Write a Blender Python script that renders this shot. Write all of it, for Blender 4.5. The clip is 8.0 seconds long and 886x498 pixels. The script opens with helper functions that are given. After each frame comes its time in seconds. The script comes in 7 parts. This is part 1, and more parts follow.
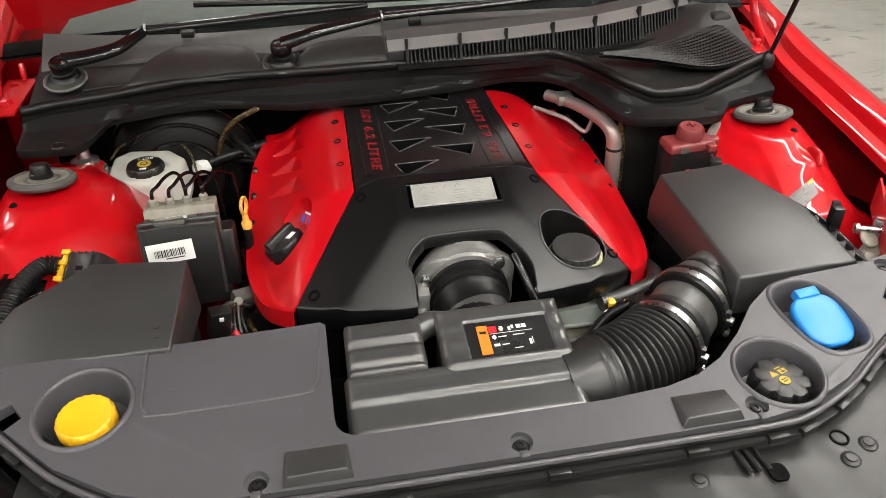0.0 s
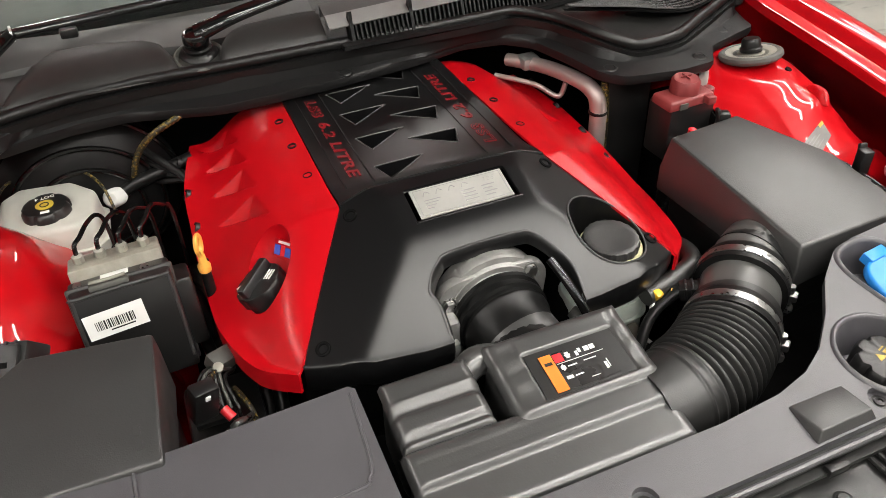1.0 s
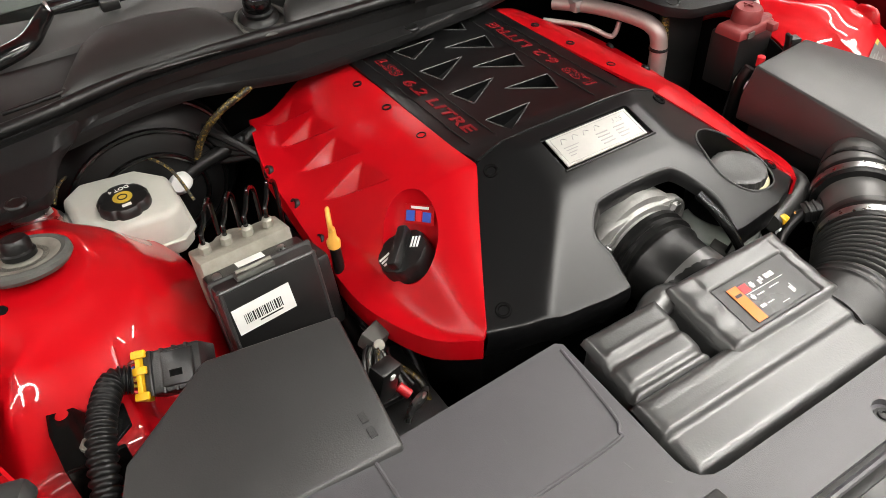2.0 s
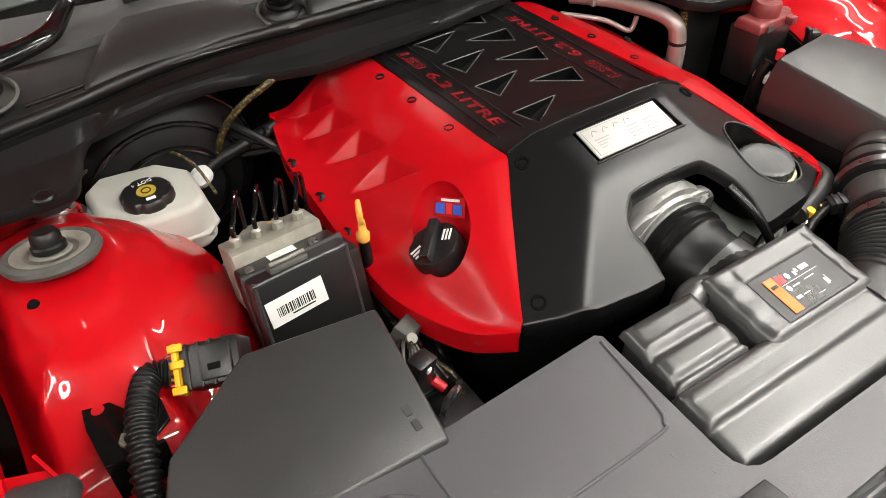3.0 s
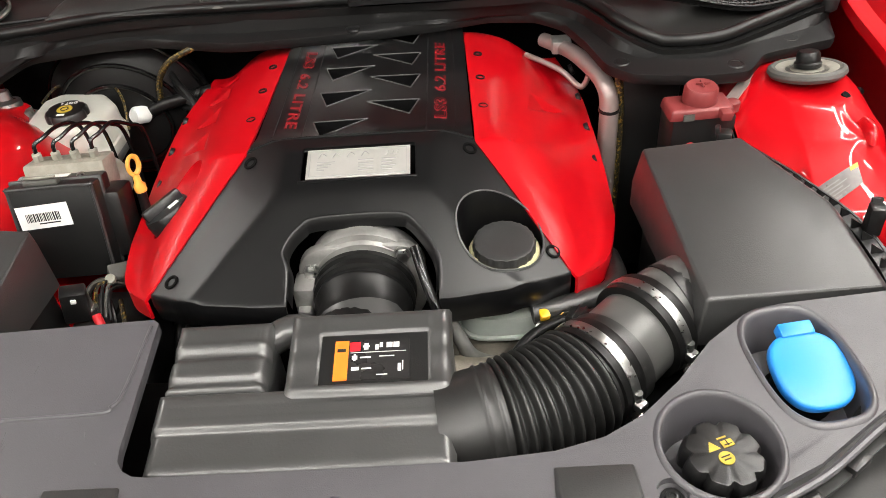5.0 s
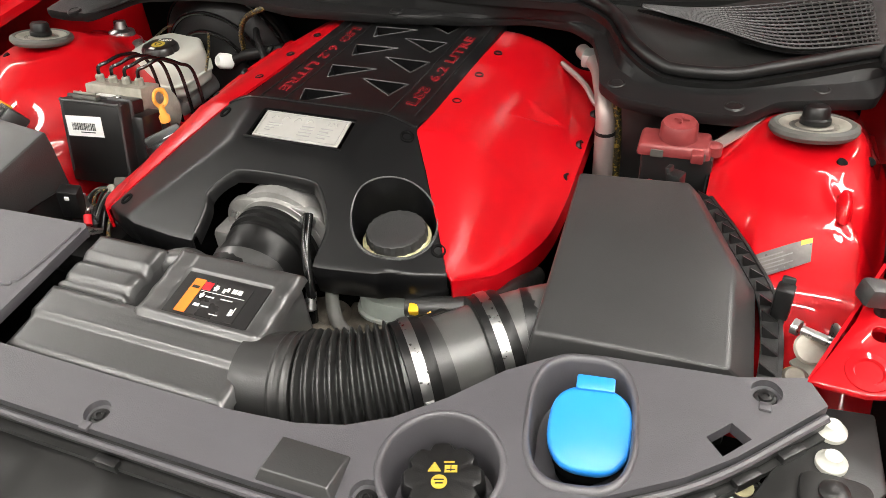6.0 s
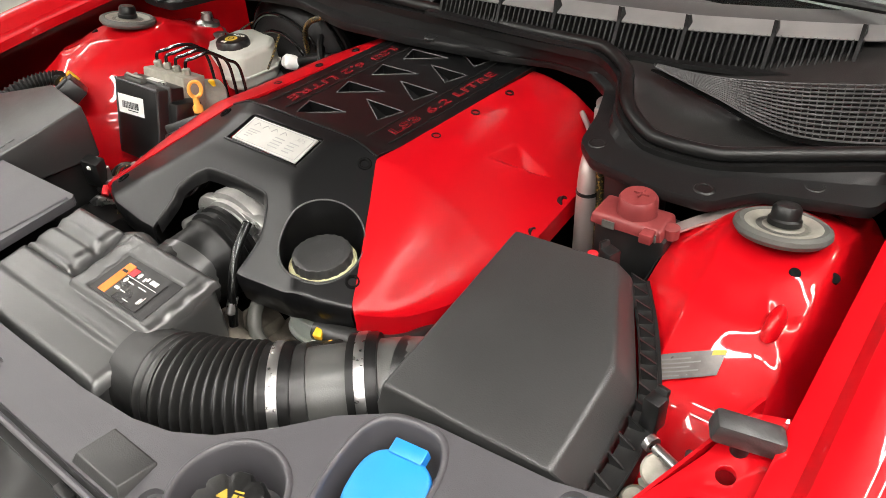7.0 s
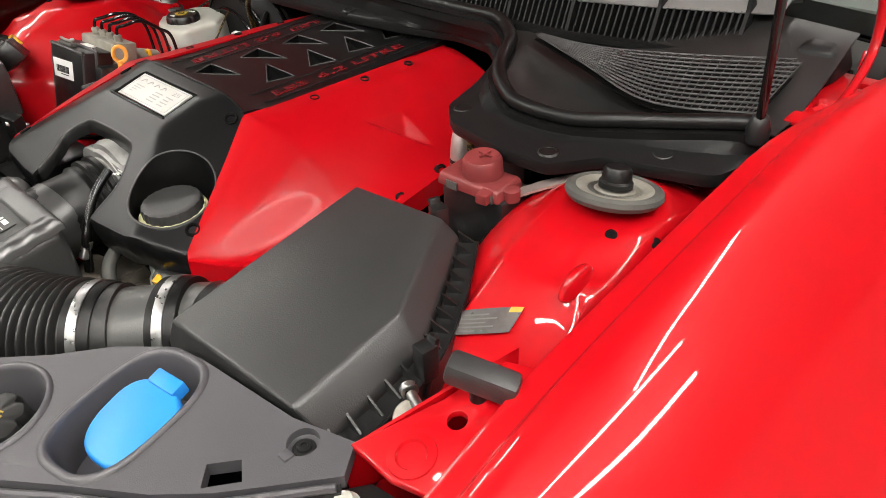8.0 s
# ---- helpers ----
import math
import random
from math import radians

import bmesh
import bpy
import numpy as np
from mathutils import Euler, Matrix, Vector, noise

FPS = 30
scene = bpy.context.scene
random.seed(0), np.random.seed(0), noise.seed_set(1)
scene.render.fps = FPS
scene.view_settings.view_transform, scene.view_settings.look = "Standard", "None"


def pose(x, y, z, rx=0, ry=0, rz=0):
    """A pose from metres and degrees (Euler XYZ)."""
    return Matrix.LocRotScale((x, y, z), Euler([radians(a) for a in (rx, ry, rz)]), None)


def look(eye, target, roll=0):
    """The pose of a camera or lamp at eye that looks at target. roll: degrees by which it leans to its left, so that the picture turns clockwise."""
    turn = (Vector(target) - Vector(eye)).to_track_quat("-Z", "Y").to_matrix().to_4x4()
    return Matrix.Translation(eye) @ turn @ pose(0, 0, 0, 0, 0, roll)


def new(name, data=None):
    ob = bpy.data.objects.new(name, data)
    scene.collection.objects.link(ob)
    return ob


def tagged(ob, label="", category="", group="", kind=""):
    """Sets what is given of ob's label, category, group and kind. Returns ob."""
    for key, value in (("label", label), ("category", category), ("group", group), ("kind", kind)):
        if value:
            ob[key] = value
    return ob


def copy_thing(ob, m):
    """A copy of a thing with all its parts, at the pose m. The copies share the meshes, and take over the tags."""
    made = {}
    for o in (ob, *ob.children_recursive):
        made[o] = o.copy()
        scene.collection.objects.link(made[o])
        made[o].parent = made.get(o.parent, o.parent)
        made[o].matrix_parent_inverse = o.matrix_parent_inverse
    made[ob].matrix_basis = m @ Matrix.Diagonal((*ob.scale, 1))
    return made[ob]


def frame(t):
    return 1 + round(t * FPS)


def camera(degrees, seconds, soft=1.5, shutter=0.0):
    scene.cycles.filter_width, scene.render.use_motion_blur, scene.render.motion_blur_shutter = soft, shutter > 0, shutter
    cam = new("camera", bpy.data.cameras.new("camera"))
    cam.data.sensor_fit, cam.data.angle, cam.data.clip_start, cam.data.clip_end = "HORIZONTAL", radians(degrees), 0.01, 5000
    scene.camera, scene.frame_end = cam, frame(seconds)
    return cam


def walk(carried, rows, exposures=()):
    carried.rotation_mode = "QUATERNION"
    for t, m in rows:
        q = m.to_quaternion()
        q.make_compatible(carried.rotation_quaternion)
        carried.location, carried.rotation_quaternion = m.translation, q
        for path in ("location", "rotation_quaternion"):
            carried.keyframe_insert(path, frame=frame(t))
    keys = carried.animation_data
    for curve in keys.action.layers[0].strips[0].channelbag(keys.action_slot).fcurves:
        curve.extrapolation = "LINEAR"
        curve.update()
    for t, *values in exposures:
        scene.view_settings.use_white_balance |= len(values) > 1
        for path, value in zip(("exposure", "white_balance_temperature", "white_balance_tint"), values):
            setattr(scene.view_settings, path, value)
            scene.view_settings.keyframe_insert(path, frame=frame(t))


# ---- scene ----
# ---- camera ----
cam = camera(60.3, 8.0, soft=0.6)
PATH = [
    (0, (-0.148, 1.047, 1.45), (0.114, 2.667, 0.306), -1.1),
    (0.5, (-0.221, 1.163, 1.416), (0.181, 2.722, 0.23), -2.2),
    (1, (-0.27, 1.274, 1.403), (0.291, 2.742, 0.166), -2.6),
    (1.5, (-0.408, 1.357, 1.401), (0.281, 2.725, 0.116), -2.8),
    (2, (-0.512, 1.42, 1.384), (0.263, 2.711, 0.067), -2.6),
    (2.2, (-0.537, 1.433, 1.375), (0.262, 2.715, 0.064), -2.6),
    (2.75, (-0.572, 1.456, 1.375), (0.255, 2.715, 0.057), -2.2),
    (3.3, (-0.479, 1.406, 1.379), (0.241, 2.718, 0.053), -1.9),
    (3.5, (-0.409, 1.363, 1.375), (0.248, 2.713, 0.054), -2.3),
    (4, (-0.235, 1.254, 1.371), (0.244, 2.693, 0.068), -3.0),
    (4.5, (-0.059, 1.239, 1.357), (0.173, 2.758, 0.076), -4.2),
    (4.7, (0.017, 1.241, 1.36), (0.13, 2.782, 0.09), -4.6),
    (5.25, (0.233, 1.214, 1.358), (0.003, 2.761, 0.115), -4.8),
    (5.8, (0.43, 1.231, 1.353), (-0.119, 2.71, 0.123), -4.9),
    (6, (0.497, 1.275, 1.337), (-0.167, 2.713, 0.116), -4.8),
    (6.5, (0.589, 1.375, 1.347), (-0.319, 2.69, 0.143), -4.5),
    (7, (0.712, 1.433, 1.342), (-0.332, 2.667, 0.164), -3.2),
    (7.5, (0.818, 1.462, 1.337), (-0.313, 2.633, 0.176), -3.1),
    (8, (0.903, 1.563, 1.271), (-0.272, 2.72, 0.138), -3.1),
]
walk(cam, [(t, look(eye, target, roll)) for t, eye, target, roll in PATH], [(0, -0.14), (1.0, -0.1), (2.0, -0.02), (3.5, 0.06), (4.5, 0.2), (6.0, 0.16), (7.0, 0.08), (8.0, -0.2)])

# ---- world and exposure ----
world = bpy.data.worlds.new("garage_air")
scene.world = world
world.use_nodes = True
world.node_tree.nodes["Background"].inputs[0].default_value = (0.8, 0.85, 0.9, 1)
world.node_tree.nodes["Background"].inputs[1].default_value = 0.02
scene.view_settings.exposure = 0.0


# ---- materials ----
def material(name, base, rough=0.5, metal=0.0, grain=0.0, grain_scale=900.0, stain=0.12, stain_scale=9.0, coat=0.0, rough_var=0.08, base2=None, ior=1.5, spec=0.5, edges=(0.35, 0.68)):
    """A surface with a stain layer at hand size and a fine grain in colour, gloss and relief."""
    m = bpy.data.materials.new(name)
    m.use_nodes = True
    nodes, links = m.node_tree.nodes, m.node_tree.links
    b = nodes["Principled BSDF"]
    b.inputs["Metallic"].default_value = metal
    b.inputs["IOR"].default_value = ior
    b.inputs["Specular IOR Level"].default_value = spec
    b.inputs["Coat Weight"].default_value = coat
    b.inputs["Coat Roughness"].default_value = 0.03
    tc = nodes.new("ShaderNodeTexCoord")
    n1 = nodes.new("ShaderNodeTexNoise")
    n1.inputs["Scale"].default_value = stain_scale
    n1.inputs["Detail"].default_value = 6
    n1.inputs["Roughness"].default_value = 0.6
    links.new(tc.outputs["Object"], n1.inputs["Vector"])
    ramp = nodes.new("ShaderNodeValToRGB")
    second = base2 or tuple(c * (1 - stain) for c in base)
    ramp.color_ramp.elements[0].position, ramp.color_ramp.elements[1].position = edges
    ramp.color_ramp.elements[0].color = (*second, 1)
    ramp.color_ramp.elements[1].color = (*base, 1)
    links.new(n1.outputs["Fac"], ramp.inputs["Fac"])
    links.new(ramp.outputs["Color"], b.inputs["Base Color"])
    mr = nodes.new("ShaderNodeMapRange")
    mr.inputs["From Min"].default_value, mr.inputs["From Max"].default_value = 0.3, 0.7
    mr.inputs["To Min"].default_value, mr.inputs["To Max"].default_value = max(0.02, rough - rough_var), min(1, rough + rough_var)
    n2 = nodes.new("ShaderNodeTexNoise")
    n2.inputs["Scale"].default_value = stain_scale * 3.7
    n2.inputs["Detail"].default_value = 5
    links.new(tc.outputs["Object"], n2.inputs["Vector"])
    links.new(n2.outputs["Fac"], mr.inputs["Value"])
    links.new(mr.outputs["Result"], b.inputs["Roughness"])
    if grain:
        n3 = nodes.new("ShaderNodeTexNoise")
        n3.inputs["Scale"].default_value = grain_scale
        n3.inputs["Detail"].default_value = 2
        links.new(tc.outputs["Object"], n3.inputs["Vector"])
        bump = nodes.new("ShaderNodeBump")
        bump.inputs["Strength"].default_value = grain
        bump.inputs["Distance"].default_value = 0.0006
        links.new(n3.outputs["Fac"], bump.inputs["Height"])
        links.new(bump.outputs["Normal"], b.inputs["Normal"])
    return m


M_RED = material("red_clearcoat_paint", (0.47, 0.002, 0.006), 0.4, spec=0.15, coat=1.0, stain=0.06, stain_scale=5, rough_var=0.04)
M_COVER_RED = material("red_satin_paint", (0.415, 0.002, 0.006), 0.31, spec=0.3, stain=0.04, stain_scale=7, coat=0.06, rough_var=0.01)
M_COVER_BLACK = material("black_satin_paint", (0.005, 0.005, 0.0053), 0.31, spec=0.42, stain=0.15, stain_scale=6, rough_var=0.015)
M_PANEL = material("charcoal_textured_plastic", (0.071, 0.068, 0.075), 0.42, spec=0.7, grain=0.28, grain_scale=1100, stain=0.14, stain_scale=8, rough_var=0.03)
M_PLASTIC = material("black_moulded_plastic", (0.009, 0.009, 0.009), 0.36, spec=0.6, grain=0.22, grain_scale=900, stain=0.2, stain_scale=9, rough_var=0.03)
M_BLOW = material("black_blow_moulded_plastic", (0.050, 0.050, 0.0495), 0.31, spec=1.0, grain=0.2, grain_scale=420, stain=0.2, stain_scale=9, rough_var=0.03)
M_LID = material("grey_black_moulded_plastic", (0.034, 0.034, 0.034), 0.38, spec=0.7, grain=0.3, grain_scale=700, stain=0.2, stain_scale=11, rough_var=0.04)
M_RUBBER = material("black_rubber", (0.007, 0.007, 0.007), 0.38, spec=0.32, grain=0.15, grain_scale=700, stain=0.3, stain_scale=25)
# Near-black that also stands in for shade in holes, gaps and the deep bay.
M_DARK = material("dark_grime_and_shade", (0.0025, 0.0025, 0.0025), 0.75, spec=0.1, grain=0.3, grain_scale=90, stain=0.4)
M_COWL = material("weathered_black_plastic", (0.0095, 0.0095, 0.0097), 0.43, spec=0.22, grain=0.3, grain_scale=1000, stain=0.22, stain_scale=7, rough_var=0.03)
M_DECK = material("dusty_black_plastic", (0.020, 0.0196, 0.019), 0.40, spec=0.34, grain=0.3, grain_scale=1000, stain=0.3, stain_scale=8, rough_var=0.04)
M_ALU = material("cast_aluminium", (0.40, 0.395, 0.38), 0.48, metal=0.7, grain=0.5, grain_scale=350, stain=0.3, stain_scale=30)
M_WEATHERED = material("weathered_alloy", (0.33, 0.31, 0.26), 0.5, metal=0.2, grain=0.4, grain_scale=300, stain=0.35, stain_scale=40)
M_TUBE = material("grey_sensor_tube", (0.075, 0.075, 0.072), 0.36, spec=0.7, grain=0.2, grain_scale=700, stain=0.15, stain_scale=12)
M_HOSE = material("grey_black_hose_rubber", (0.017, 0.017, 0.0165), 0.40, spec=0.62, grain=0.15, grain_scale=700, stain=0.25, stain_scale=25)
M_CASTING = material("grimy_casting", (0.17, 0.15, 0.12), 0.5, metal=0.3, grain=0.5, grain_scale=350, stain=0.6, stain_scale=25)
M_STEEL = material("bright_steel", (0.55, 0.55, 0.54), 0.32, metal=1.0, stain=0.2, stain_scale=40)
M_PIPE = material("aluminium_tube", (0.42, 0.345, 0.325), 0.44, metal=0.6, stain=0.08, stain_scale=25, rough_var=0.03)
M_ZINC = material("galvanised_disc", (0.36, 0.35, 0.30), 0.52, metal=0.35, stain=0.4, stain_scale=30)
M_GREYRUB = material("grey_dusty_rubber", (0.085, 0.085, 0.077), 0.6, grain=0.2, stain=0.3, stain_scale=25)
M_RESERVOIR = material("translucent_white_plastic", (0.50, 0.50, 0.45), 0.38, stain=0.1, stain_scale=15)
M_CREAM = material("aged_cream_plastic", (0.62, 0.58, 0.34), 0.4, stain=0.25, stain_scale=30)
M_MILKY = material("milky_green_plastic", (0.42, 0.46, 0.42), 0.4, stain=0.2, stain_scale=20)
M_YELLOW = material("yellow_plastic", (0.78, 0.43, 0.01), 0.38, stain=0.08, stain_scale=20)
M_BLUE = material("blue_plastic", (0.02, 0.25, 0.75), 0.36, stain=0.08, stain_scale=20)
M_ORANGE = material("amber_plastic", (0.85, 0.42, 0.08), 0.36, stain=0.08, stain_scale=30)
M_PINK = material("faded_red_plastic", (0.20, 0.030, 0.030), 0.5, stain=0.2, stain_scale=30)
M_WHITE = material("white_label", (0.78, 0.78, 0.76), 0.4, stain=0.05)
M_INK = material("black_ink", (0.01, 0.01, 0.01), 0.5)
M_LABEL_BLACK = material("black_label_film", (0.02, 0.019, 0.019), 0.3, stain=0.1)
M_LABEL_ORANGE = material("orange_label_ink", (0.85, 0.2, 0.02), 0.4, stain=0.1)
M_LABEL_RED = material("red_label_ink", (0.7, 0.02, 0.03), 0.4)
M_LABEL_BLUE = material("blue_label_ink", (0.03, 0.1, 0.5), 0.4)
M_YELLOW_INK = material("yellow_ink", (0.48, 0.34, 0.04), 0.5)
M_SILVER = material("brushed_silver_plate", (0.54, 0.53, 0.50), 0.36, metal=0.5, stain=0.12, stain_scale=30)
M_GREY_INK = material("grey_etched_ink", (0.36, 0.36, 0.35), 0.5)
M_SCRATCH = material("scuffed_plastic", (0.13, 0.13, 0.13), 0.5, stain=0.5, stain_scale=120)
M_LOOM = material("mesh_loom_tape", (0.24, 0.16, 0.03), 0.45, grain=0.9, grain_scale=240, stain_scale=260, base2=(0.012, 0.01, 0.005), edges=(0.52, 0.60))
M_CONCRETE = material("sealed_concrete", (0.52, 0.51, 0.46), 0.45, grain=0.2, grain_scale=160, stain_scale=1.3, base2=(0.36, 0.36, 0.33), rough_var=0.12)
M_WALL = material("painted_wall", (0.32, 0.32, 0.30), 0.6, grain=0.2, grain_scale=200, stain=0.06, stain_scale=1.5)
M_CEILING = material("painted_ceiling", (0.10, 0.10, 0.098), 0.8, stain=0.06, stain_scale=1)
# Grey is raised to stand in for the reflection on the windscreen.
M_TRIM = material("trim_with_glass_sheen", (0.12, 0.123, 0.116), 0.7, stain=0.2)
M_LINER = material("black_felt", (0.012, 0.012, 0.012), 0.9, grain=0.5, grain_scale=500, stain=0.2)
M_LETTER = material("dull_red_letter_paint", (0.20, 0.006, 0.010), 0.42, stain=0.15, stain_scale=60)
M_GLOSS = material("gloss_black", (0.004, 0.004, 0.004), 0.15, stain=0.1)
M_CARRIER = material("satin_black_plastic", (0.017, 0.017, 0.0166), 0.34, spec=0.45, grain=0.12, grain_scale=600, stain=0.1, stain_scale=10, rough_var=0.03)
# Lighter grey that paints the highlight along moulded edges.
M_EDGE = material("satin_edge_highlight", (0.07, 0.07, 0.07), 0.45, stain=0.4, stain_scale=30)
M_TAGFILM = material("worn_metal_film", (0.15, 0.135, 0.13), 0.35, metal=0.3, stain=0.4, stain_scale=40)
M_VENTTOP = material("greyed_plastic", (0.16, 0.16, 0.156), 0.45, grain=0.3, grain_scale=900, stain=0.2, stain_scale=15)
M_VENTDECK = material("dusty_grey_plastic", (0.05, 0.05, 0.049), 0.45, grain=0.3, grain_scale=900, stain=0.2, stain_scale=12)
M_GRILLE = material("dusty_mesh_plastic", (0.035, 0.035, 0.035), 0.4, stain=0.4, stain_scale=30)


def scuffs(m, scale, low, high, dark):
    """Dark scuff marks with a shape of their own, over a material's base colour."""
    nodes, links = m.node_tree.nodes, m.node_tree.links
    b = nodes["Principled BSDF"]
    old = b.inputs["Base Color"].links[0].from_socket
    tc = nodes.new("ShaderNodeTexCoord")
    mp = nodes.new("ShaderNodeMapping")
    mp.inputs["Scale"].default_value = (1.0, 2.6, 1.0)
    mp.inputs["Rotation"].default_value = (0, 0, 0.5)
    n = nodes.new("ShaderNodeTexNoise")
    n.inputs["Scale"].default_value = scale
    n.inputs["Detail"].default_value = 5
    n.inputs["Distortion"].default_value = 0.8
    r = nodes.new("ShaderNodeMapRange")
    r.inputs["From Min"].default_value, r.inputs["From Max"].default_value = low, high
    mix = nodes.new("ShaderNodeMixRGB")
    mix.inputs["Color2"].default_value = (*dark, 1)
    links.new(tc.outputs["Object"], mp.inputs["Vector"])
    links.new(mp.outputs["Vector"], n.inputs["Vector"])
    links.new(n.outputs["Fac"], r.inputs["Value"])
    links.new(r.outputs["Result"], mix.inputs["Fac"])
    links.new(old, mix.inputs["Color1"])
    links.new(mix.outputs["Color"], b.inputs["Base Color"])


scuffs(M_CONCRETE, 5.0, 0.58, 0.70, (0.2, 0.2, 0.18))


def glass_material():
    m = bpy.data.materials.new("windscreen_glass")
    m.use_nodes = True
    b = m.node_tree.nodes["Principled BSDF"]
    b.inputs["Base Color"].default_value = (0.75, 0.82, 0.8, 1)
    b.inputs["Transmission Weight"].default_value = 1.0
    b.inputs["Roughness"].default_value = 0.01
    b.inputs["IOR"].default_value = 1.5
    return m


def lamp_material():
    m = bpy.data.materials.new("lit_diffuser")
    m.use_nodes = True
    b = m.node_tree.nodes["Principled BSDF"]
    b.inputs["Base Color"].default_value = (0.9, 0.9, 0.9, 1)
    b.inputs["Emission Color"].default_value = (1.0, 0.96, 0.9, 1)
    b.inputs["Emission Strength"].default_value = LAMP
    return m


LAMP = 77.0
M_GLASS, M_LAMP = glass_material(), lamp_material()


# ---- mesh tools ----
def V(*a):
    return Vector(a)


def thing(name, at, label, category, group="", kind=""):
    ob = new(name)
    ob.empty_display_size = 0.02
    ob.location = at
    return tagged(ob, label, category, group, kind)


def root_of(ob):
    at = Vector(ob.location)
    while ob.parent:
        ob = ob.parent
        at = at + Vector(ob.location)
    return at


def finish(name, bm, mat, smooth=40):
    me = bpy.data.meshes.new(name)
    bmesh.ops.recalc_face_normals(bm, faces=bm.faces)
    bm.to_mesh(me)
    bm.free()
    me.materials.append(mat)
    if smooth:
        me.shade_smooth()
        me.set_sharp_from_angle(angle=radians(smooth))
    return me


def part(name, bm, mat, parent, label="", smooth=40):
    """Link a bmesh in world places as one mesh under a thing or a part."""
    bm.transform(Matrix.Translation(-root_of(parent)))
    ob = new(name, finish(name, bm, mat, smooth))
    ob.parent = parent
    return tagged(ob, label)


def solid(name, bm, mat, label, category, kind="", group="", smooth=40):
    """A thing that is one mesh, its origin at its base."""
    pts = [v.co for v in bm.verts]
    at = Vector((sum(p.x for p in pts) / len(pts), sum(p.y for p in pts) / len(pts), min(p.z for p in pts)))
    bm.transform(Matrix.Translation(-at))
    ob = new(name, finish(name, bm, mat, smooth))
    ob.location = at
    return tagged(ob, label, category, group, kind)


def curve(points, steps=8, closed=False):
    """A smooth line through points of any dimension."""
    p = [np.array(q, float) for q in points]
    n = len(p)
    out = []
    for i in range(n if closed else n - 1):
        a, b, c, d = (p[(i + k) % n] if closed else p[min(max(i + k, 0), n - 1)] for k in (-1, 0, 1, 2))
        for s in range(steps):
            t = s / steps
            out.append(0.5 * (2 * b + (c - a) * t + (2 * a - 5 * b + 4 * c - d) * t * t + (3 * b - a - 3 * c + d) * t**3))
    if not closed:
        out.append(p[-1])
    return out


def loft(rows, around=False, caps=False, bm=None):
    """Quads between rows of points."""
    bm = bm or bmesh.new()
    vs = [[bm.verts.new(tuple(p)) for p in row] for row in rows]
    n = len(vs[0])
    for a, b in zip(vs, vs[1:]):
        for i in range(n if around else n - 1):
            j = (i + 1) % n
            bm.faces.new((a[i], a[j], b[j], b[i]))
    if caps:
        bm.faces.new(vs[0][::-1])
        bm.faces.new(vs[-1])
    return bm


def lathe(profile, at, axis=(0, 0, 1), n=32, bm=None, wave=None):
    """Revolve (radius, height) about an axis through at; wave(angle) scales the radius."""
    turn = V(0, 0, 1).rotation_difference(Vector(axis)).to_matrix()
    rows = []
    for r, h in profile:
        rows.append([Vector(at) + turn @ V(r * (wave(2 * math.pi * i / n) if wave and r > 0 else 1) * math.cos(2 * math.pi * i / n), r * (wave(2 * math.pi * i / n) if wave and r > 0 else 1) * math.sin(2 * math.pi * i / n), h) for i in range(n)])
    return loft(rows, around=True, caps=True, bm=bm)


def sweep(path, radius, n=10, bm=None, squash=1.0):
    """A round bar along a line; radius is a number or a function of the share along it."""
    pts = [Vector(p) for p in path]
    rows = []
    side = None
    for i, p in enumerate(pts):
        d = (pts[min(i + 1, len(pts) - 1)] - pts[max(i - 1, 0)]).normalized()
        if side is None:
            side = d.orthogonal().normalized()
        side = (side - d * side.dot(d)).normalized()
        up = d.cross(side)
        r = radius(i / (len(pts) - 1)) if callable(radius) else radius
        rows.append([p + r * (math.cos(a) * side + squash * math.sin(a) * up) for a in (2 * math.pi * k / n for k in range(n))])
    return loft(rows, around=True, caps=True, bm=bm)


def ribbon(path, width, height, bm=None):
    """A flat bar along a level line: width across, height up."""
    pts = [Vector(p) for p in path]
    rows = []
    for i, p in enumerate(pts):
        d = pts[min(i + 1, len(pts) - 1)] - pts[max(i - 1, 0)]
        s = V(-d.y, d.x, 0).normalized() * width / 2
        rows.append([p - s, p + s, p + s + V(0, 0, height), p - s + V(0, 0, height)])
    return loft(rows, around=True, caps=True, bm=bm)


def bevel(bm, width, segments=2, angle=25):
    edges = [e for e in bm.edges if len(e.link_faces) == 2 and e.calc_face_angle(0) > radians(angle)]
    bmesh.ops.bevel(bm, geom=edges, offset=width, segments=segments, profile=0.5, affect="EDGES", clamp_overlap=True)
    return bm


def block(x0, x1, y0, y1, z0, z1, r=0.003, segments=2, top=(1.0, 1.0), m=None):
    """A rounded box; top scales the upper face."""
    bm = bmesh.new()
    bmesh.ops.create_cube(bm, size=1.0)
    cx, cy = (x0 + x1) / 2, (y0 + y1) / 2
    for v in bm.verts:
        k = top if v.co.z > 0 else (1, 1)
        v.co = V(cx + v.co.x * (x1 - x0) * k[0], cy + v.co.y * (y1 - y0) * k[1], z0 if v.co.z < 0 else z1)
    if r:
        bevel(bm, r, segments)
    if m is not None:
        bm.transform(m)
    return bm


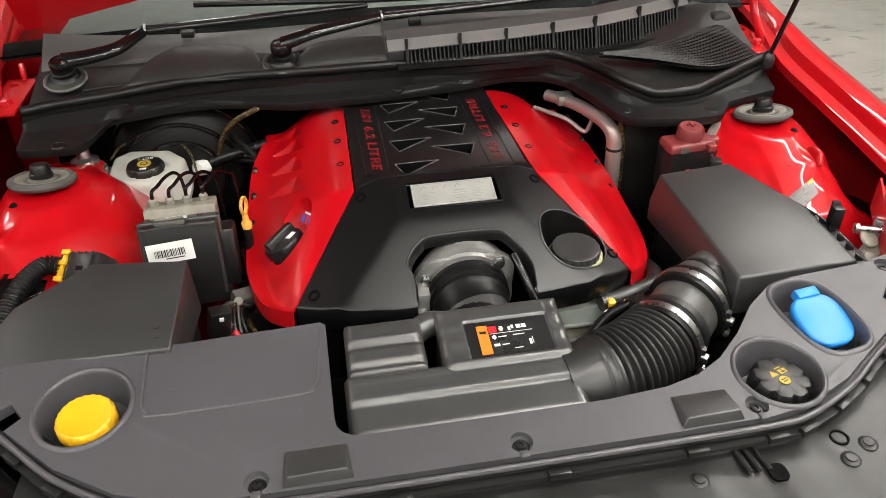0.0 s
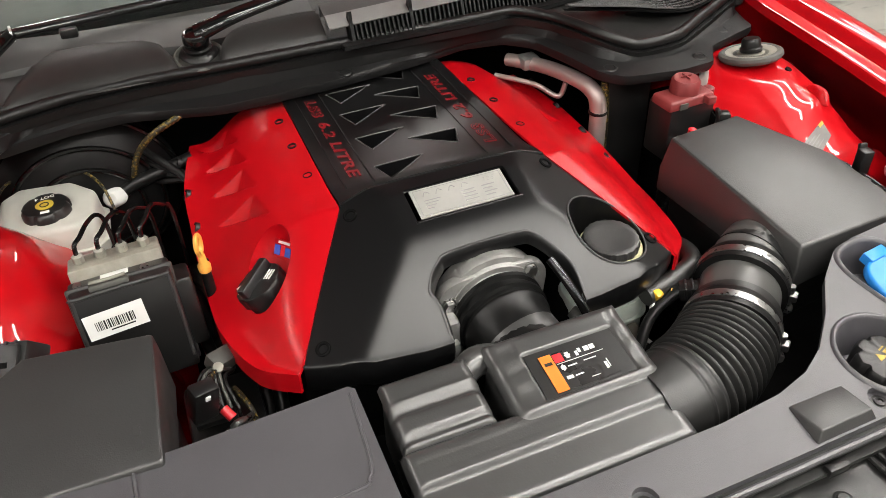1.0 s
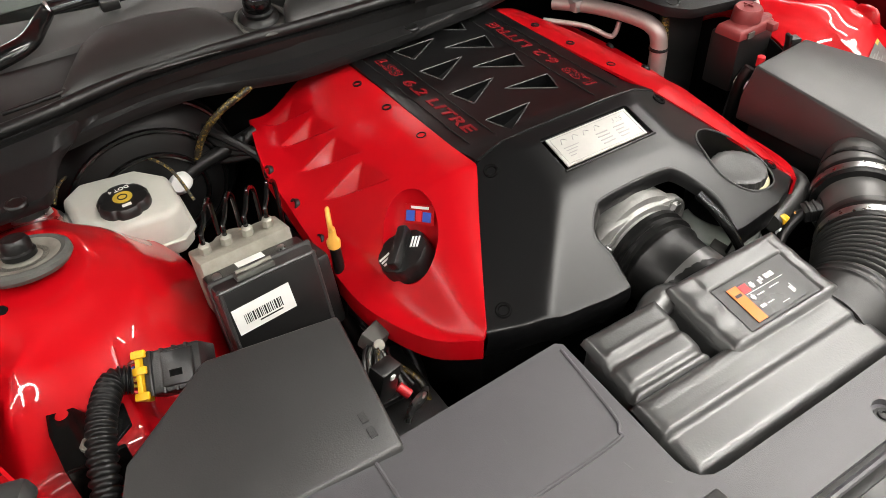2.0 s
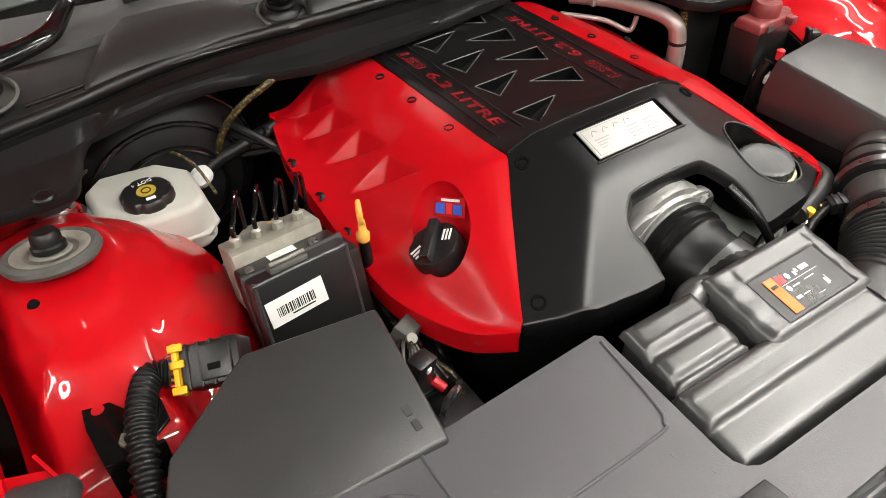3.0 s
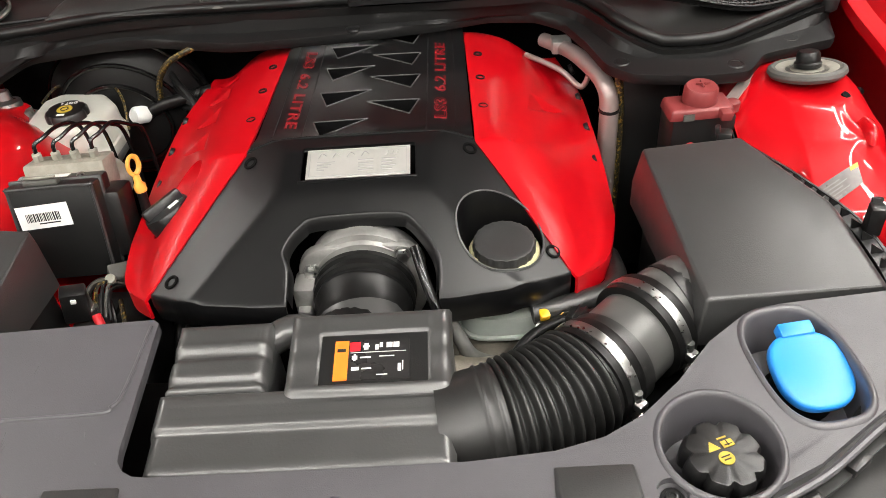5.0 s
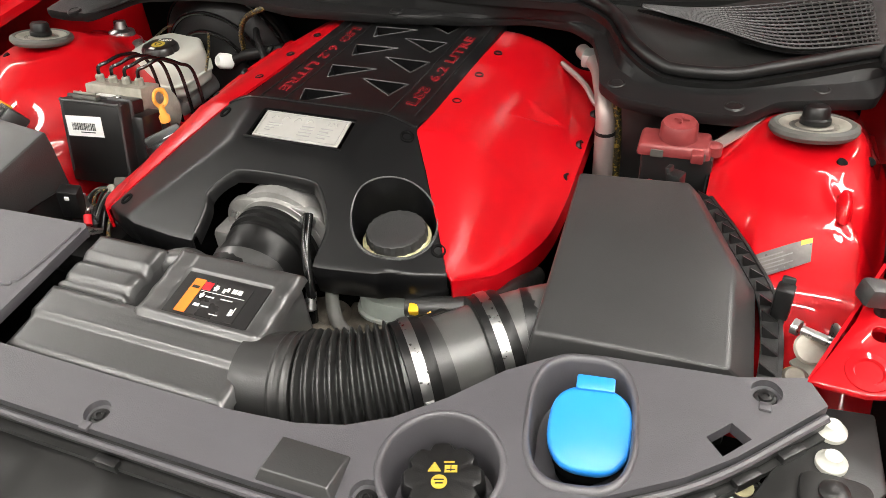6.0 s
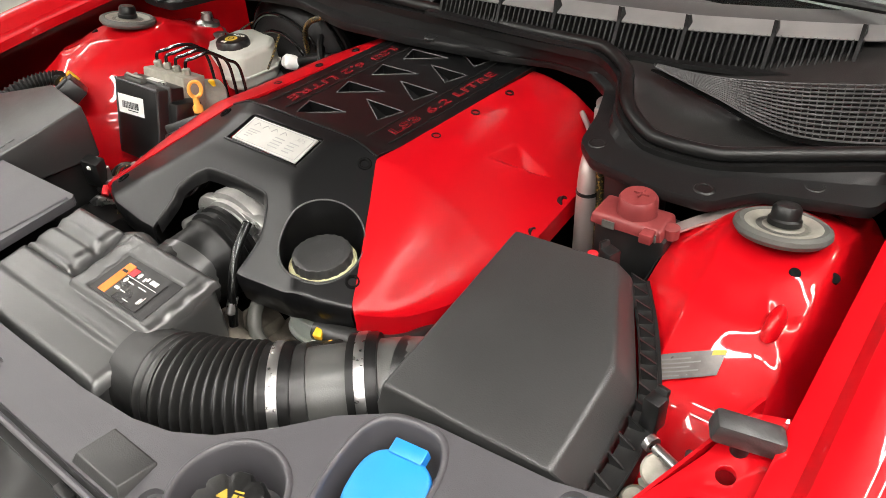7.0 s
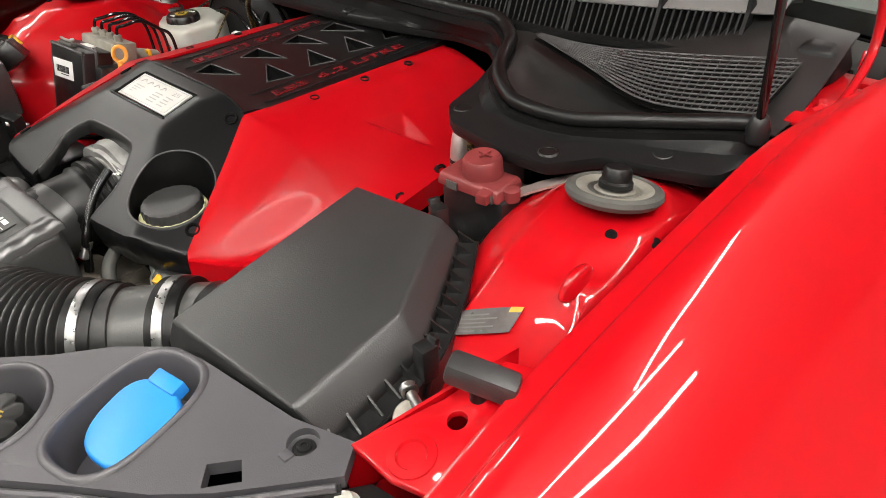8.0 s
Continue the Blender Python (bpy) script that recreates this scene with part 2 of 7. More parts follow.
def prism(outline, z0, z1, r=0.0, segments=2, shrink=0.0):
    """An upright prism over an outline of (x, y); shrink draws its top in."""
    bm = bmesh.new()
    cx, cy = sum(p[0] for p in outline) / len(outline), sum(p[1] for p in outline) / len(outline)
    low = [bm.verts.new((p[0], p[1], z0)) for p in outline]
    high = [bm.verts.new((cx + (p[0] - cx) * (1 - shrink), cy + (p[1] - cy) * (1 - shrink), z1)) for p in outline]
    n = len(outline)
    for i in range(n):
        bm.faces.new((low[i], low[(i + 1) % n], high[(i + 1) % n], high[i]))
    bm.faces.new(low[::-1])
    bm.faces.new(high)
    bmesh.ops.recalc_face_normals(bm, faces=bm.faces)
    if r:
        bevel(bm, r, segments)
    return bm


def oval(cx, cy, rx, ry, n=32, power=2.0, turn=0.0):
    """A rounded outline: power 2 is an ellipse, more is squarer."""
    out = []
    c, s = math.cos(radians(turn)), math.sin(radians(turn))
    for i in range(n):
        a = 2 * math.pi * i / n
        x = rx * math.copysign(abs(math.cos(a)) ** (2 / power), math.cos(a))
        y = ry * math.copysign(abs(math.sin(a)) ** (2 / power), math.sin(a))
        out.append((cx + c * x - s * y, cy + s * x + c * y))
    return out


def join(*bms):
    """One bmesh of several."""
    out = bms[0]
    for b in bms[1:]:
        me = bpy.data.meshes.new("joined")
        b.to_mesh(me)
        b.free()
        out.from_mesh(me)
        bpy.data.meshes.remove(me)
    return out


def carved(bm, cutters, round_edge=0.0):
    """The solid bm with cutters taken out of it, its edges broken."""
    def as_object(b):
        me = bpy.data.meshes.new("solid")
        bmesh.ops.recalc_face_normals(b, faces=b.faces)
        b.to_mesh(me)
        b.free()
        return new("solid", me)
    ob = as_object(bm)
    tools = [as_object(c) for c in cutters]
    for c in tools:
        mod = ob.modifiers.new("cut", "BOOLEAN")
        mod.object, mod.operation, mod.solver = c, "DIFFERENCE", "EXACT"
    if round_edge:
        mod = ob.modifiers.new("edge", "BEVEL")
        mod.width, mod.segments, mod.limit_method, mod.angle_limit = round_edge, 2, "ANGLE", radians(35)
    bpy.context.view_layer.update()
    me = bpy.data.meshes.new_from_object(ob.evaluated_get(bpy.context.evaluated_depsgraph_get()))
    out = bmesh.new()
    out.from_mesh(me)
    bpy.data.meshes.remove(me)
    for o in [ob, *tools]:
        old = o.data
        bpy.data.objects.remove(o)
        bpy.data.meshes.remove(old)
    return out


def shell(bm, thickness):
    bmesh.ops.recalc_face_normals(bm, faces=bm.faces)
    bmesh.ops.solidify(bm, geom=bm.faces[:], thickness=thickness)
    return bm


def lettering(text, size, m, depth=0.0008, shear=0.0, spacing=1.0, grow=0.0):
    """Raised letters as a bmesh, laid by the pose m."""
    cu = bpy.data.curves.new("letters", "FONT")
    cu.body, cu.size, cu.extrude, cu.shear, cu.space_character = text, size, depth, shear, spacing
    cu.align_x, cu.align_y = "CENTER", "CENTER"
    cu.offset = grow
    cu.resolution_u = 3
    ob = new("letters", cu)
    bpy.context.view_layer.update()
    me = bpy.data.meshes.new_from_object(ob.evaluated_get(bpy.context.evaluated_depsgraph_get()))
    out = bmesh.new()
    out.from_mesh(me)
    bpy.data.meshes.remove(me)
    bpy.data.objects.remove(ob)
    bpy.data.curves.remove(cu)
    out.transform(m)
    return out


def plane_pose(at, along, up):
    """A pose whose x runs along, whose y runs near up, and whose z stands on both."""
    x = Vector(along).normalized()
    z = x.cross(Vector(up)).normalized()
    y = z.cross(x)
    return Matrix.Translation(at) @ Matrix((x, y, z)).transposed().to_4x4()


def bar_on(m, x0, x1, y0, y1, z=0.0004, h=0.0004):
    """A thin bar on a sticker's plane."""
    return block(x0, x1, y0, y1, z - h, z + h, 0, m=m)


def screw(at, r=0.008, axis=(0, 0, 1), bm=None):
    """A push fastener: a flange, a dome and a hollow."""
    return lathe([(r, -0.003), (r, 0.0), (r * 0.9, 0.0012), (r * 0.62, 0.0014), (r * 0.55, 0.003), (r * 0.3, 0.0034), (r * 0.26, 0.0018), (r * 0.05, 0.0018)], at, axis, 20, bm)


# ---- the room ----
def room():
    floor = solid("floor", block(-6, 6, -5, 9, -0.2, 0.0, 0), M_CONCRETE, "mottled grey sealed concrete workshop floor", "floor", "structure")
    for name, a in (("wall_north", (-6, 6, 9, 9.2)), ("wall_south", (-6, 6, -5.2, -5)), ("wall_east", (6, 6.2, -5.2, 9.2)), ("wall_west", (-6.2, -6, -5.2, 9.2))):
        solid(name, block(*a, -0.2, 3.4, 0), M_WALL, "plain light grey painted workshop wall", "wall", "structure")
    solid("ceiling", block(-6.2, 6.2, -5.2, 9.2, 3.4, 3.6, 0), M_CEILING, "plain pale painted workshop ceiling", "ceiling", "structure")


def ceiling_light(at, length, turn=0):
    lamp = thing("ceiling_light", (0, 0, 0), "slim white tube light fixed to the ceiling", "ceiling light", "ceiling lights")
    part("housing", block(-length / 2, length / 2, -0.04, 0.04, 0.03, 0.075, 0.006), M_WHITE, lamp)
    part("diffuser", block(-length / 2 + 0.02, length / 2 - 0.02, -0.028, 0.028, -0.008, 0.03, 0), M_LAMP, lamp)
    for s in (-1, 1):
        part("end_cap", block(s * length / 2 - 0.02, s * length / 2 + 0.02, -0.045, 0.045, -0.02, 0.075, 0.006), M_WHITE, lamp)
    lamp.matrix_basis = pose(*at, 0, 0, turn)
    return lamp


room()
LIGHT_Z = 3.325
first_light = ceiling_light((-2.2, 0.0, LIGHT_Z), 2.3, 90)
for x, y in ((2.2, 0.0), (-3.7, 3.4), (2.2, 2.5), (-4.3, 1.2), (3.1, 2.8), (-4.3, -1.6), (4.3, -1.6), (-0.7, 5.0), (1.7, 7.0), (0.0, -1.6), (-2.2, -2.6), (2.2, -2.6)):
    copy_thing(first_light, pose(x, y, LIGHT_Z, 0, 0, 90))
panel_light = thing("panel_light", (0, 0, 0), "square-edged white light panel on the ceiling", "ceiling light", "ceiling lights")
part("frame", block(-0.64, 0.64, -0.14, 0.14, 0.012, 0.075, 0.006), M_WHITE, panel_light)
part("diffuser", block(-0.6, 0.6, -0.065, 0.065, 0.0, 0.012, 0), M_LAMP, panel_light)
panel_light.matrix_basis = pose(0.75, 1.1, LIGHT_Z, 0, 0, 0)
copy_thing(panel_light, pose(2.05, 1.1, LIGHT_Z, 0, 0, 0))
for x, y, turn in ((-1.2, -0.3, 0), (1.2, -0.3, 0), (1.15, 3.65, -35)):
    copy_thing(first_light, pose(x, y, LIGHT_Z, 0, 0, turn))

# ---- the car's body ----
XC = 0.012  # the engine's middle
car = thing("car", (0, 2.2, 0), "glossy red sedan with its bonnet raised over the engine bay", "car")


def smooth_step(a, b, x):
    t = min(1.0, max(0.0, (x - a) / (b - a)))
    return t * t * (3 - 2 * t)


def wing_height(u, y):
    """Height of the pressed inner wing at u out from the car's middle."""
    d = math.hypot((u - 0.57) * (1.0 if u > 0.57 else 1.05), (y - 2.12) * (0.92 if y > 2.12 else 0.76))
    tower = 0.884 - 0.018 * smooth_step(0.05, 0.09, d) - 0.07 * smooth_step(0.08, 0.165, d) - 0.33 * smooth_step(0.15, 0.25, d)
    shelf = 0.845 - 0.025 * smooth_step(2.05, 1.9, y) - 0.1 * smooth_step(1.93, 1.82, y) - 0.35 * smooth_step(0.535, 0.465, u) + 0.003 * math.sin(y * 46) * smooth_step(1.94, 2.0, y)
    shelf -= 0.25 * smooth_step(2.28, 2.34, y)
    edge = -0.03 * smooth_step(0.628, 0.66, u) * smooth_step(1.88, 1.98, y)
    k = 60.0
    z = math.log(math.exp(k * tower) + math.exp(k * shelf)) / k + edge
    # pressed swages: an arc round the tower's front and two straight creases
    near = smooth_step(2.16, 2.10, y) * smooth_step(1.95, 2.02, y) * smooth_step(0.55, 0.61, u)
    z += 0.0045 * math.exp(-(((d - 0.098) / 0.009) ** 2)) * near
    z -= 0.0035 * math.exp(-(((d - 0.122) / 0.011) ** 2)) * near
    z += 0.003 * math.exp(-(((0.75 * (u - 0.615) + 0.66 * (y - 2.0)) / 0.008) ** 2)) * smooth_step(0.585, 0.60, u) * smooth_step(1.95, 1.99, y)
    return z


def inner_wing(side):
    inner = 0.34 if side < 0 else 0.475
    rows = []
    for i in range(111):
        u = inner + (0.6605 - inner) * i / 110
        rows.append([(side * u, 1.74 + 0.72 * j / 200, max(0.45, wing_height(u, 1.74 + 0.72 * j / 200))) for j in range(201)])
    wing = part("inner_wing", shell(loft(rows), 0.003), M_RED, car, "glossy red pressed inner wing with strut tower", smooth=60)
    if side > 0:
        # Its near-black puts the shade under the tower into the colour.
        part("tower_wall", shell(loft([[(inner - 0.002, 1.74 + 0.72 * j / 60, z) for j in range(61) for z in ((max(0.45, wing_height(inner, 1.74 + 0.72 * j / 60)) - 0.002) if top else 0.40,)] for top in (0, 1)]), 0.002), M_DARK, wing, "wall below the strut tower, coloured near-black for shade")
    # Dark discs draw the shade inside the holes.
    for u, y in ((0.6045, 2.07), (0.6345, 2.096)):
        part("punched_hole", lathe([(0.0055, -0.004), (0.0055, 0.0012), (0.0035, 0.0016), (0.0008, 0.001)], (side * u, y, wing_height(u, y)), (side * 0.3, -0.4, 1), 18), M_DARK, wing)
    tab = loft([[(side * (0.610 + dx), 2.012 + dy, wing_height(0.610, 2.012) + h) for dx, dy in oval(0, 0, 0.0075 * k, 0.020 * k, 20)] for k, h in ((1.25, -0.008), (1.0, 0.004), (0.7, 0.010), (0.25, 0.012))], around=True, caps=True)
    if side > 0:
        part("pressed_tab", tab, M_RED, wing, smooth=60)
    return wing


FENDER_Y = ((1.55, 0.80), (1.70, 0.838), (1.85, 0.884), (2.0, 0.908), (2.2, 0.93), (2.45, 0.955), (2.7, 0.975), (3.0, 0.99))
FENDER_SECTION = ((0.662, -0.016), (0.6622, -0.004), (0.664, 0.0), (0.681, 0.003), (0.684, 0.0045), (0.691, 0.016), (0.695, 0.0195), (0.710, 0.0235), (0.728, 0.020), (0.750, 0.008), (0.775, -0.010), (0.81, -0.040), (0.85, -0.078), (0.882, -0.11), (0.90, -0.17), (0.915, -0.24), (0.917, -0.38), (0.915, -0.55))


def fender(side):
    rows = []
    for y, z in curve(FENDER_Y, 6):
        draw = 0.10 * smooth_step(1.9, 1.5, y)
        spread = 0.055 * smooth_step(2.2, 2.5, y)
        rows.append([(side * (u + spread * max(0.0, (0.775 - u) / 0.113) - draw * smooth_step(0.66, 0.92, u)), y, z + h) for u, h in curve(FENDER_SECTION, 3)])
    f = part("fender", shell(loft(rows), 0.0015), M_RED, car, "glossy red front fender", smooth=22)
    return f


def front_bracket(side):
    """Red pressed bracket between fender and lamp, with its hole, boss and rubber stop."""
    outline = [(0.585, 1.772), (0.60, 1.80), (0.618, 1.838), (0.632, 1.885), (0.664, 1.895), (0.666, 1.82), (0.666, 1.778), (0.63, 1.770)]
    bm = prism([(side * x, y) for x, y in outline], 0.852, 0.858, 0.0015)
    bm = carved(bm, [prism(oval(side * 0.638, 1.829, 0.0075, 0.0075, 20), 0.83, 0.88)], 0.0006)
    for v in bm.verts:
        v.co.z += 0.27 * (v.co.y - 1.80)
    br = part("front_bracket", bm, M_RED, car)
    part("boss", lathe([(0.02, 0), (0.018, 0.005), (0.012, 0.006), (0.01, 0.003), (0.004, 0.003)], (side * 0.630, 1.792, 0.852), (0, -0.27, 1)), M_RED, br)
    part("flange", ribbon([(side * (0.583 + 0.055 * k), 1.766 + 0.13 * k + 0.0, 0.795 + 0.045 * k) for k in (0, 0.25, 0.5, 0.75, 1.0)], 0.003, 0.05), M_RED, br)
    stop = part("rubber_stop", block(-0.027, 0.027, -0.011, 0.011, 0, 0.020, 0.005, m=pose(side * 0.638, 1.853, 0.880, 0, side * 14, side * 26)), M_LID, br, "dark grey rubber bonnet stop")
    part("stem", lathe([(0.007, 0), (0.007, 0.02)], (side * 0.638, 1.852, 0.866)), M_RUBBER, br)


for s in (-1, 1):
    inner_wing(s)
    fender(s)
    front_bracket(s)

# The bay's deep shade is put into the near-black colour of these parts.
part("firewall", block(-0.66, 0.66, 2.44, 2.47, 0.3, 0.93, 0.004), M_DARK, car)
# Unseen plate added so the room's floor stays hidden.
part("bay_floor_blocker", block(-0.62, 0.62, 1.45, 2.44, 0.34, 0.37, 0.004), M_DARK, car)
# Unseen dark plate added to hide red showing through the gaps.
part("gap_blocker", block(-0.60, 0.60, 1.56, 1.80, 0.722, 0.728, 0.002), M_DARK, car)
# Made full width to keep light out at the bay's front.
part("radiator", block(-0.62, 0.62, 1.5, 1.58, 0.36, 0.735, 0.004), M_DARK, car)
# Unseen side walls added to stop light leaking in from below.
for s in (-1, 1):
    part("bay_side_blocker", block(min(s * 0.625, s * 0.64), max(s * 0.625, s * 0.64), 1.50, 2.44, 0.36, 0.74, 0.003), M_DARK, car)
for s in (-1, 1):
    part("body_side", block(min(s * 0.88, s * 0.912), max(s * 0.88, s * 0.912), 2.98, 6.0, 0.22, 0.985, 0.015), M_RED, car)
    part("sill", block(min(s * 0.70, s * 0.90), max(s * 0.70, s * 0.90), 2.5, 5.9, 0.18, 0.30, 0.02), M_RED, car)
    for y in (2.08, 5.0):
        wheel = part("wheel", lathe([(0.22, 0.0), (0.225, 0.02), (0.22, 0.10), (0.05, 0.09), (0.04, 0.06)], (s * 0.68, y, 0.345), (s, 0, 0), 40), M_ALU, car)
        part("tyre", lathe([(0.225, -0.02), (0.30, -0.025), (0.338, 0.0), (0.345, 0.04), (0.345, 0.12), (0.338, 0.17), (0.30, 0.20), (0.225, 0.19)], (s * 0.68, y, 0.345), (s, 0, 0), 48), M_RUBBER, wheel)
part("tail", block(-0.88, 0.88, 5.2, 6.0, 0.3, 1.02, 0.04), M_RED, car)
part("front_bumper", loft([[(x, 1.30 + 0.36 * (abs(x) / 0.8) ** 2.6 + d, z) for d, z in ((0.10, 0.66), (0.02, 0.64), (0.0, 0.56), (0.0, 0.34), (0.06, 0.24))] for x in np.linspace(-0.86, 0.86, 31)]), M_RED, car)


# windscreen, its sill, dashboard and roof
def windscreen():
    rows = []
    for i in range(17):
        x = -0.72 + 1.44 * i / 16
        b = 2.475 + 0.03 - 0.06 * (x / 0.7) ** 2
        rows.append([(x * (1 - 0.12 * k / 8), b + 0.02 + 0.80 * k / 8, 0.965 + 0.46 * k / 8 - 0.03 * (k / 8) ** 2) for k in range(9)])
    ws = part("windscreen", shell(loft(rows), 0.005), M_GLASS, car, "windscreen glass over a dark dashboard", smooth=60)
    ws.visible_shadow = False
    band = []
    for i in range(17):
        x = -0.71 + 1.42 * i / 16
        b = 2.475 + 0.03 - 0.06 * (x / 0.7) ** 2
        band.append([(x, b + 0.035 + 0.004 * k, 0.956 + 0.0023 * k) for k in range(9)])
    part("screen_border", shell(loft(band), 0.002), M_GLOSS, ws)
    # The dashboard's grey imitates the sheen of the glass above it.
    part("dashboard", block(-0.66, 0.66, 2.62, 3.3, 0.70, 0.955, 0.03), M_TRIM, car)
    part("roof", block(-0.6, 0.6, 3.3, 4.6, 1.40, 1.43, 0.012), M_RED, car)
    for s in (-1, 1):
        part("pillar", sweep([(s * 0.745, 2.5, 0.955), (s * 0.70, 2.9, 1.19), (s * 0.645, 3.32, 1.41)], 0.03, 10), M_RED, car)
    part("cabin_back", block(-0.7, 0.7, 4.3, 4.34, 0.4, 1.0, 0.01), M_TRIM, car)
    part("rear_window", shell(loft([[(x * (1 - 0.1 * k), 5.24 - 0.66 * k, 1.015 + 0.40 * k + 0.03 * math.sin(math.pi * k)) for k in (0, 0.25, 0.5, 0.75, 1)] for x in np.linspace(-0.66, 0.66, 11)]), 0.005), M_GLASS, car, smooth=60)
    part("boot_deck", shell(loft([[(x, y, 1.022 - 0.02 * (x / 0.85) ** 2 - 0.03 * smooth_step(5.7, 6.0, y)) for y in (5.18, 5.4, 5.7, 6.0)] for x in np.linspace(-0.86, 0.86, 13)]), 0.004), M_RED, car, smooth=60)
    part("cabin_floor", block(-0.86, 0.86, 2.6, 5.9, 0.28, 0.31, 0.005), M_TRIM, car)
    for s in (-1, 1):
        part("side_window", shell(loft([[(s * (0.80 - 0.16 * k), 2.75 + (0.62 + 0.0 * j) * k + j * (2.25 - 1.2 * k), 0.975 + 0.42 * k) for k in (0, 0.33, 0.66, 1)] for j in (0, 0.25, 0.5, 0.75, 1)]), 0.005), M_GLASS, car, smooth=60)
        part("rear_pillar", sweep([(s * 0.78, 5.3, 0.99), (s * 0.70, 4.95, 1.22), (s * 0.60, 4.55, 1.41)], 0.05, 10), M_RED, car)
        part("shoulder", block(min(s * 0.70, s * 0.905), max(s * 0.70, s * 0.905), 2.95, 5.3, 0.955, 0.985, 0.012), M_RED, car)
    for s in (-1, 1):
        part("door_top", block(s * 0.76 - 0.1, s * 0.76 + 0.1, 2.75, 4.4, 0.5, 0.97, 0.02), M_RED, car)


windscreen()


def bonnet():
    """The raised bonnet: outer skin, dark liner and its stay."""
    hinge, front = V(0, 2.46, 1.012), V(0, 1.90, 2.03)
    rows_o, rows_l = [], []
    n = (front - hinge).normalized().cross(V(1, 0, 0))
    n = n if n.y > 0 else -n
    for i in range(21):
        k = i / 20
        half = 0.662 + 0.03 * smooth_step(0.0, 0.4, k) - 0.05 * k**2
        lift = [V(0, -0.01, 0.10) * (1 - abs(2 * j / 20 - 1) ** 1.5) * (1 - k) ** 2 for j in range(21)]
        c = hinge.lerp(front, k) + n * (0.05 * math.sin(math.pi * min(1, k * 1.1)) + 0.02)
        rows_o.append([c + V(half * (2 * j / 20 - 1), 0, 0) + n * 0.03 * (1 - (2 * j / 20 - 1) ** 2) + lift[j] for j in range(21)])
        rows_l.append([hinge.lerp(front, k) + V((half - 0.014) * (2 * j / 20 - 1), 0, 0) - n * 0.01 + lift[j] for j in range(21)])
    b = part("bonnet", shell(loft(rows_o), 0.003), M_RED, car, "raised red bonnet", smooth=60)
    part("bonnet_frame", shell(loft([[p + n * 0.012 for p in r] for r in rows_l]), 0.002), M_RED, b)
    part("liner", shell(loft([[p + (hinge.lerp(front, 0.5) - p) * 0.06 - n * 0.004 for p in r] for r in rows_l[3:]]), 0.006), M_LINER, b, "black felt liner")
    for s in (-1, 1):
        h = part("hinge", sweep(curve([(s * 0.685, 2.33, 0.925), (s * 0.69, 2.40, 0.975), (s * 0.68, 2.41, 1.05), (s * 0.66, 2.37, 1.12)], 5), 0.008, 8, squash=0.5), M_RED, car, "red bonnet hinge arm")
        part("hinge_base", carved(block(s * 0.678 - 0.026, s * 0.678 + 0.026, 2.30, 2.455, 0.924, 0.930, 0.002), [lathe([(0.009, 0), (0.009, 0.05)], (s * 0.685, 2.425, 0.90), n=16)]), M_RED, h)
        part("hinge_bolt", lathe([(0.011, 0), (0.011, 0.004), (0.008, 0.008), (0.003, 0.008)], (s * 0.675, 2.345, 0.930), n=6), M_RED, h)
        part("hinge_rib", sweep([(s * 0.668, 2.325, 0.931), (s * 0.69, 2.39, 0.931)], 0.005, 8), M_RED, h)
        part("hinge_lug", block(-0.004, 0.004, -0.012, 0.012, 0.0, 0.03, 0.002, m=pose(s * 0.672, 2.45, 0.928, -20, 0, 10)), M_RED, h)


bonnet()
stay = thing("bonnet_stay", (0.647, 2.253, 0.935), "slim black gas strut holding up the bonnet", "gas strut")
part("rod", sweep([(0.647, 2.253, 0.935), (0.674, 2.16, 1.30)], 0.0045, 10), M_GLOSS, stay)
part("cylinder", sweep([(0.674, 2.16, 1.30), (0.682, 2.12, 1.46)], 0.009, 12), M_GLOSS, stay)
part("ball_joint", lathe([(0.004, -0.02), (0.011, -0.014), (0.012, 0.0), (0.008, 0.012), (0.004, 0.016)], (0.647, 2.253, 0.935), n=14), M_PLASTIC, stay)

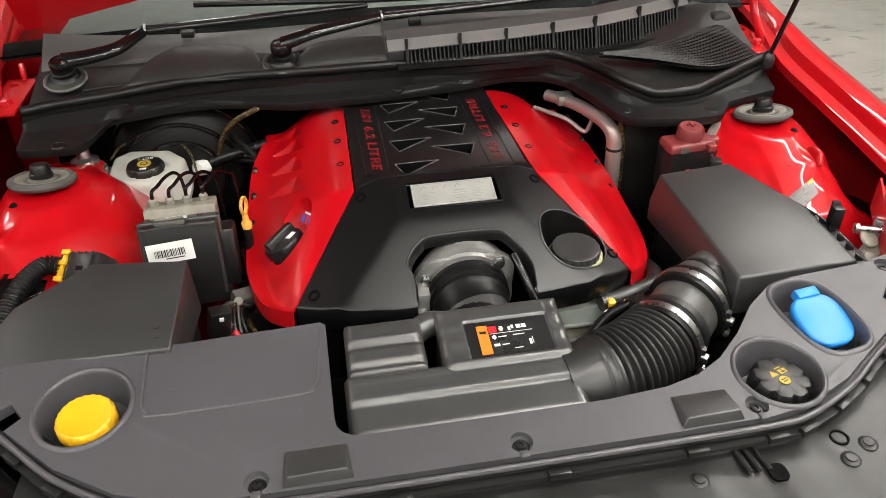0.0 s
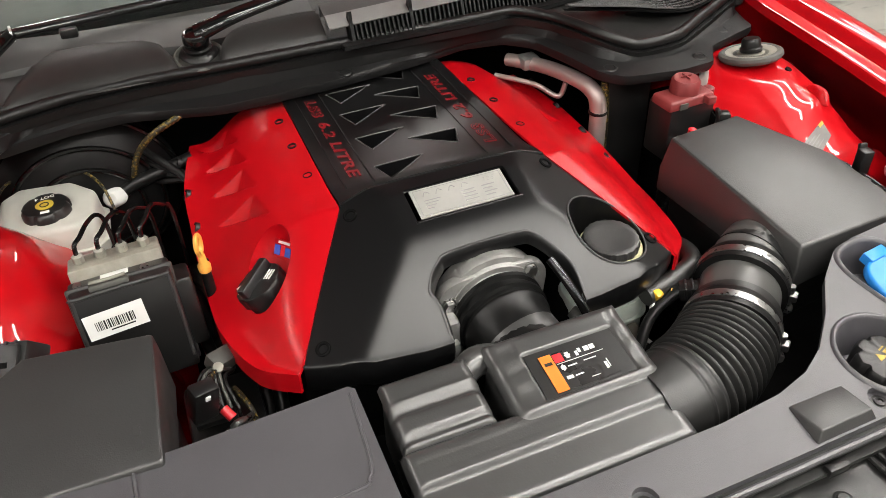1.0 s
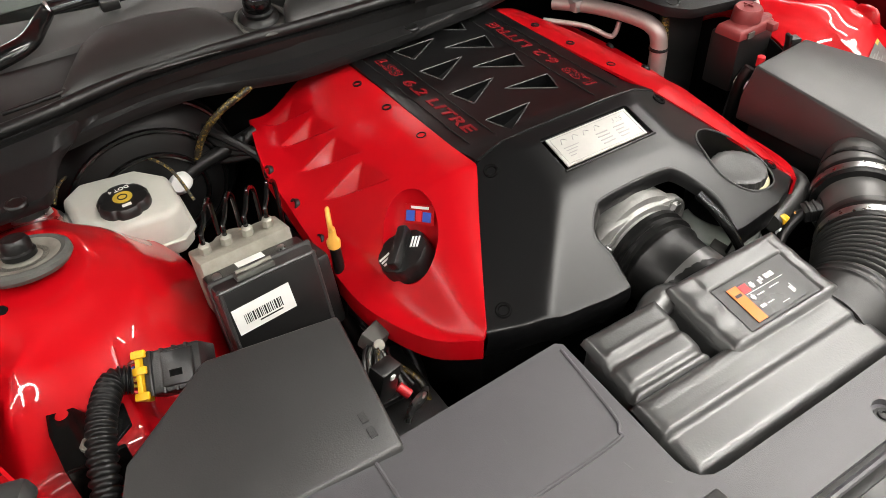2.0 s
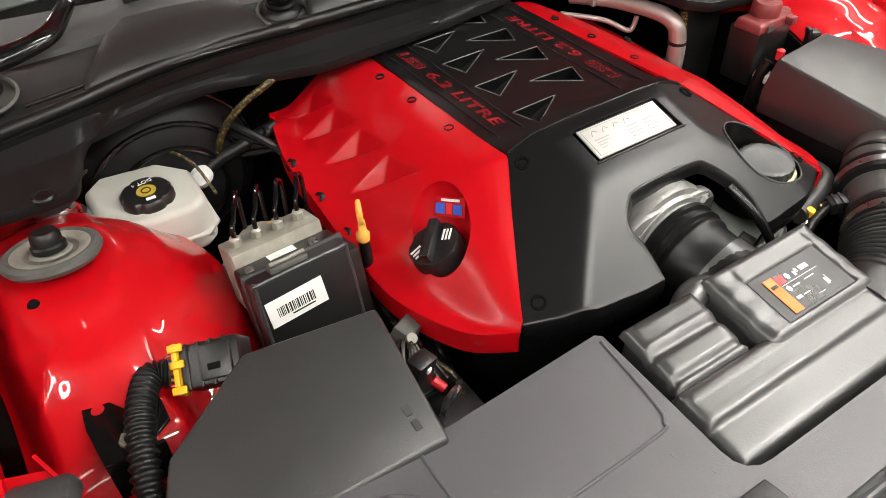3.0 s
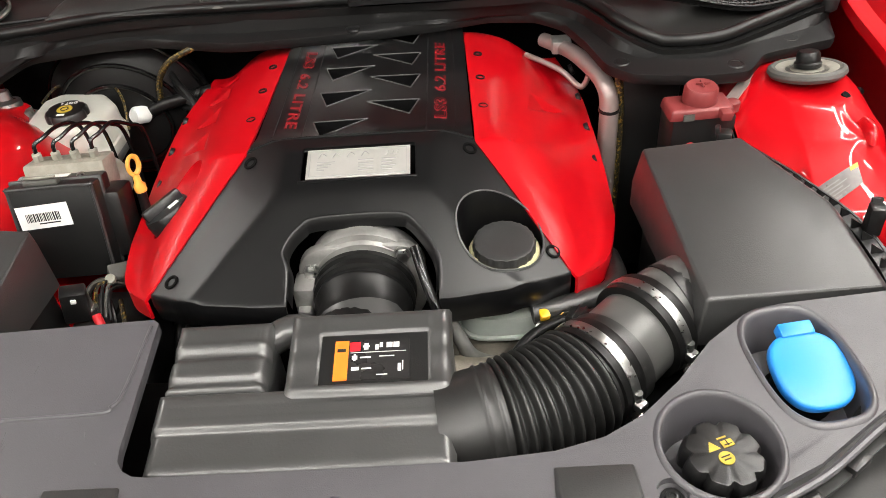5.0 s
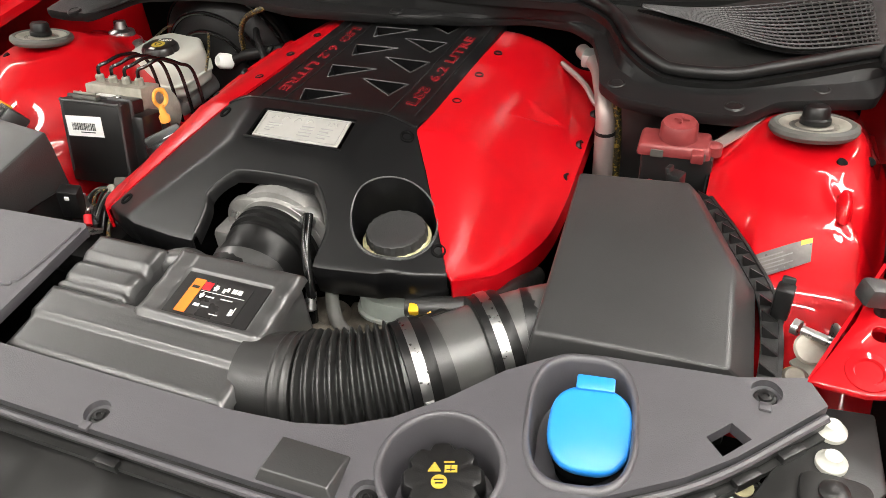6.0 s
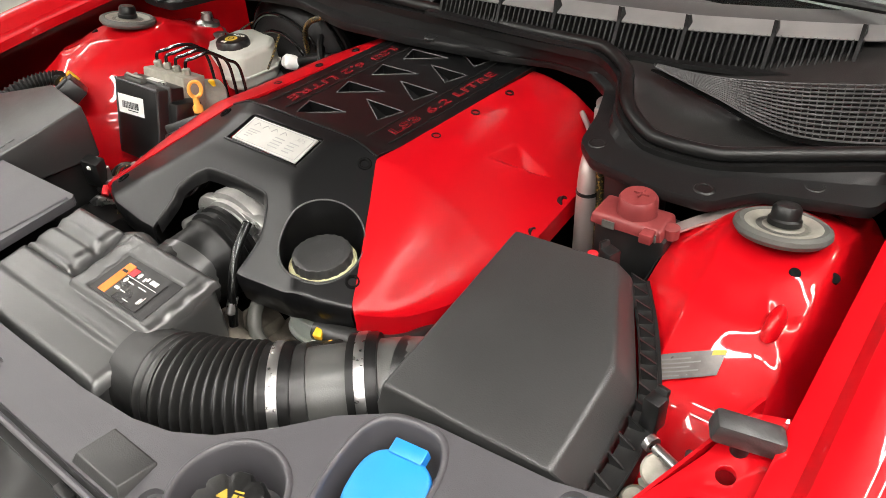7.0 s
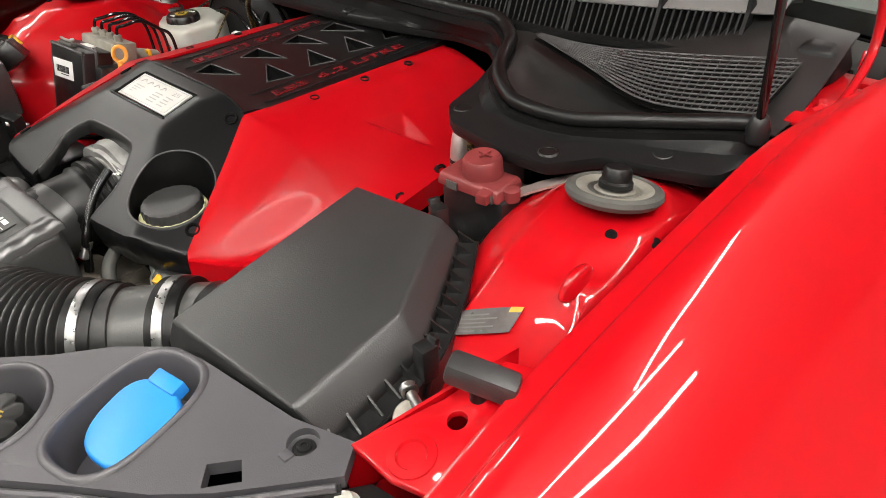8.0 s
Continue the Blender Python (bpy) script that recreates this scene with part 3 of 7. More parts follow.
# bumper carrier in front of the cover panel
def bumper_carrier():
    """A shelf that drops in front of the panel, runs flat, then rolls over; shallow swages cross it."""
    drop = [(-0.012, 0.815), (0.0, 0.808), (0.003, 0.799), (0.008, 0.794), (0.016, 0.792), (0.05, 0.790), (0.10, 0.786), (0.135, 0.779), (0.16, 0.75), (0.19, 0.67), (0.20, 0.5)]
    rows = []
    for i in range(111):
        x = -0.505 + 1.01 * i / 110
        a = abs(x)
        edge = 1.536 + 0.215 * smooth_step(0.28, 0.66, a) ** 1.15
        row = []
        for d, z in curve(drop, 4):
            swage = 0.0
            if 0.012 < d < 0.14:
                reach = smooth_step(0.012, 0.022, d) * smooth_step(0.14, 0.12, d)
                for c, w in ((0.0, 0.035), (0.11, 0.02), (0.245, 0.024), (0.335, 0.012), (-0.13, 0.03), (-0.25, 0.024), (-0.37, 0.02)):
                    swage -= 0.0016 * reach * smooth_step(w + 0.006, w, abs(x - c - 0.2 * (d - 0.05)))
            row.append((x * (1 + 0.12 * d), edge + 0.012 - d, z + 0.03 * smooth_step(0.4, 0.66, a) + swage))
        rows.append(row)
    c = part("bumper_carrier", shell(loft(rows), 0.003), M_CARRIER, car, "satin black plastic bumper carrier with folds and bolts", smooth=35)
    for x, y in ((0.194, 1.512), (0.366, 1.509), (0.397, 1.525), (-0.20, 1.515), (-0.40, 1.545)):
        z = 0.790 + 0.03 * smooth_step(0.4, 0.66, abs(x))
        part("carrier_bolt", lathe([(0.0105, -0.006), (0.0105, 0.0005), (0.009, 0.0016), (0.0062, 0.0018), (0.0056, 0.0034), (0.001, 0.0036)], (x, y, z), n=18), M_CARRIER, c)
    # Near-black discs give the holes their inner shade.
    for x, y in ((0.370, 1.537), (-0.370, 1.537)):
        part("carrier_hole", lathe([(0.0105, -0.004), (0.0105, 0.0012), (0.0085, 0.0014), (0.008, -0.001), (0.001, -0.001)], (x, y, 0.7915), n=20), M_DARK, c)
    for x in (0.262, -0.235):
        hook = part("latch_channel", join(*[sweep(curve([(x - 0.020 + 0.011 * k, 1.552, 0.806), (x - 0.018 + 0.011 * k, 1.545, 0.800), (x - 0.015 + 0.011 * k, 1.53, 0.7955), (x - 0.011 + 0.011 * k, 1.510, 0.793)], 4), 0.003, 8) for k in range(3)]), M_CARRIER, c)
        # The slot's shade is drawn as a near-black patch.
        part("latch_slot", prism(oval(x + 0.018, 1.506, 0.010, 0.011, 20, 3), 0.78, 0.7926, 0), M_DARK, hook)


bumper_carrier()

# head lamp tops at both ends of the panel
for s in (-1, 1):
    lamp = thing("head_lamp", (s * 0.62, 1.66, 0.7), "black-backed head lamp housing with white fixing bolts", "head lamp", "head lamps")
    part("housing", prism([(s * x, y) for x, y in ((0.50, 1.625), (0.60, 1.735), (0.62, 1.77), (0.665, 1.735), (0.72, 1.62), (0.66, 1.50), (0.58, 1.52), (0.54, 1.60))], 0.66, 0.795, 0.006), M_GLOSS, lamp)
    part("bracket", prism([(s * x, y) for x, y in ((0.555, 1.665), (0.588, 1.745), (0.606, 1.772), (0.642, 1.776), (0.648, 1.70), (0.62, 1.655), (0.575, 1.645))], 0.814, 0.826, 0.003), M_CARRIER, lamp)
    part("raised_pad", prism(oval(s * 0.612, 1.682, 0.026, 0.018, 24, 4), 0.826, 0.830, 0.002), M_CARRIER, lamp)
    part("pad_bolt", lathe([(0.011, 0), (0.011, 0.003), (0.007, 0.006), (0.002, 0.006)], (s * 0.61, 1.682, 0.830), n=18), M_CARRIER, lamp)
    for y in (1.744, 1.712):
        part("white_bolt", lathe([(0.0118, 0), (0.0118, 0.004), (0.008, 0.007), (0.0065, 0.011), (0.002, 0.011)], (s * 0.6085, y, 0.826), n=20), M_RESERVOIR, lamp, "white plastic fixing bolt")
    if s > 0:
        m = plane_pose((0.524, 1.662, 0.8095), (0.78, 0.62, 0), (-0.62, 0.78, 0))
        part("label_border", block(-0.048, 0.048, -0.021, 0.021, -0.003, -0.001, 0, m=m), M_SILVER, lamp)
        lab = part("label", block(-0.0455, 0.0455, -0.0185, 0.0185, -0.001, 0.0, 0, m=m), M_LABEL_BLACK, lamp, "black printed sticker with white bars")
        for k in range(5):
            part("text_bar", bar_on(m, -0.038, 0.012 + 0.008 * (k % 2), -0.0145 + 0.0065 * k, -0.0118 + 0.0065 * k), M_WHITE, lab)
        part("dot", lathe([(0.009, 0), (0.009, 0.0006)], m @ V(0.032, 0.0, 0.0), n=18), M_CREAM, lab)

# ---- the engine's cover ----
from mathutils.bvhtree import BVHTree

cover = thing("engine_cover", (XC, 2.05, 0.75), "red and black plastic engine cover with moulded vents", "engine cover")

WELL_M = plane_pose((XC - 0.228, 1.983, 0.852), (0.80, -0.42, 0.42), (0.42, 0.86, 0.1)) @ pose(0, 0, 0, 0, 0, -8)
WELL_A, WELL_B = 0.0365, 0.053

BORDER = ((0.1335, 1.990), (0.165, 1.941), (0.199, 1.885), (0.2265, 1.840))


def hood_height(u, y):
    """The black hood at u out from the middle: a top, a steep front and a falling side, their creases softened."""
    top = 0.909 + 0.26 * (min(y, 1.968) - 1.949) + 0.08 * max(0.0, y - 1.968)
    front = 0.902 + 0.62 * (y - 1.9145)
    side = 0.903 - 0.39 * (u - 0.0745) + 0.263 * (y - 1.9145)
    low = min(top, front, side)
    return low - math.log(sum(math.exp(-600 * (v - low)) for v in (top, front, side))) / 600


def seam(y):
    """Where the black hood meets the red shell at y: how far out."""
    return float(np.interp(y, [p[1] for p in BORDER[::-1]], [p[0] for p in BORDER[::-1]]))


# stations of the red side shells, front to back: inner edge and outer foot, out from the middle
RED = [((u, y, hood_height(u, y) + 0.002), o) for (u, y), o in zip(BORDER[::-1], ((0.2335, 1.835, 0.792), (0.272, 1.878, 0.779), (0.297, 1.960, 0.767), (0.302, 2.030, 0.768)))]
RED += [((0.1335, 2.04, 0.898), (0.302, 2.09, 0.776)), ((0.1325, 2.12, 0.895), (0.300, 2.16, 0.784)), ((0.131, 2.22, 0.892), (0.295, 2.25, 0.79)), ((0.129, 2.34, 0.885), (0.272, 2.35, 0.80))]


def inner_line(steps):
    """The shells' inner edge: straight runs with a tight bend at the peak."""
    pts = np.array([r[0] for r in RED])
    out = []
    for i in range((len(pts) - 1) * steps + 1):
        t = i / steps
        out.append(np.mean([[np.interp(t + d, range(len(pts)), pts[:, c]) for c in range(3)] for d in (-0.08, -0.04, 0.0, 0.04, 0.08)], axis=0))
    return out


def red_section(i, o, steps=5):
    """Across the shell: flat strip, shoulder, long fall, crease and skirt."""
    i, o = np.array(i), np.array(o)
    d = o - i
    skirt = min(0.028, abs(d[2]) * 0.85)
    top = np.array([0, 0, 1.0])
    deep = smooth_step(0.03, 0.09, abs(d[2]))
    strip = i + d * np.array([0.20, 0.2, 0.02]) - top * 0.003 * deep
    shoulder = i + d * np.array([0.46, 0.46, 0.23])
    fall = i + d * np.array([0.78, 0.78, 0.62])
    foot = o + top * skirt
    flat = [i + (foot - i) * k for k in (0, 0.2, 0.46, 0.78, 1)]
    bent = [i, strip, shoulder, fall, foot]
    return curve([f * (1 - deep) + b * deep for f, b in zip(flat, bent)], steps) + [o + (foot - o) * 0.5, o]


SKINS = {}


def skin(side, u, y):
    """Where the red skin lies at u out from the middle and y, and its normal."""
    hit, normal, _, _ = SKINS[side].ray_cast(V(XC + side * u, y, 1.2), V(0, 0, -1))
    return hit, normal if normal.z > 0 else -normal


def scoop(u, y, side):
    """How deep the gills' scoops lie at a place of the flank: tents over a triangle, steep at the rear."""
    deep = 0.0
    for y0 in ((2.098, 2.168, 2.238, 2.305) if side < 0 else (2.150,)):
        corners = ((0.214, y0 + 0.018), (0.266, y0 + 0.030), (0.205, y0 - 0.044))
        low = (0.240, y0 + 0.003)
        share = 1.0
        for i in range(3):
            (ax, ay), (bx, by) = corners[i], corners[(i + 1) % 3]
            at = (bx - ax) * (y - ay) - (by - ay) * (u - ax)
            at_low = (bx - ax) * (low[1] - ay) - (by - ay) * (low[0] - ax)
            share = min(share, at / at_low)
        deep = max(deep, share)
    return (0.0135 if side < 0 else 0.007) * deep * smooth_step(2.345, 2.315, y)


def red_shell(side):
    a = inner_line(34)
    b = curve([r[1] for r in RED], 34)
    rows, plain = [], []
    for i, o in zip(a, b):
        line = red_section(i, o, 22)
        plain.append([(XC + side * p[0], p[1], p[2]) for p in line])
        dents = [scoop(p[0], p[1], side) for p in line]
        rows.append([(XC + side * (p[0] - 0.6 * d), p[1], p[2] - 0.8 * d) for p, d in zip(line, dents)])
    flat = loft(plain)
    SKINS[side] = BVHTree.FromBMesh(flat)
    flat.free()
    bm = shell(loft(rows), 0.0035)
    if side < 0:
        cut = lathe([(1.0, -0.06), (1.0, 0.09)], (0, 0, 0), n=40)
        cut.transform(WELL_M @ Matrix.Diagonal((WELL_A, WELL_B, 1, 1)))
        bm = carved(bm, [cut])
    return part("side_shell", bm, M_COVER_RED, cover, "satin red moulded shell with scooped gills", smooth=30)


left_shell, right_shell = red_shell(-1), red_shell(1)


# fasteners in the red strip and along the foot
for s, shell_ob in ((-1, left_shell), (1, right_shell)):
    for y, z in ((2.085, 0.8945), (2.168, 0.8925), (2.2475, 0.8895)):
        part("bolt_hole", lathe([(0.0062, -0.002), (0.0062, 0.0012), (0.0048, 0.0016), (0.0042, -0.001), (0.001, -0.001)], (XC + s * 0.1475, y, z), (s * 0.15, 0, 1), 18), M_RUBBER, shell_ob)
    for y, z in ((2.085, 0.803), (2.155, 0.812), (2.235, 0.816), (2.318, 0.822)):
        part("bolt_hole", lathe([(0.0085, -0.004), (0.0085, 0.0015), (0.006, 0.002), (0.005, -0.001), (0.001, -0.001)], (XC + s * 0.294, y, z), (s * 0.9, 0, 0.45), 18), M_RUBBER, shell_ob)

# oil filler in its red well
well_m = WELL_M
bowl = []
for k, z, dx, dy in ((1.0, 0.0025, 0, 0), (0.985, -0.004, 0, 0), (0.93, -0.010, -0.001, -0.001), (0.82, -0.021, -0.006, -0.007), (0.70, -0.030, -0.010, -0.012), (0.64, -0.036, -0.012, -0.015), (0.62, -0.060, -0.012, -0.015)):
    ring = []
    for q in range(40):
        a = 2 * math.pi * q / 40
        p = V(WELL_A * k * math.cos(a) + dx, WELL_B * k * math.sin(a) + dy, z)
        if k > 0.9:
            down = well_m.to_3x3() @ V(0, 0, -1)
            hit = SKINS[-1].ray_cast(well_m @ V(p.x, p.y, 0.08), down)[0]
            if hit:
                p.z = (well_m.inverted() @ hit).z + (z - 0.004)
        ring.append(well_m @ p)
    bowl.append(ring)
part("filler_well", loft(bowl, around=True), M_COVER_RED, left_shell, smooth=60)
oil = thing("oil_filler_cap", (XC - 0.235, 1.965, 0.80), "black ribbed oil filler cap in the red well", "oil cap")
bm = lathe([(0.029, -0.05), (0.029, -0.010), (0.0275, -0.006), (0.008, -0.004)], (0, 0, 0), n=40, wave=lambda a: 1 + 0.05 * (math.cos(8 * a) > 0.3))
bm.transform(well_m @ Matrix.Translation((-0.011, -0.016, 0.002)))
part("cap_body", bm, M_PLASTIC, oil)
part("grip", block(-0.026, 0.026, -0.006, 0.006, -0.008, 0.009, 0.003, m=well_m @ pose(-0.011, -0.016, 0.0, 0, 0, 75)), M_PLASTIC, oil)
for k in range(3):
    part("print_bar", bar_on(well_m @ pose(0.006, -0.012, -0.0012, 0, 0, 75), -0.007, 0.007, -0.006 + 0.004 * k, -0.004 + 0.004 * k), M_WHITE, oil)
for k in range(3):
    part("print_bar", bar_on(well_m @ pose(-0.028, -0.022, -0.0012, 0, 0, 35), -0.008, 0.006, -0.009 + 0.005 * k, -0.0065 + 0.005 * k), M_WHITE, oil)
sticker_m = plane_pose(well_m @ V(0.010, 0.028, -0.0035), well_m.to_3x3() @ V(0.86, -0.5, 0.05), well_m.to_3x3() @ V(0.35, 0.6, 0.55))
oil_sticker = part("sticker", block(-0.022, 0.022, -0.011, 0.011, -0.0004, 0.0, 0, m=sticker_m), M_COVER_RED, left_shell)
part("logo_bar", bar_on(sticker_m, -0.019, -0.006, -0.008, 0.004), M_LABEL_BLUE, oil_sticker)
part("logo_bar", bar_on(sticker_m, -0.004, 0.004, -0.008, 0.004), M_LABEL_RED, oil_sticker)
part("logo_bar", bar_on(sticker_m, 0.006, 0.018, -0.008, 0.003), M_LABEL_BLUE, oil_sticker)
part("logo_bar", bar_on(sticker_m, -0.012, 0.014, 0.006, 0.009), M_WHITE, oil_sticker)


# the black middle: front hood with its arch
def front_height(u, y):
    return hood_height(u, y)


def lip(u):
    """How far forward the hood reaches at u."""
    return float(np.interp(u, (0.0, 0.10, 0.16, 0.195, 0.2265), (1.803, 1.803, 1.808, 1.822, 1.840)))


def ridge(u):
    return 1.994


ARCH = [(-0.072, 1.808), (-0.0715, 1.836), (-0.0765, 1.852), (-0.070, 1.866), (-0.058, 1.877), (-0.046, 1.8828), (0.0, 1.885), (0.044, 1.884), (0.0595, 1.879), (0.077, 1.859), (0.087, 1.838), (0.0865, 1.809)]
CAP_WELL = (0.166, 1.8725)


def hood():
    """Columns run from the ridge down over the lip to the fascia; arch, cap well and plate recess are cut out."""
    rows = []
    for i in range(141):
        w = 2 * i / 140 - 1
        y_lip = 1.86
        while y_lip > lip(abs(w) * seam(y_lip)):
            y_lip -= 0.0003
        ys = [1.994 + (y_lip - 1.994) * k / 64 for k in range(65)]
        row = [V(XC + w * seam(y), y, front_height(abs(w) * seam(y), y)) for y in ys]
        row.insert(0, row[0] + V(0, 0.003, -0.016))
        end = row[-1]
        row += [end + V(0, -0.0016, -0.0014), end + V(0, -0.0026, -0.0045), end + V(0, -0.003, -0.014), end + V(0, 0.003, -0.040)]
        rows.append(row)
    bm = shell(loft(rows), 0.0035)
    cut = prism(oval(*CAP_WELL, 0.0465, 0.0500, 48), 0.70, 1.0)
    recess = block(-0.064, 0.064, -0.026, 0.026, -0.0035, 0.02, 0.003, m=PLATE_M)
    mouth = prism([(XC + u, y) for u, y in curve(ARCH, 4)] + [(XC + 0.086, 1.76), (XC - 0.072, 1.76)], 0.70, 1.0)
    return part("front_hood", carved(bm, [mouth, cut, recess], 0.0009), M_COVER_BLACK, cover, "satin black front hood with an arched opening", smooth=28)


PLATE_M = plane_pose((0.0141, 1.9488, 0.9072), (1, 0, 0), (0, 1, 0.28))
hood_ob = hood()
# the arch's rolled edge and its wall, which leans inwards
wall = []
line = curve(ARCH, 6)
for (u, y), (ua, ya), (ub, yb) in zip(line, line[:1] + line[:-1], line[1:] + line[-1:]):
    n = V(yb - ya, -(ub - ua), 0).normalized()
    z = front_height(abs(u), y)
    wall.append([V(XC + u, y, z) + n * d + V(0, 0, h) for d, h in ((-0.0035, 0.0003), (-0.001, 0.0011), (0.001, -0.0006), (0.003, -0.008), (0.004, -0.016))])
part("arch_wall", loft(wall), M_COVER_BLACK, hood_ob, smooth=60)

# coolant well and cap
rings = []
for r, z in ((0.0478, None), (0.0462, None), (0.0458, -0.02), (0.0450, -0.075)):
    ring = []
    for q in range(49):
        a = 2 * math.pi * q / 48
        x, y = CAP_WELL[0] + r * math.cos(a), CAP_WELL[1] + 1.075 * r * math.sin(a)
        top = front_height(abs(x - XC), max(1.812, y))
        ring.append((x, y, top + (0.0004 if r > 0.047 else 0.0009) if z is None else min(top - 0.002, 0.868 + z)))
    rings.append(ring)
part("cap_well", loft(rings), M_COVER_BLACK, hood_ob, smooth=50)
rim = [(x, y, z + 0.0003) for x, y, z in rings[1]]
# Pale bead draws the highlight round the rim.
part("well_rim", sweep(rim, 0.0012, 6), M_EDGE, hood_ob)
cool = thing("coolant_cap", (0.1697, 1.868, 0.78), "black ribbed screw cap on a yellowed filler neck", "coolant cap")
part("filler_neck", lathe([(0.0375, -0.022), (0.0385, 0.0), (0.0385, 0.0075), (0.0365, 0.0095), (0.02, 0.0095)], (0.1697, 1.867, 0.830), (0, -0.08, 1), 32), M_CREAM, cool, "yellowed cream filler neck")
part("screw_cap", lathe([(0.0335, 0.0), (0.034, 0.016), (0.0325, 0.0205), (0.0305, 0.0215), (0.024, 0.0205)], (0.1697, 1.868, 0.8295), (0, -0.06, 1), 160, wave=lambda a: 1 + 0.011 * math.copysign(1, math.cos(20 * a))), M_LID, cool)
tank = thing("steering_fluid_tank", (0.17, 1.87, 0.70), "milky plastic fluid tank under the engine cover", "fluid tank")
part("tank_body", prism(oval(0.168, 1.872, 0.05, 0.042, 28, 3.2), 0.70, 0.768, 0.006), M_MILKY, tank)
part("tank_seam", prism(oval(0.168, 1.872, 0.054, 0.046, 28, 3.2), 0.738, 0.743, 0.001), M_MILKY, tank)

# bolts in the black hood
for x, y in ((-0.114, 1.974), (0.139, 1.977), (-0.190, 1.845), (0.2215, 1.860)):
    part("hood_bolt", lathe([(0.0085, -0.003), (0.0085, 0.001), (0.007, 0.0018), (0.0055, 0.0012), (0.0048, -0.001), (0.001, -0.001)], (x, y, front_height(abs(x - XC), y) + 0.0006), (math.copysign(0.39, x), -0.26, 1), 20), M_DARK, hood_ob)

# silver plate with engraved bars
pm = PLATE_M
plate = part("plate", block(-0.058, 0.058, -0.0215, 0.0215, -0.001, 0.0016, 0.0006, 1, m=pm), M_SILVER, hood_ob, "brushed silver plate with engraved print")
for x0, x1, y0, y1 in ((-0.054, 0.054, 0.0185, 0.0189), (-0.054, 0.054, -0.0189, -0.0185), (-0.0544, -0.054, -0.0189, 0.0189), (0.054, 0.0544, -0.0189, 0.0189)):
    part("engraved_line", bar_on(pm, x0, x1, y0, y1, 0.0017, 0.0003), M_GREY_INK, plate)
for k in range(4):
    for a, b in ((0.0, 0.017), (0.026, 0.042 - 0.004 * (k % 2))):
        part("text_bar", bar_on(pm, a, b, 0.002 - 0.005 * k, 0.0034 - 0.005 * k, 0.0017, 0.0003), M_GREY_INK, plate)
    part("text_bar", bar_on(pm, -0.046, -0.026 - 0.004 * k, 0.0012 - 0.004 * k, 0.0022 - 0.004 * k, 0.0017, 0.0003), M_GREY_INK, plate)
part("numerals", lettering("325", 0.0095, pm @ pose(0.037, 0.011, 0.0017), 0.0002, 0.3, 1.2, -0.0003), M_GREY_INK, plate)
for k in range(4):
    part("script_stroke", sweep(curve([pm @ V(-0.045 + 0.016 * k, 0.008, 0.0017), pm @ V(-0.041 + 0.016 * k, 0.0145, 0.0017), pm @ V(-0.036 + 0.016 * k, 0.011, 0.0017)], 4), 0.0005, 5), M_GREY_INK, plate)
part("plate_ledge", block(-0.066, 0.066, -0.0275, -0.0245, -0.001, 0.004, 0.001, m=pm), M_COVER_BLACK, hood_ob)


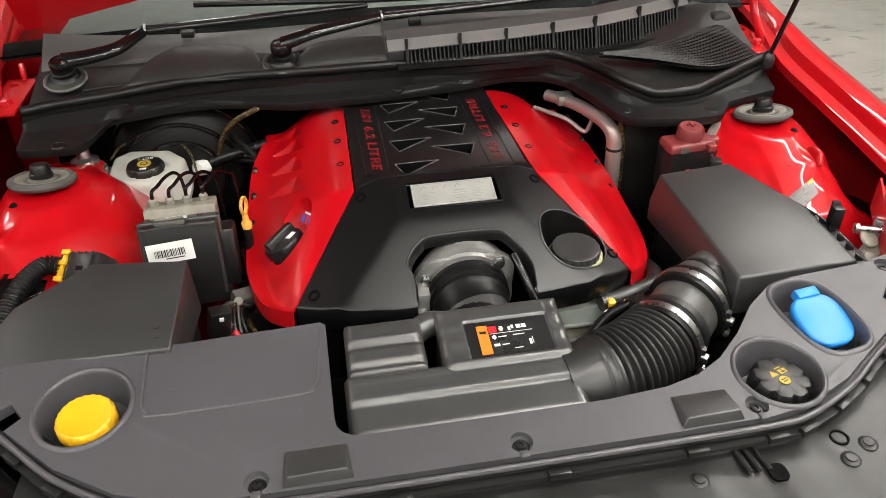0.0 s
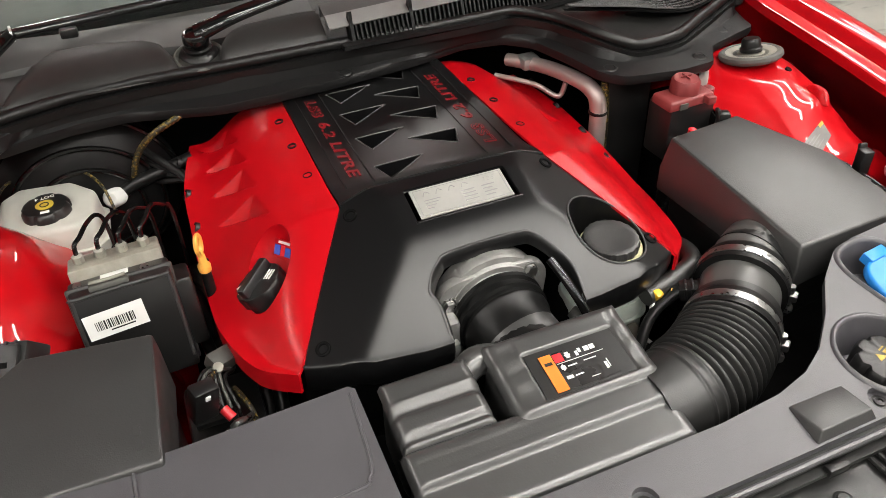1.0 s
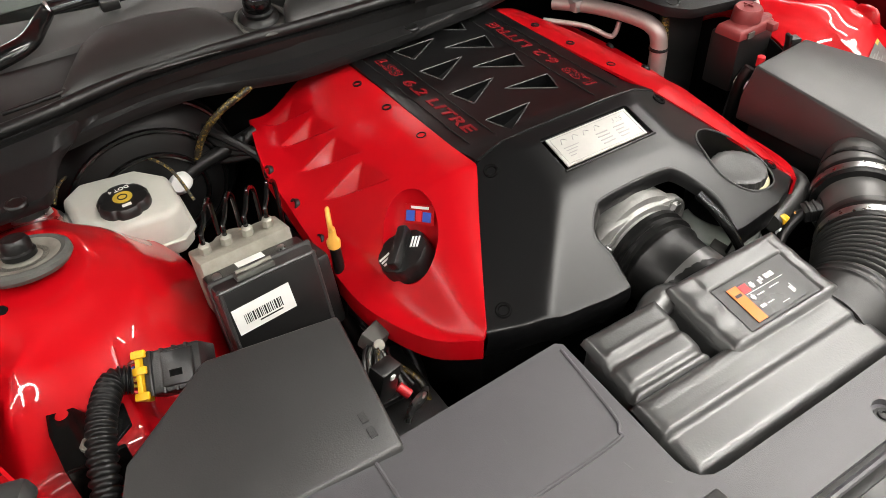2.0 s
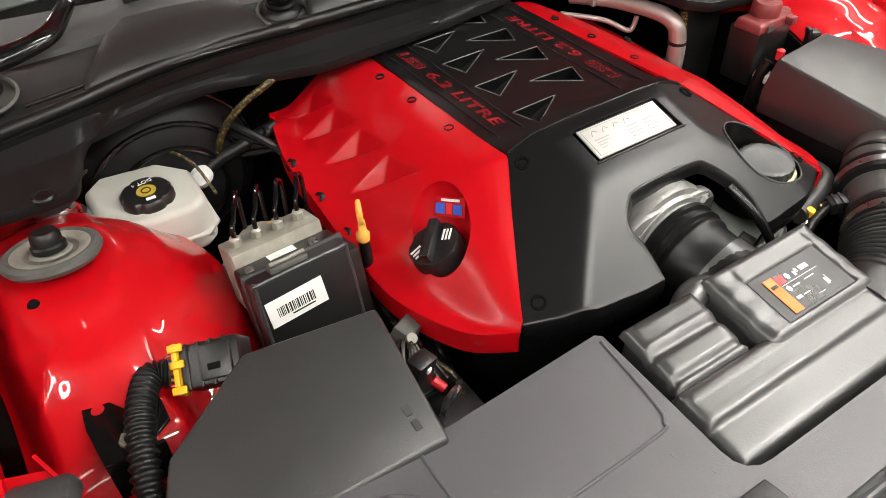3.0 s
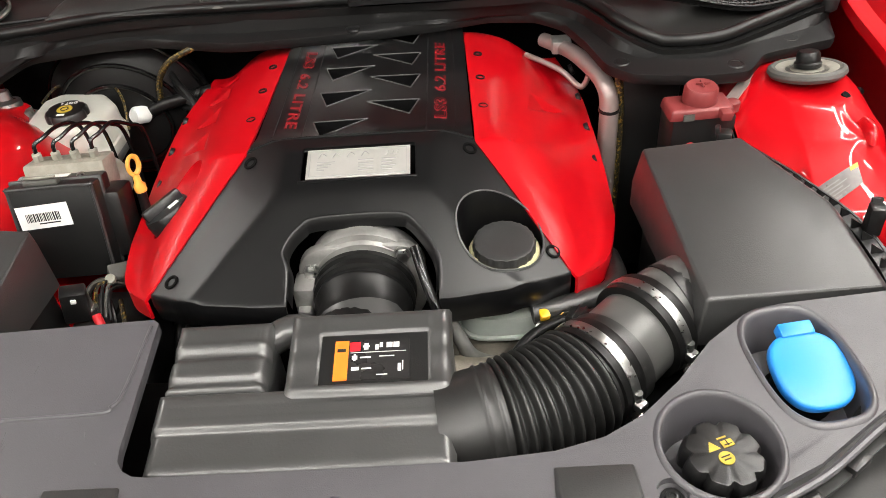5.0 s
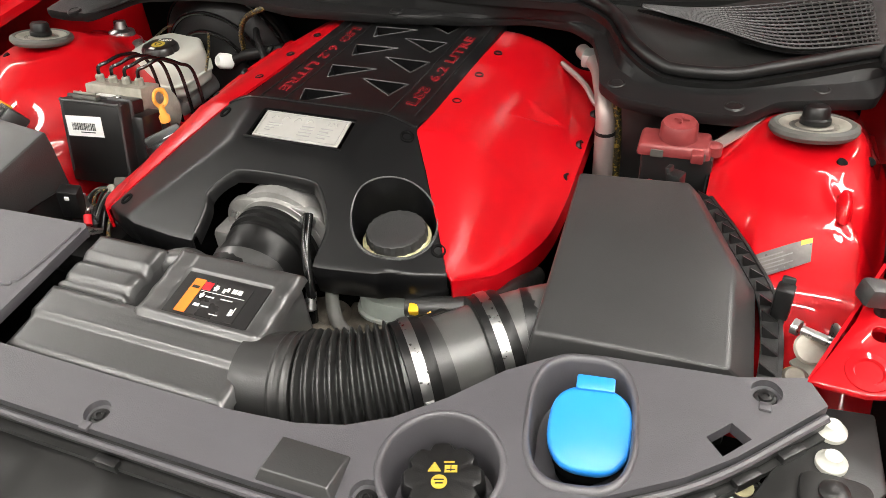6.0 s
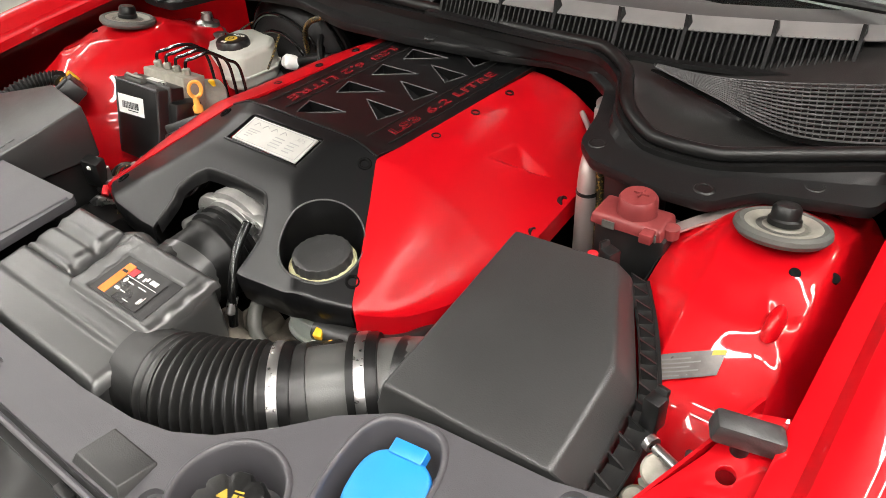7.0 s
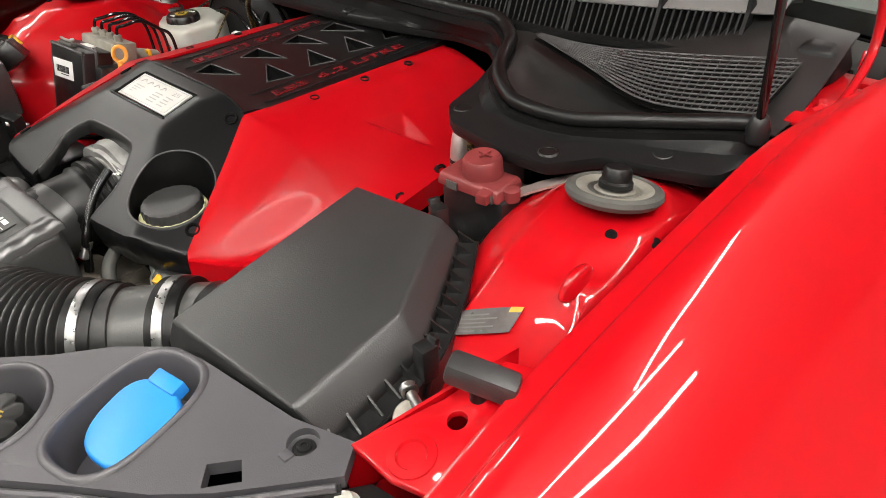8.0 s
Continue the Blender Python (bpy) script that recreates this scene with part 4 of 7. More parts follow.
# the vented top between the red shells
def top_panel():
    rows = []
    for j in range(26):
        y = 1.992 + (2.345 - 1.992) * j / 25
        half = 0.1315 - 0.003 * (y - 1.99) / 0.35
        z = 0.9035 - 0.010 * smooth_step(1.992, 2.05, y) - 0.006 * (y - 2.05)
        rows.append([V(XC + half * c, y - 0.012 * (1 - c * c) * (j == 0) + (0.012 * (1 - c * c) if j == 0 else 0), z) for c in (i / 12 - 1 for i in range(25))])
    bm = shell(loft(rows), 0.036)
    cuts, edges = [], []
    for x_sign, ys in ((-1, (2.072, 2.150, 2.224, 2.295)), (1, (2.118, 2.190, 2.260, 2.33))):
        for y in ys:
            z = 0.9035 - 0.010 * smooth_step(1.992, 2.05, y) - 0.006 * (y - 2.05)
            a, b, c = V(XC + x_sign * 0.066, y - 0.002, z), V(XC - x_sign * 0.002, y, z), V(XC + x_sign * 0.054, y - 0.039, z)
            edges.extend([(a + V(0, 0, 0.0004), b + V(0, 0, 0.0004)), (b + V(0, 0, 0.0004), c + V(0, 0, 0.0004)), (a + V(0, 0, 0.0004), c + V(0, 0, 0.0004))])
            cut = bmesh.new()
            low = [cut.verts.new(p + V(0, 0, d)) for p, d in ((a, -0.03), (b, -0.0015), (c, -0.03))]
            high = [cut.verts.new(p + V(0, 0, 0.02)) for p in (a, b, c)]
            for i in range(3):
                cut.faces.new((low[i], low[(i + 1) % 3], high[(i + 1) % 3], high[i]))
            cut.faces.new(low[::-1])
            cut.faces.new(high)
            cuts.append(cut)
    beads = [sweep([a, b], 0.0009, 6) for a, b in edges]
    panel = part("vented_top", carved(bm, cuts), M_COVER_BLACK, cover, "satin black top with triangular vents", smooth=10)
    # The beads carry the vent edges' highlights in their colour.
    for bead in beads:
        part("vent_edge", bead, M_EDGE, panel)
    for s in (-1, 1):
        # raised border lines of the lettered strip
        for u in (0.076, 0.112):
            part("strip_line", ribbon([(XC + s * u, y, 0.9035 - 0.010 * smooth_step(1.992, 2.05, y) - 0.006 * (y - 2.05) - 0.0005) for y in (2.035, 2.10, 2.2, 2.33)], 0.0012, 0.0016), M_INK, panel)
        m = plane_pose((XC + s * 0.0945, 2.172, 0.8932), (0, s, -0.006 * s), (-s, 0, 0))
        wide = Matrix.Diagonal((1.72, 1, 1, 1))
        part("lettering", lettering("6.2 LITRE", 0.0205, m @ Matrix.Translation((0.036, 0, 0)) @ wide, 0.0007, 0.12, 1.1, 0.0004), M_LETTER, panel, "raised dull red lettering")
        letters = part("lettering", lettering("LS3", 0.0205, m @ Matrix.Translation((-0.085, 0, 0)) @ wide, 0.0006, 0.12, 1.12, 0.0008), M_LETTER, panel, "red outlined lettering")
        part("letter_fill", lettering("LS3", 0.0205, m @ Matrix.Translation((-0.085, 0, 0.0003)) @ wide, 0.0006, 0.12, 1.12, -0.0003), M_COVER_BLACK, letters)
    part("ridge_line", sweep([(XC + u, ridge(abs(u)) + 0.001, front_height(abs(u), ridge(abs(u))) + 0.0005) for u in (-0.132, -0.1, -0.06, 0, 0.06, 0.1, 0.132)], 0.0016, 8), M_COVER_BLACK, panel)
    return panel


top_panel()

# engine block and odds under the cover
block_thing = thing("engine_block", (XC, 2.05, 0.4), "grimy dark engine block under the cover", "engine")
# Near-black here holds the shade under the cover.
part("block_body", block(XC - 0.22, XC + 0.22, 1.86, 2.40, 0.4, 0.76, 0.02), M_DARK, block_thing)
part("front_casting", join(block(0.10, 0.20, 1.80, 1.87, 0.45, 0.735, 0.012), block(0.055, 0.12, 1.79, 1.85, 0.55, 0.752, 0.014, top=(0.8, 0.85)), sweep(curve([(0.06, 1.80, 0.745), (0.10, 1.775, 0.752), (0.15, 1.785, 0.735), (0.19, 1.82, 0.70)], 6), 0.017, 14)), M_CASTING, block_thing, "dirty brown-grey cast front casting")
part("casting_flange", block(0.05, 0.085, 1.765, 1.80, 0.735, 0.748, 0.004, m=pose(0, 0, 0, 0, 0, 0)), M_ALU, block_thing)
part("vent_tube", sweep(curve([(0.10, 1.83, 0.79), (0.115, 1.80, 0.778), (0.13, 1.79, 0.755), (0.16, 1.80, 0.73)], 6), 0.008, 10), M_GREYRUB, block_thing)
part("front_drum", lathe([(0.05, 0), (0.05, 0.04), (0.03, 0.05), (0.01, 0.05)], (0.02, 1.80, 0.60), (0, -1, 0), 28), M_DARK, block_thing)
for x in (0.11, 0.19):
    part("casting_bolt", lathe([(0.01, 0), (0.01, 0.008), (0.004, 0.009)], (x, 1.80, 0.72), (0, -0.6, 0.8), 6), M_STEEL, block_thing)

# throttle body and its rubber sleeve
throttle = thing("throttle_valve", (0.012, 1.83, 0.78), "cast aluminium throttle body with black intake sleeve", "throttle body")
ta = V(0, -1, -0.03).normalized()
tc = V(0.0155, 1.872, 0.802)
part("flange", lathe([(0.066, -0.022), (0.068, -0.006), (0.066, 0.002), (0.060, 0.004), (0.058, 0.009), (0.052, 0.010), (0.051, 0.016), (0.04, 0.016)], tc, ta, 40), M_ALU, throttle)
lugs = [(0.074, 25), (0.072, 43), (0.060, 65), (0.055, 90), (0.060, 115), (0.074, 140), (0.076, 160), (0.070, 180), (0.074, 200), (0.074, 225), (0.058, 250), (0.055, 270), (0.058, 290), (0.074, 315), (0.072, 335), (0.066, 0)]
plate_bm = prism(curve([(r * math.cos(radians(a)), r * math.sin(radians(a))) for r, a in lugs], 4, True), -0.006, 0.008, 0.003)
plate_bm.transform(Matrix.Translation(tc) @ plane_pose((0, 0, 0), (1, 0, 0), (0, -0.03, 1)))
part("flange_plate", plate_bm, M_ALU, throttle)
for a in (43, 157, 225, 315):
    part("flange_bolt", lathe([(0.010, -0.001), (0.010, 0.001), (0.0075, 0.0015), (0.0075, 0.008), (0.003, 0.009)], tc + V(0.061 * math.cos(radians(a)), 0, 0.061 * math.sin(radians(a))) + ta * 0.009, ta, 6), M_STEEL, throttle)
part("motor_housing", join(block(-0.062, -0.036, 1.835, 1.875, 0.74, 0.822, 0.008), block(-0.058, -0.042, 1.825, 1.845, 0.76, 0.80, 0.005)), M_ALU, throttle)
sleeve = [(0.047, 0.010), (0.052, 0.013), (0.0565, 0.016), (0.0565, 0.022), (0.0525, 0.024), (0.0525, 0.028), (0.0555, 0.030), (0.0555, 0.035), (0.051, 0.037), (0.051, 0.041), (0.0525, 0.043), (0.0525, 0.047), (0.049, 0.05), (0.0475, 0.08), (0.0475, 0.104)]
part("sleeve", lathe(sleeve, tc, ta, 44), M_RUBBER, throttle, "black ribbed rubber sleeve", smooth=50)

# ---- intake: resonator, hose, filter box ----
def tilt_y(bm, y0, slope):
    for v in bm.verts:
        v.co.z += slope * (v.co.y - y0)
    return bm


res = thing("intake_resonator", (-0.02, 1.69, 0.74), "black blow-moulded intake resonator with ribbed top", "intake duct")
SLOPE = 0.16


def pod(x0, x1, y0, y1, z0, z1, r):
    return tilt_y(block(x0, x1, y0, y1, z0, z1, r, 4, (0.97, 0.95)), 1.69, SLOPE)


def moulded_top(x0, x1, y0, y1, height, nx, ny, open_front=False):
    """A moulded skin over a pod, turned down all round its edge."""
    rows = []
    for i in range(nx + 1):
        x = x0 + (x1 - x0) * i / nx
        row = []
        for j in range(ny + 1):
            y = y0 + (y1 - y0) * j / ny
            rim = min(x - x0, x1 - x, y1 - y) if open_front else min(x - x0, x1 - x, y - y0, y1 - y)
            drop = 0.013 * (1 - math.sqrt(max(0.0, 1 - (1 - min(1.0, rim / 0.013)) ** 2)))
            row.append((x, y, 0.8345 + height(x, y) - drop))
        rows.append(row)
    return tilt_y(loft(rows), 1.69, SLOPE)


def terrace(y):
    """Front roll, middle step and rear step of the long body."""
    z = -0.0045 + 0.0048 * smooth_step(1.648, 1.655, y) + 0.0042 * smooth_step(1.675, 1.682, y)
    return z + 0.0012 * math.exp(-((y - 1.657) / 0.003) ** 2) + 0.0010 * math.exp(-((y - 1.684) / 0.003) ** 2)


BED = (-0.013, 0.089, 1.684, 1.7425)


def block_top(x, y):
    z = terrace(y)
    inside = smooth_step(BED[0] - 0.002, BED[0] + 0.002, x) * smooth_step(BED[1] + 0.002, BED[1] - 0.002, x) * smooth_step(BED[2] + 0.001, BED[2] + 0.005, y) * smooth_step(BED[3] + 0.002, BED[3] - 0.002, y)
    z -= 0.0038 * inside
    beside = (1 - smooth_step(BED[0] - 0.004, BED[0], x) * smooth_step(BED[1] + 0.004, BED[1], x)) * smooth_step(1.688, 1.692, y)
    z -= 0.0013 * beside * (0.5 + 0.5 * math.cos((y - 1.700) / 0.026 * 2 * math.pi))
    return z


def chamber_top(x, y):
    groove = math.exp(-((y - 1.728) / 0.005) ** 2) + math.exp(-((y - 1.699) / 0.004) ** 2)
    return 0.0025 - 0.0042 * groove + 0.0010 * math.exp(-((y - 1.738) / 0.003) ** 2)


main = part("resonator_body", join(pod(-0.163, 0.112, 1.607, 1.682, 0.745, 0.8255, 0.012), pod(-0.046, 0.112, 1.64, 1.772, 0.745, 0.8285, 0.014)), M_BLOW, res)
part("body_top", moulded_top(-0.1625, 0.1115, 1.6075, 1.692, lambda x, y: min(terrace(y), 0.0006), 70, 48), M_BLOW, main, smooth=60)
part("block_top", moulded_top(-0.0455, 0.1115, 1.672, 1.7715, block_top, 80, 72, True), M_BLOW, main, smooth=60)
small = part("resonator_chamber", pod(-0.158, -0.062, 1.688, 1.768, 0.745, 0.8285, 0.014), M_BLOW, res)
part("chamber_top", moulded_top(-0.1575, -0.0625, 1.6885, 1.7675, chamber_top, 36, 48), M_BLOW, small, smooth=60)
part("bridge", sweep(curve([(-0.085, 1.755, 0.815), (-0.05, 1.772, 0.826), (-0.02, 1.768, 0.82)], 5), 0.016, 12), M_BLOW, res)
part("bridge", tilt_y(block(-0.12, -0.03, 1.66, 1.72, 0.745, 0.79, 0.008), 1.69, SLOPE), M_BLOW, res)
part("outlet_neck", sweep(curve([(0.022, 1.748, 0.790), (0.019, 1.77, 0.796), (0.015, 1.80, 0.803)], 5), lambda k: 0.050 - 0.003 * k, 28), M_BLOW, main)
# sticker let into the bed
rm = plane_pose((0.037, 1.7125, 0.8345 + 0.0045 - 0.0022 + SLOPE * 0.0225 + 0.0006), (1, 0, 0), (0, 1, SLOPE))
part("sticker_bed", block(-0.049, 0.051, -0.026, 0.029, -0.002, -0.0004, 0, m=rm), M_PLASTIC, main)
stick = part("sticker", block(-0.036, 0.034, -0.022, 0.0215, -0.0005, 0.0004, 0, m=rm), M_LABEL_BLACK, main, "black and orange warning sticker")
part("orange_band", bar_on(rm, -0.036, -0.023, -0.022, 0.0215), M_LABEL_ORANGE, stick)
part("warning_sign", bar_on(rm, -0.0335, -0.0255, 0.009, 0.0125, 0.0009), M_INK, stick)
part("red_patch", bar_on(rm, -0.022, -0.012, 0.0095, 0.0195), M_LABEL_RED, stick)
for x0, x1, y0, y1 in ((-0.0085, -0.0045, 0.011, 0.018), (-0.0095, -0.0035, 0.0135, 0.0155), (0.002, 0.005, 0.0105, 0.016), (0.006, 0.009, 0.013, 0.018), (0.0125, 0.018, 0.0125, 0.018), (0.019, 0.0245, 0.0125, 0.018), (-0.021, 0.031, 0.0076, 0.0082), (-0.0195, -0.0145, 0.0005, 0.0045), (-0.018, -0.016, -0.001, 0.006), (-0.012, -0.002, 0.0016, 0.0030), (0.006, 0.020, 0.0024, 0.0034), (-0.0195, -0.0125, -0.0115, -0.008), (-0.010, -0.001, -0.0105, -0.0093), (0.004, 0.014, -0.0175, -0.0166), (0.0235, 0.0265, -0.014, -0.006), (0.0275, 0.0285, -0.013, -0.003)):
    part("print_bar", bar_on(rm, x0, x1, y0, y1), M_WHITE, stick)

# corrugated hose from the resonator round to the filter box
HOSE = curve([(0.095, 1.672, 0.785), (0.125, 1.675, 0.786), (0.165, 1.684, 0.787), (0.205, 1.702, 0.787), (0.246, 1.730, 0.788), (0.276, 1.757, 0.789), (0.306, 1.785, 0.791), (0.34, 1.810, 0.795), (0.37, 1.823, 0.80)], 14)
hose = thing("intake_hose", (0.2, 1.7, 0.75), "black corrugated rubber intake hose with steel clamps", "air hose")


pts = np.array(HOSE)
arc = np.r_[0, np.cumsum(np.linalg.norm(np.diff(pts, axis=0), axis=1))]
RIB_A, RIB_B = (float(np.interp(x, pts[:, 0], arc) / arc[-1]) for x in (0.152, 0.234))


def hose_radius(k):
    """Smooth cuff with two fine rings, ten broad ribs, smooth cuff under the clamp."""
    if k < RIB_A:
        rings = sum(math.exp(-((k - RIB_A + d) / 0.006) ** 2) for d in (0.018, 0.05))
        return 0.0495 + 0.004 * k / RIB_A + 0.0016 * rings
    if k < RIB_B:
        w = math.sin((k - RIB_A) / (RIB_B - RIB_A) * math.pi * 20 - 0.5 * math.pi)
        return 0.0530 + 0.0044 * math.copysign(abs(w) ** 0.8, w)
    return 0.0512


def along(a, b, n):
    return [np.array([np.interp(s, arc, pts[:, c]) for c in range(3)]) for s in np.linspace(arc[-1] * a, arc[-1] * b, n)]


part("corrugated_tube", sweep(along(0, 0.60, 320), lambda k: hose_radius(k * 0.60), 44), M_HOSE, hose, smooth=60)
part("sensor_tube", sweep(along(0.56, 1.0, 40), 0.047, 40), M_TUBE, hose, smooth=60)


def clamp(at_share):
    i = at_share * arc[-1]
    p = Vector([np.interp(i, arc, pts[:, c]) for c in range(3)])
    q = Vector([np.interp(i + 0.01, arc, pts[:, c]) for c in range(3)])
    d = (q - p).normalized()
    c = part("hose_clamp", lathe([(0.051, -0.005), (0.0556, -0.005), (0.056, 0.0), (0.0556, 0.005), (0.051, 0.005)], p, d, 48), M_STEEL, hose, "bright steel hose clamp")
    side = d.cross(V(0, 0, 1)).normalized()
    at = p + side * 0.054 + V(0, 0, 0.012)
    part("clamp_screw", sweep([at + V(0, 0, -0.030), at + V(0, 0, 0.004)], lambda k: 0.0045 + 0.0008 * math.sin(k * 60), 10), M_STEEL, c)
    part("screw_housing", block(-0.006, 0.006, -0.004, 0.006, -0.009, 0.009, 0.002, m=plane_pose(at + V(0, 0, -0.012), d, (0, 0, 1))), M_STEEL, c)
    part("clamp_cuff", lathe([(0.0475, -0.014), (0.0545, -0.013), (0.0545, 0.012), (0.053, 0.016), (0.0475, 0.016)], p, d, 48), M_RUBBER, hose)
    part("bolt_head", lathe([(0.0065, 0.0), (0.0065, 0.005), (0.005, 0.0065), (0.001, 0.0065)], at + V(0, 0, -0.030), (d * 0.3 + side * 0.9 + V(0, 0, -0.3)).normalized(), 6), M_STEEL, c)
    return c


clamp(float(np.interp(0.246, pts[:, 0], arc) / arc[-1]))
clamp(float(np.interp(0.308, pts[:, 0], arc) / arc[-1]))
plug = thing("sensor_plug", (0.262, 1.80, 0.80), "black sensor connector with taped cable", "connector")
qm = plane_pose((0.2475, 1.800, 0.791), (0.024, -0.016, 0.006), (0.016, 0.024, 0))
part("plug_body", block(-0.016, 0.016, -0.010, 0.010, -0.008, 0.009, 0.002, m=qm), M_PLASTIC, plug)
part("plug_shell", block(-0.004, 0.020, -0.012, 0.012, -0.016, -0.006, 0.002, m=qm), M_PLASTIC, plug)
part("plug_rib", join(*[block(-0.010 + 0.008 * k, -0.007 + 0.008 * k, -0.0108, 0.0108, -0.006, 0.010, 0.0006, m=qm) for k in range(3)]), M_PLASTIC, plug)
part("sensor_lug", prism(oval(0, 0, 0.015, 0.010, 24, 2.6), 0.0, 0.012, 0.003), M_TUBE, plug, "grey sensor lug").matrix_basis = Matrix.Translation(-Vector(plug.location)) @ pose(0.2665, 1.7935, 0.806, -45, 12, 40)
part("cable", sweep(curve([qm @ V(-0.014, 0, 0.001), (0.226, 1.809, 0.783), (0.205, 1.806, 0.774), (0.185, 1.797, 0.762), (0.165, 1.78, 0.745)], 6), 0.0068, 10), M_RUBBER, plug)
for k in (-1, 0, 1):
    part("bare_wire", sweep([qm @ V(-0.015, 0.003 * k, 0.003), qm @ V(-0.025, 0.0022 * k, 0.003)], 0.0013, 6), M_ORANGE if k < 1 else M_RUBBER, plug)

# air filter box
fbox = thing("air_filter_box", (0.45, 1.88, 0.70), "black plastic air filter box with ribbed rim", "air filter box")
LID = ((0.3555, 1.760), (0.5255, 1.765), (0.517, 1.886), (0.456, 2.004), (0.3405, 1.994))
LID_FOOT = ((0.351, 1.753), (0.549, 1.777), (0.540, 1.890), (0.470, 2.014), (0.334, 2.002))


def lid_z(x, y):
    return 0.849 + 0.115 * (y - 1.760)


bm = bmesh.new()
high = [bm.verts.new((x, y, lid_z(x, y))) for x, y in LID]
low = [bm.verts.new((x, y, lid_z(x, y) - d)) for (x, y), d in zip(LID_FOOT, (0.022, 0.030, 0.028, 0.022, 0.05))]
base = [bm.verts.new((x, y, 0.79)) for x, y in LID_FOOT]
for a, b in ((low, high), (base, low)):
    for i in range(5):
        j = (i + 1) % 5
        bm.faces.new((a[i], a[j], b[j], b[i]))
bm.faces.new(high)
bm.faces.new(base[::-1])
bmesh.ops.recalc_face_normals(bm, faces=bm.faces)
bevel(bm, 0.0045, 3, 12)
lid = part("filter_lid", bm, M_LID, fbox, smooth=25)
part("filter_tray", prism([(0.36, 1.765), (0.535, 1.785), (0.535, 1.875), (0.465, 1.98), (0.35, 1.99)], 0.60, 0.80, 0.006), M_PLASTIC, fbox)
# rim flange with little webs along the outer side
RIM = [(0.553, 1.772), (0.5535, 1.83), (0.545, 1.888), (0.523, 1.935), (0.498, 1.978), (0.468, 2.022)]


def rim_z(x, y):
    return lid_z(x, y) - 0.034


part("rim_flange", ribbon([(x + 0.006, y, rim_z(x, y)) for x, y in curve(RIM, 6)], 0.020, 0.003), M_PLASTIC, lid)
part("rim_wall", ribbon([(x + 0.013, y + 0.003, rim_z(x, y) - 0.03) for x, y in curve(RIM, 6)], 0.003, 0.034), M_PLASTIC, lid)
line = curve(RIM, 12)
for k in range(2, len(line) - 1, 4):
    x, y = line[k]
    dx, dy = line[k + 1] - line[k - 1]
    nrm = V(dy, -dx, 0).normalized()
    if nrm.x < 0:
        nrm = -nrm
    z = rim_z(x, y)
    web = bmesh.new()
    tang = V(dx, dy, 0).normalized() * 0.0011
    a, b, c = V(x, y, z + 0.016) - nrm * 0.005, V(x, y, z) - nrm * 0.002, V(x, y, z + 0.004) + nrm * 0.011
    quad = [[web.verts.new(p + t) for p in (a, b, c)] for t in (tang, -tang)]
    web.faces.new(quad[0])
    web.faces.new(quad[1][::-1])
    for i in range(3):
        j = (i + 1) % 3
        web.faces.new((quad[0][i], quad[1][i], quad[1][j], quad[0][j]))
    part("web", web, M_PLASTIC, lid, smooth=0)
for x, y, turn in ((0.446, 2.012, 70), (0.562, 1.868, -10)):
    clip = part("lid_clip", block(-0.008, 0.008, -0.004, 0.012, -0.02, 0.014, 0.002, m=pose(x, y, lid_z(x, y) - 0.012, 0, 0, turn)), M_PLASTIC, fbox)
    part("clip_tongue", block(-0.006, 0.006, 0.006, 0.012, -0.04, 0.02, 0.002, m=pose(x, y, lid_z(x, y) - 0.01, -14, 0, turn)), M_PLASTIC, clip)
part("box_outlet", sweep(curve([(0.42, 1.845, 0.80), (0.38, 1.828, 0.799), (0.335, 1.807, 0.795)], 4), lambda k: 0.04 + 0.008 * k, 28), M_PLASTIC, fbox)

# ---- radiator cover panel ----
PANEL_RIGHT = [(0.0, 1.546), (0.18, 1.547), (0.29, 1.549), (0.335, 1.556), (0.40, 1.585), (0.455, 1.622), (0.505, 1.654), (0.540, 1.684), (0.575, 1.722), (0.602, 1.752), (0.586, 1.776), (0.532, 1.761), (0.42, 1.751), (0.385, 1.741), (0.345, 1.711), (0.308, 1.670), (0.27, 1.637), (0.235, 1.618), (0.193, 1.607), (0.122, 1.601), (0.0, 1.600), (-0.145, 1.600), (-0.158, 1.6015), (-0.168, 1.607), (-0.174, 1.616), (-0.1758, 1.628), (-0.178, 1.768), (-0.184, 1.773), (-0.343, 1.766), (-0.56, 1.764), (-0.590, 1.772)]
PANEL_LEFT_FRONT = [(-0.602, 1.752), (-0.575, 1.722), (-0.545, 1.692), (-0.515, 1.664), (-0.46, 1.612), (-0.395, 1.572), (-0.335, 1.552), (-0.29, 1.548), (-0.18, 1.546)]


def panel_z(y):
    return 0.83 + 0.09 * (y - 1.56)


def on_panel(bm):
    for v in bm.verts:
        v.co.z += panel_z(v.co.y)
    return bm


panel = thing("radiator_cover_panel", (0.0, 1.65, 0.80), "charcoal plastic radiator cover panel with recessed wells", "cover panel")
slab = prism(PANEL_RIGHT + PANEL_LEFT_FRONT, -0.012, 0.0)
WELL_Y, WELL_R = (-0.443, 1.687), (0.326, 1.606)
cuts = [
    prism(oval(*WELL_Y, 0.0485, 0.0515, 40), -0.1, 0.05),
    prism(oval(*WELL_R, 0.047, 0.0475, 40), -0.1, 0.05),
    prism(oval(0.420, 1.682, 0.041, 0.060, 40, 2.9, 10), -0.1, 0.05),
    prism([(0.516, 1.695), (0.533, 1.714), (0.549, 1.703), (0.53, 1.681)], -0.1, 0.05),
    prism([(-0.506, 1.684), (-0.521, 1.705), (-0.538, 1.693), (-0.522, 1.668)], -0.1, 0.05),
]
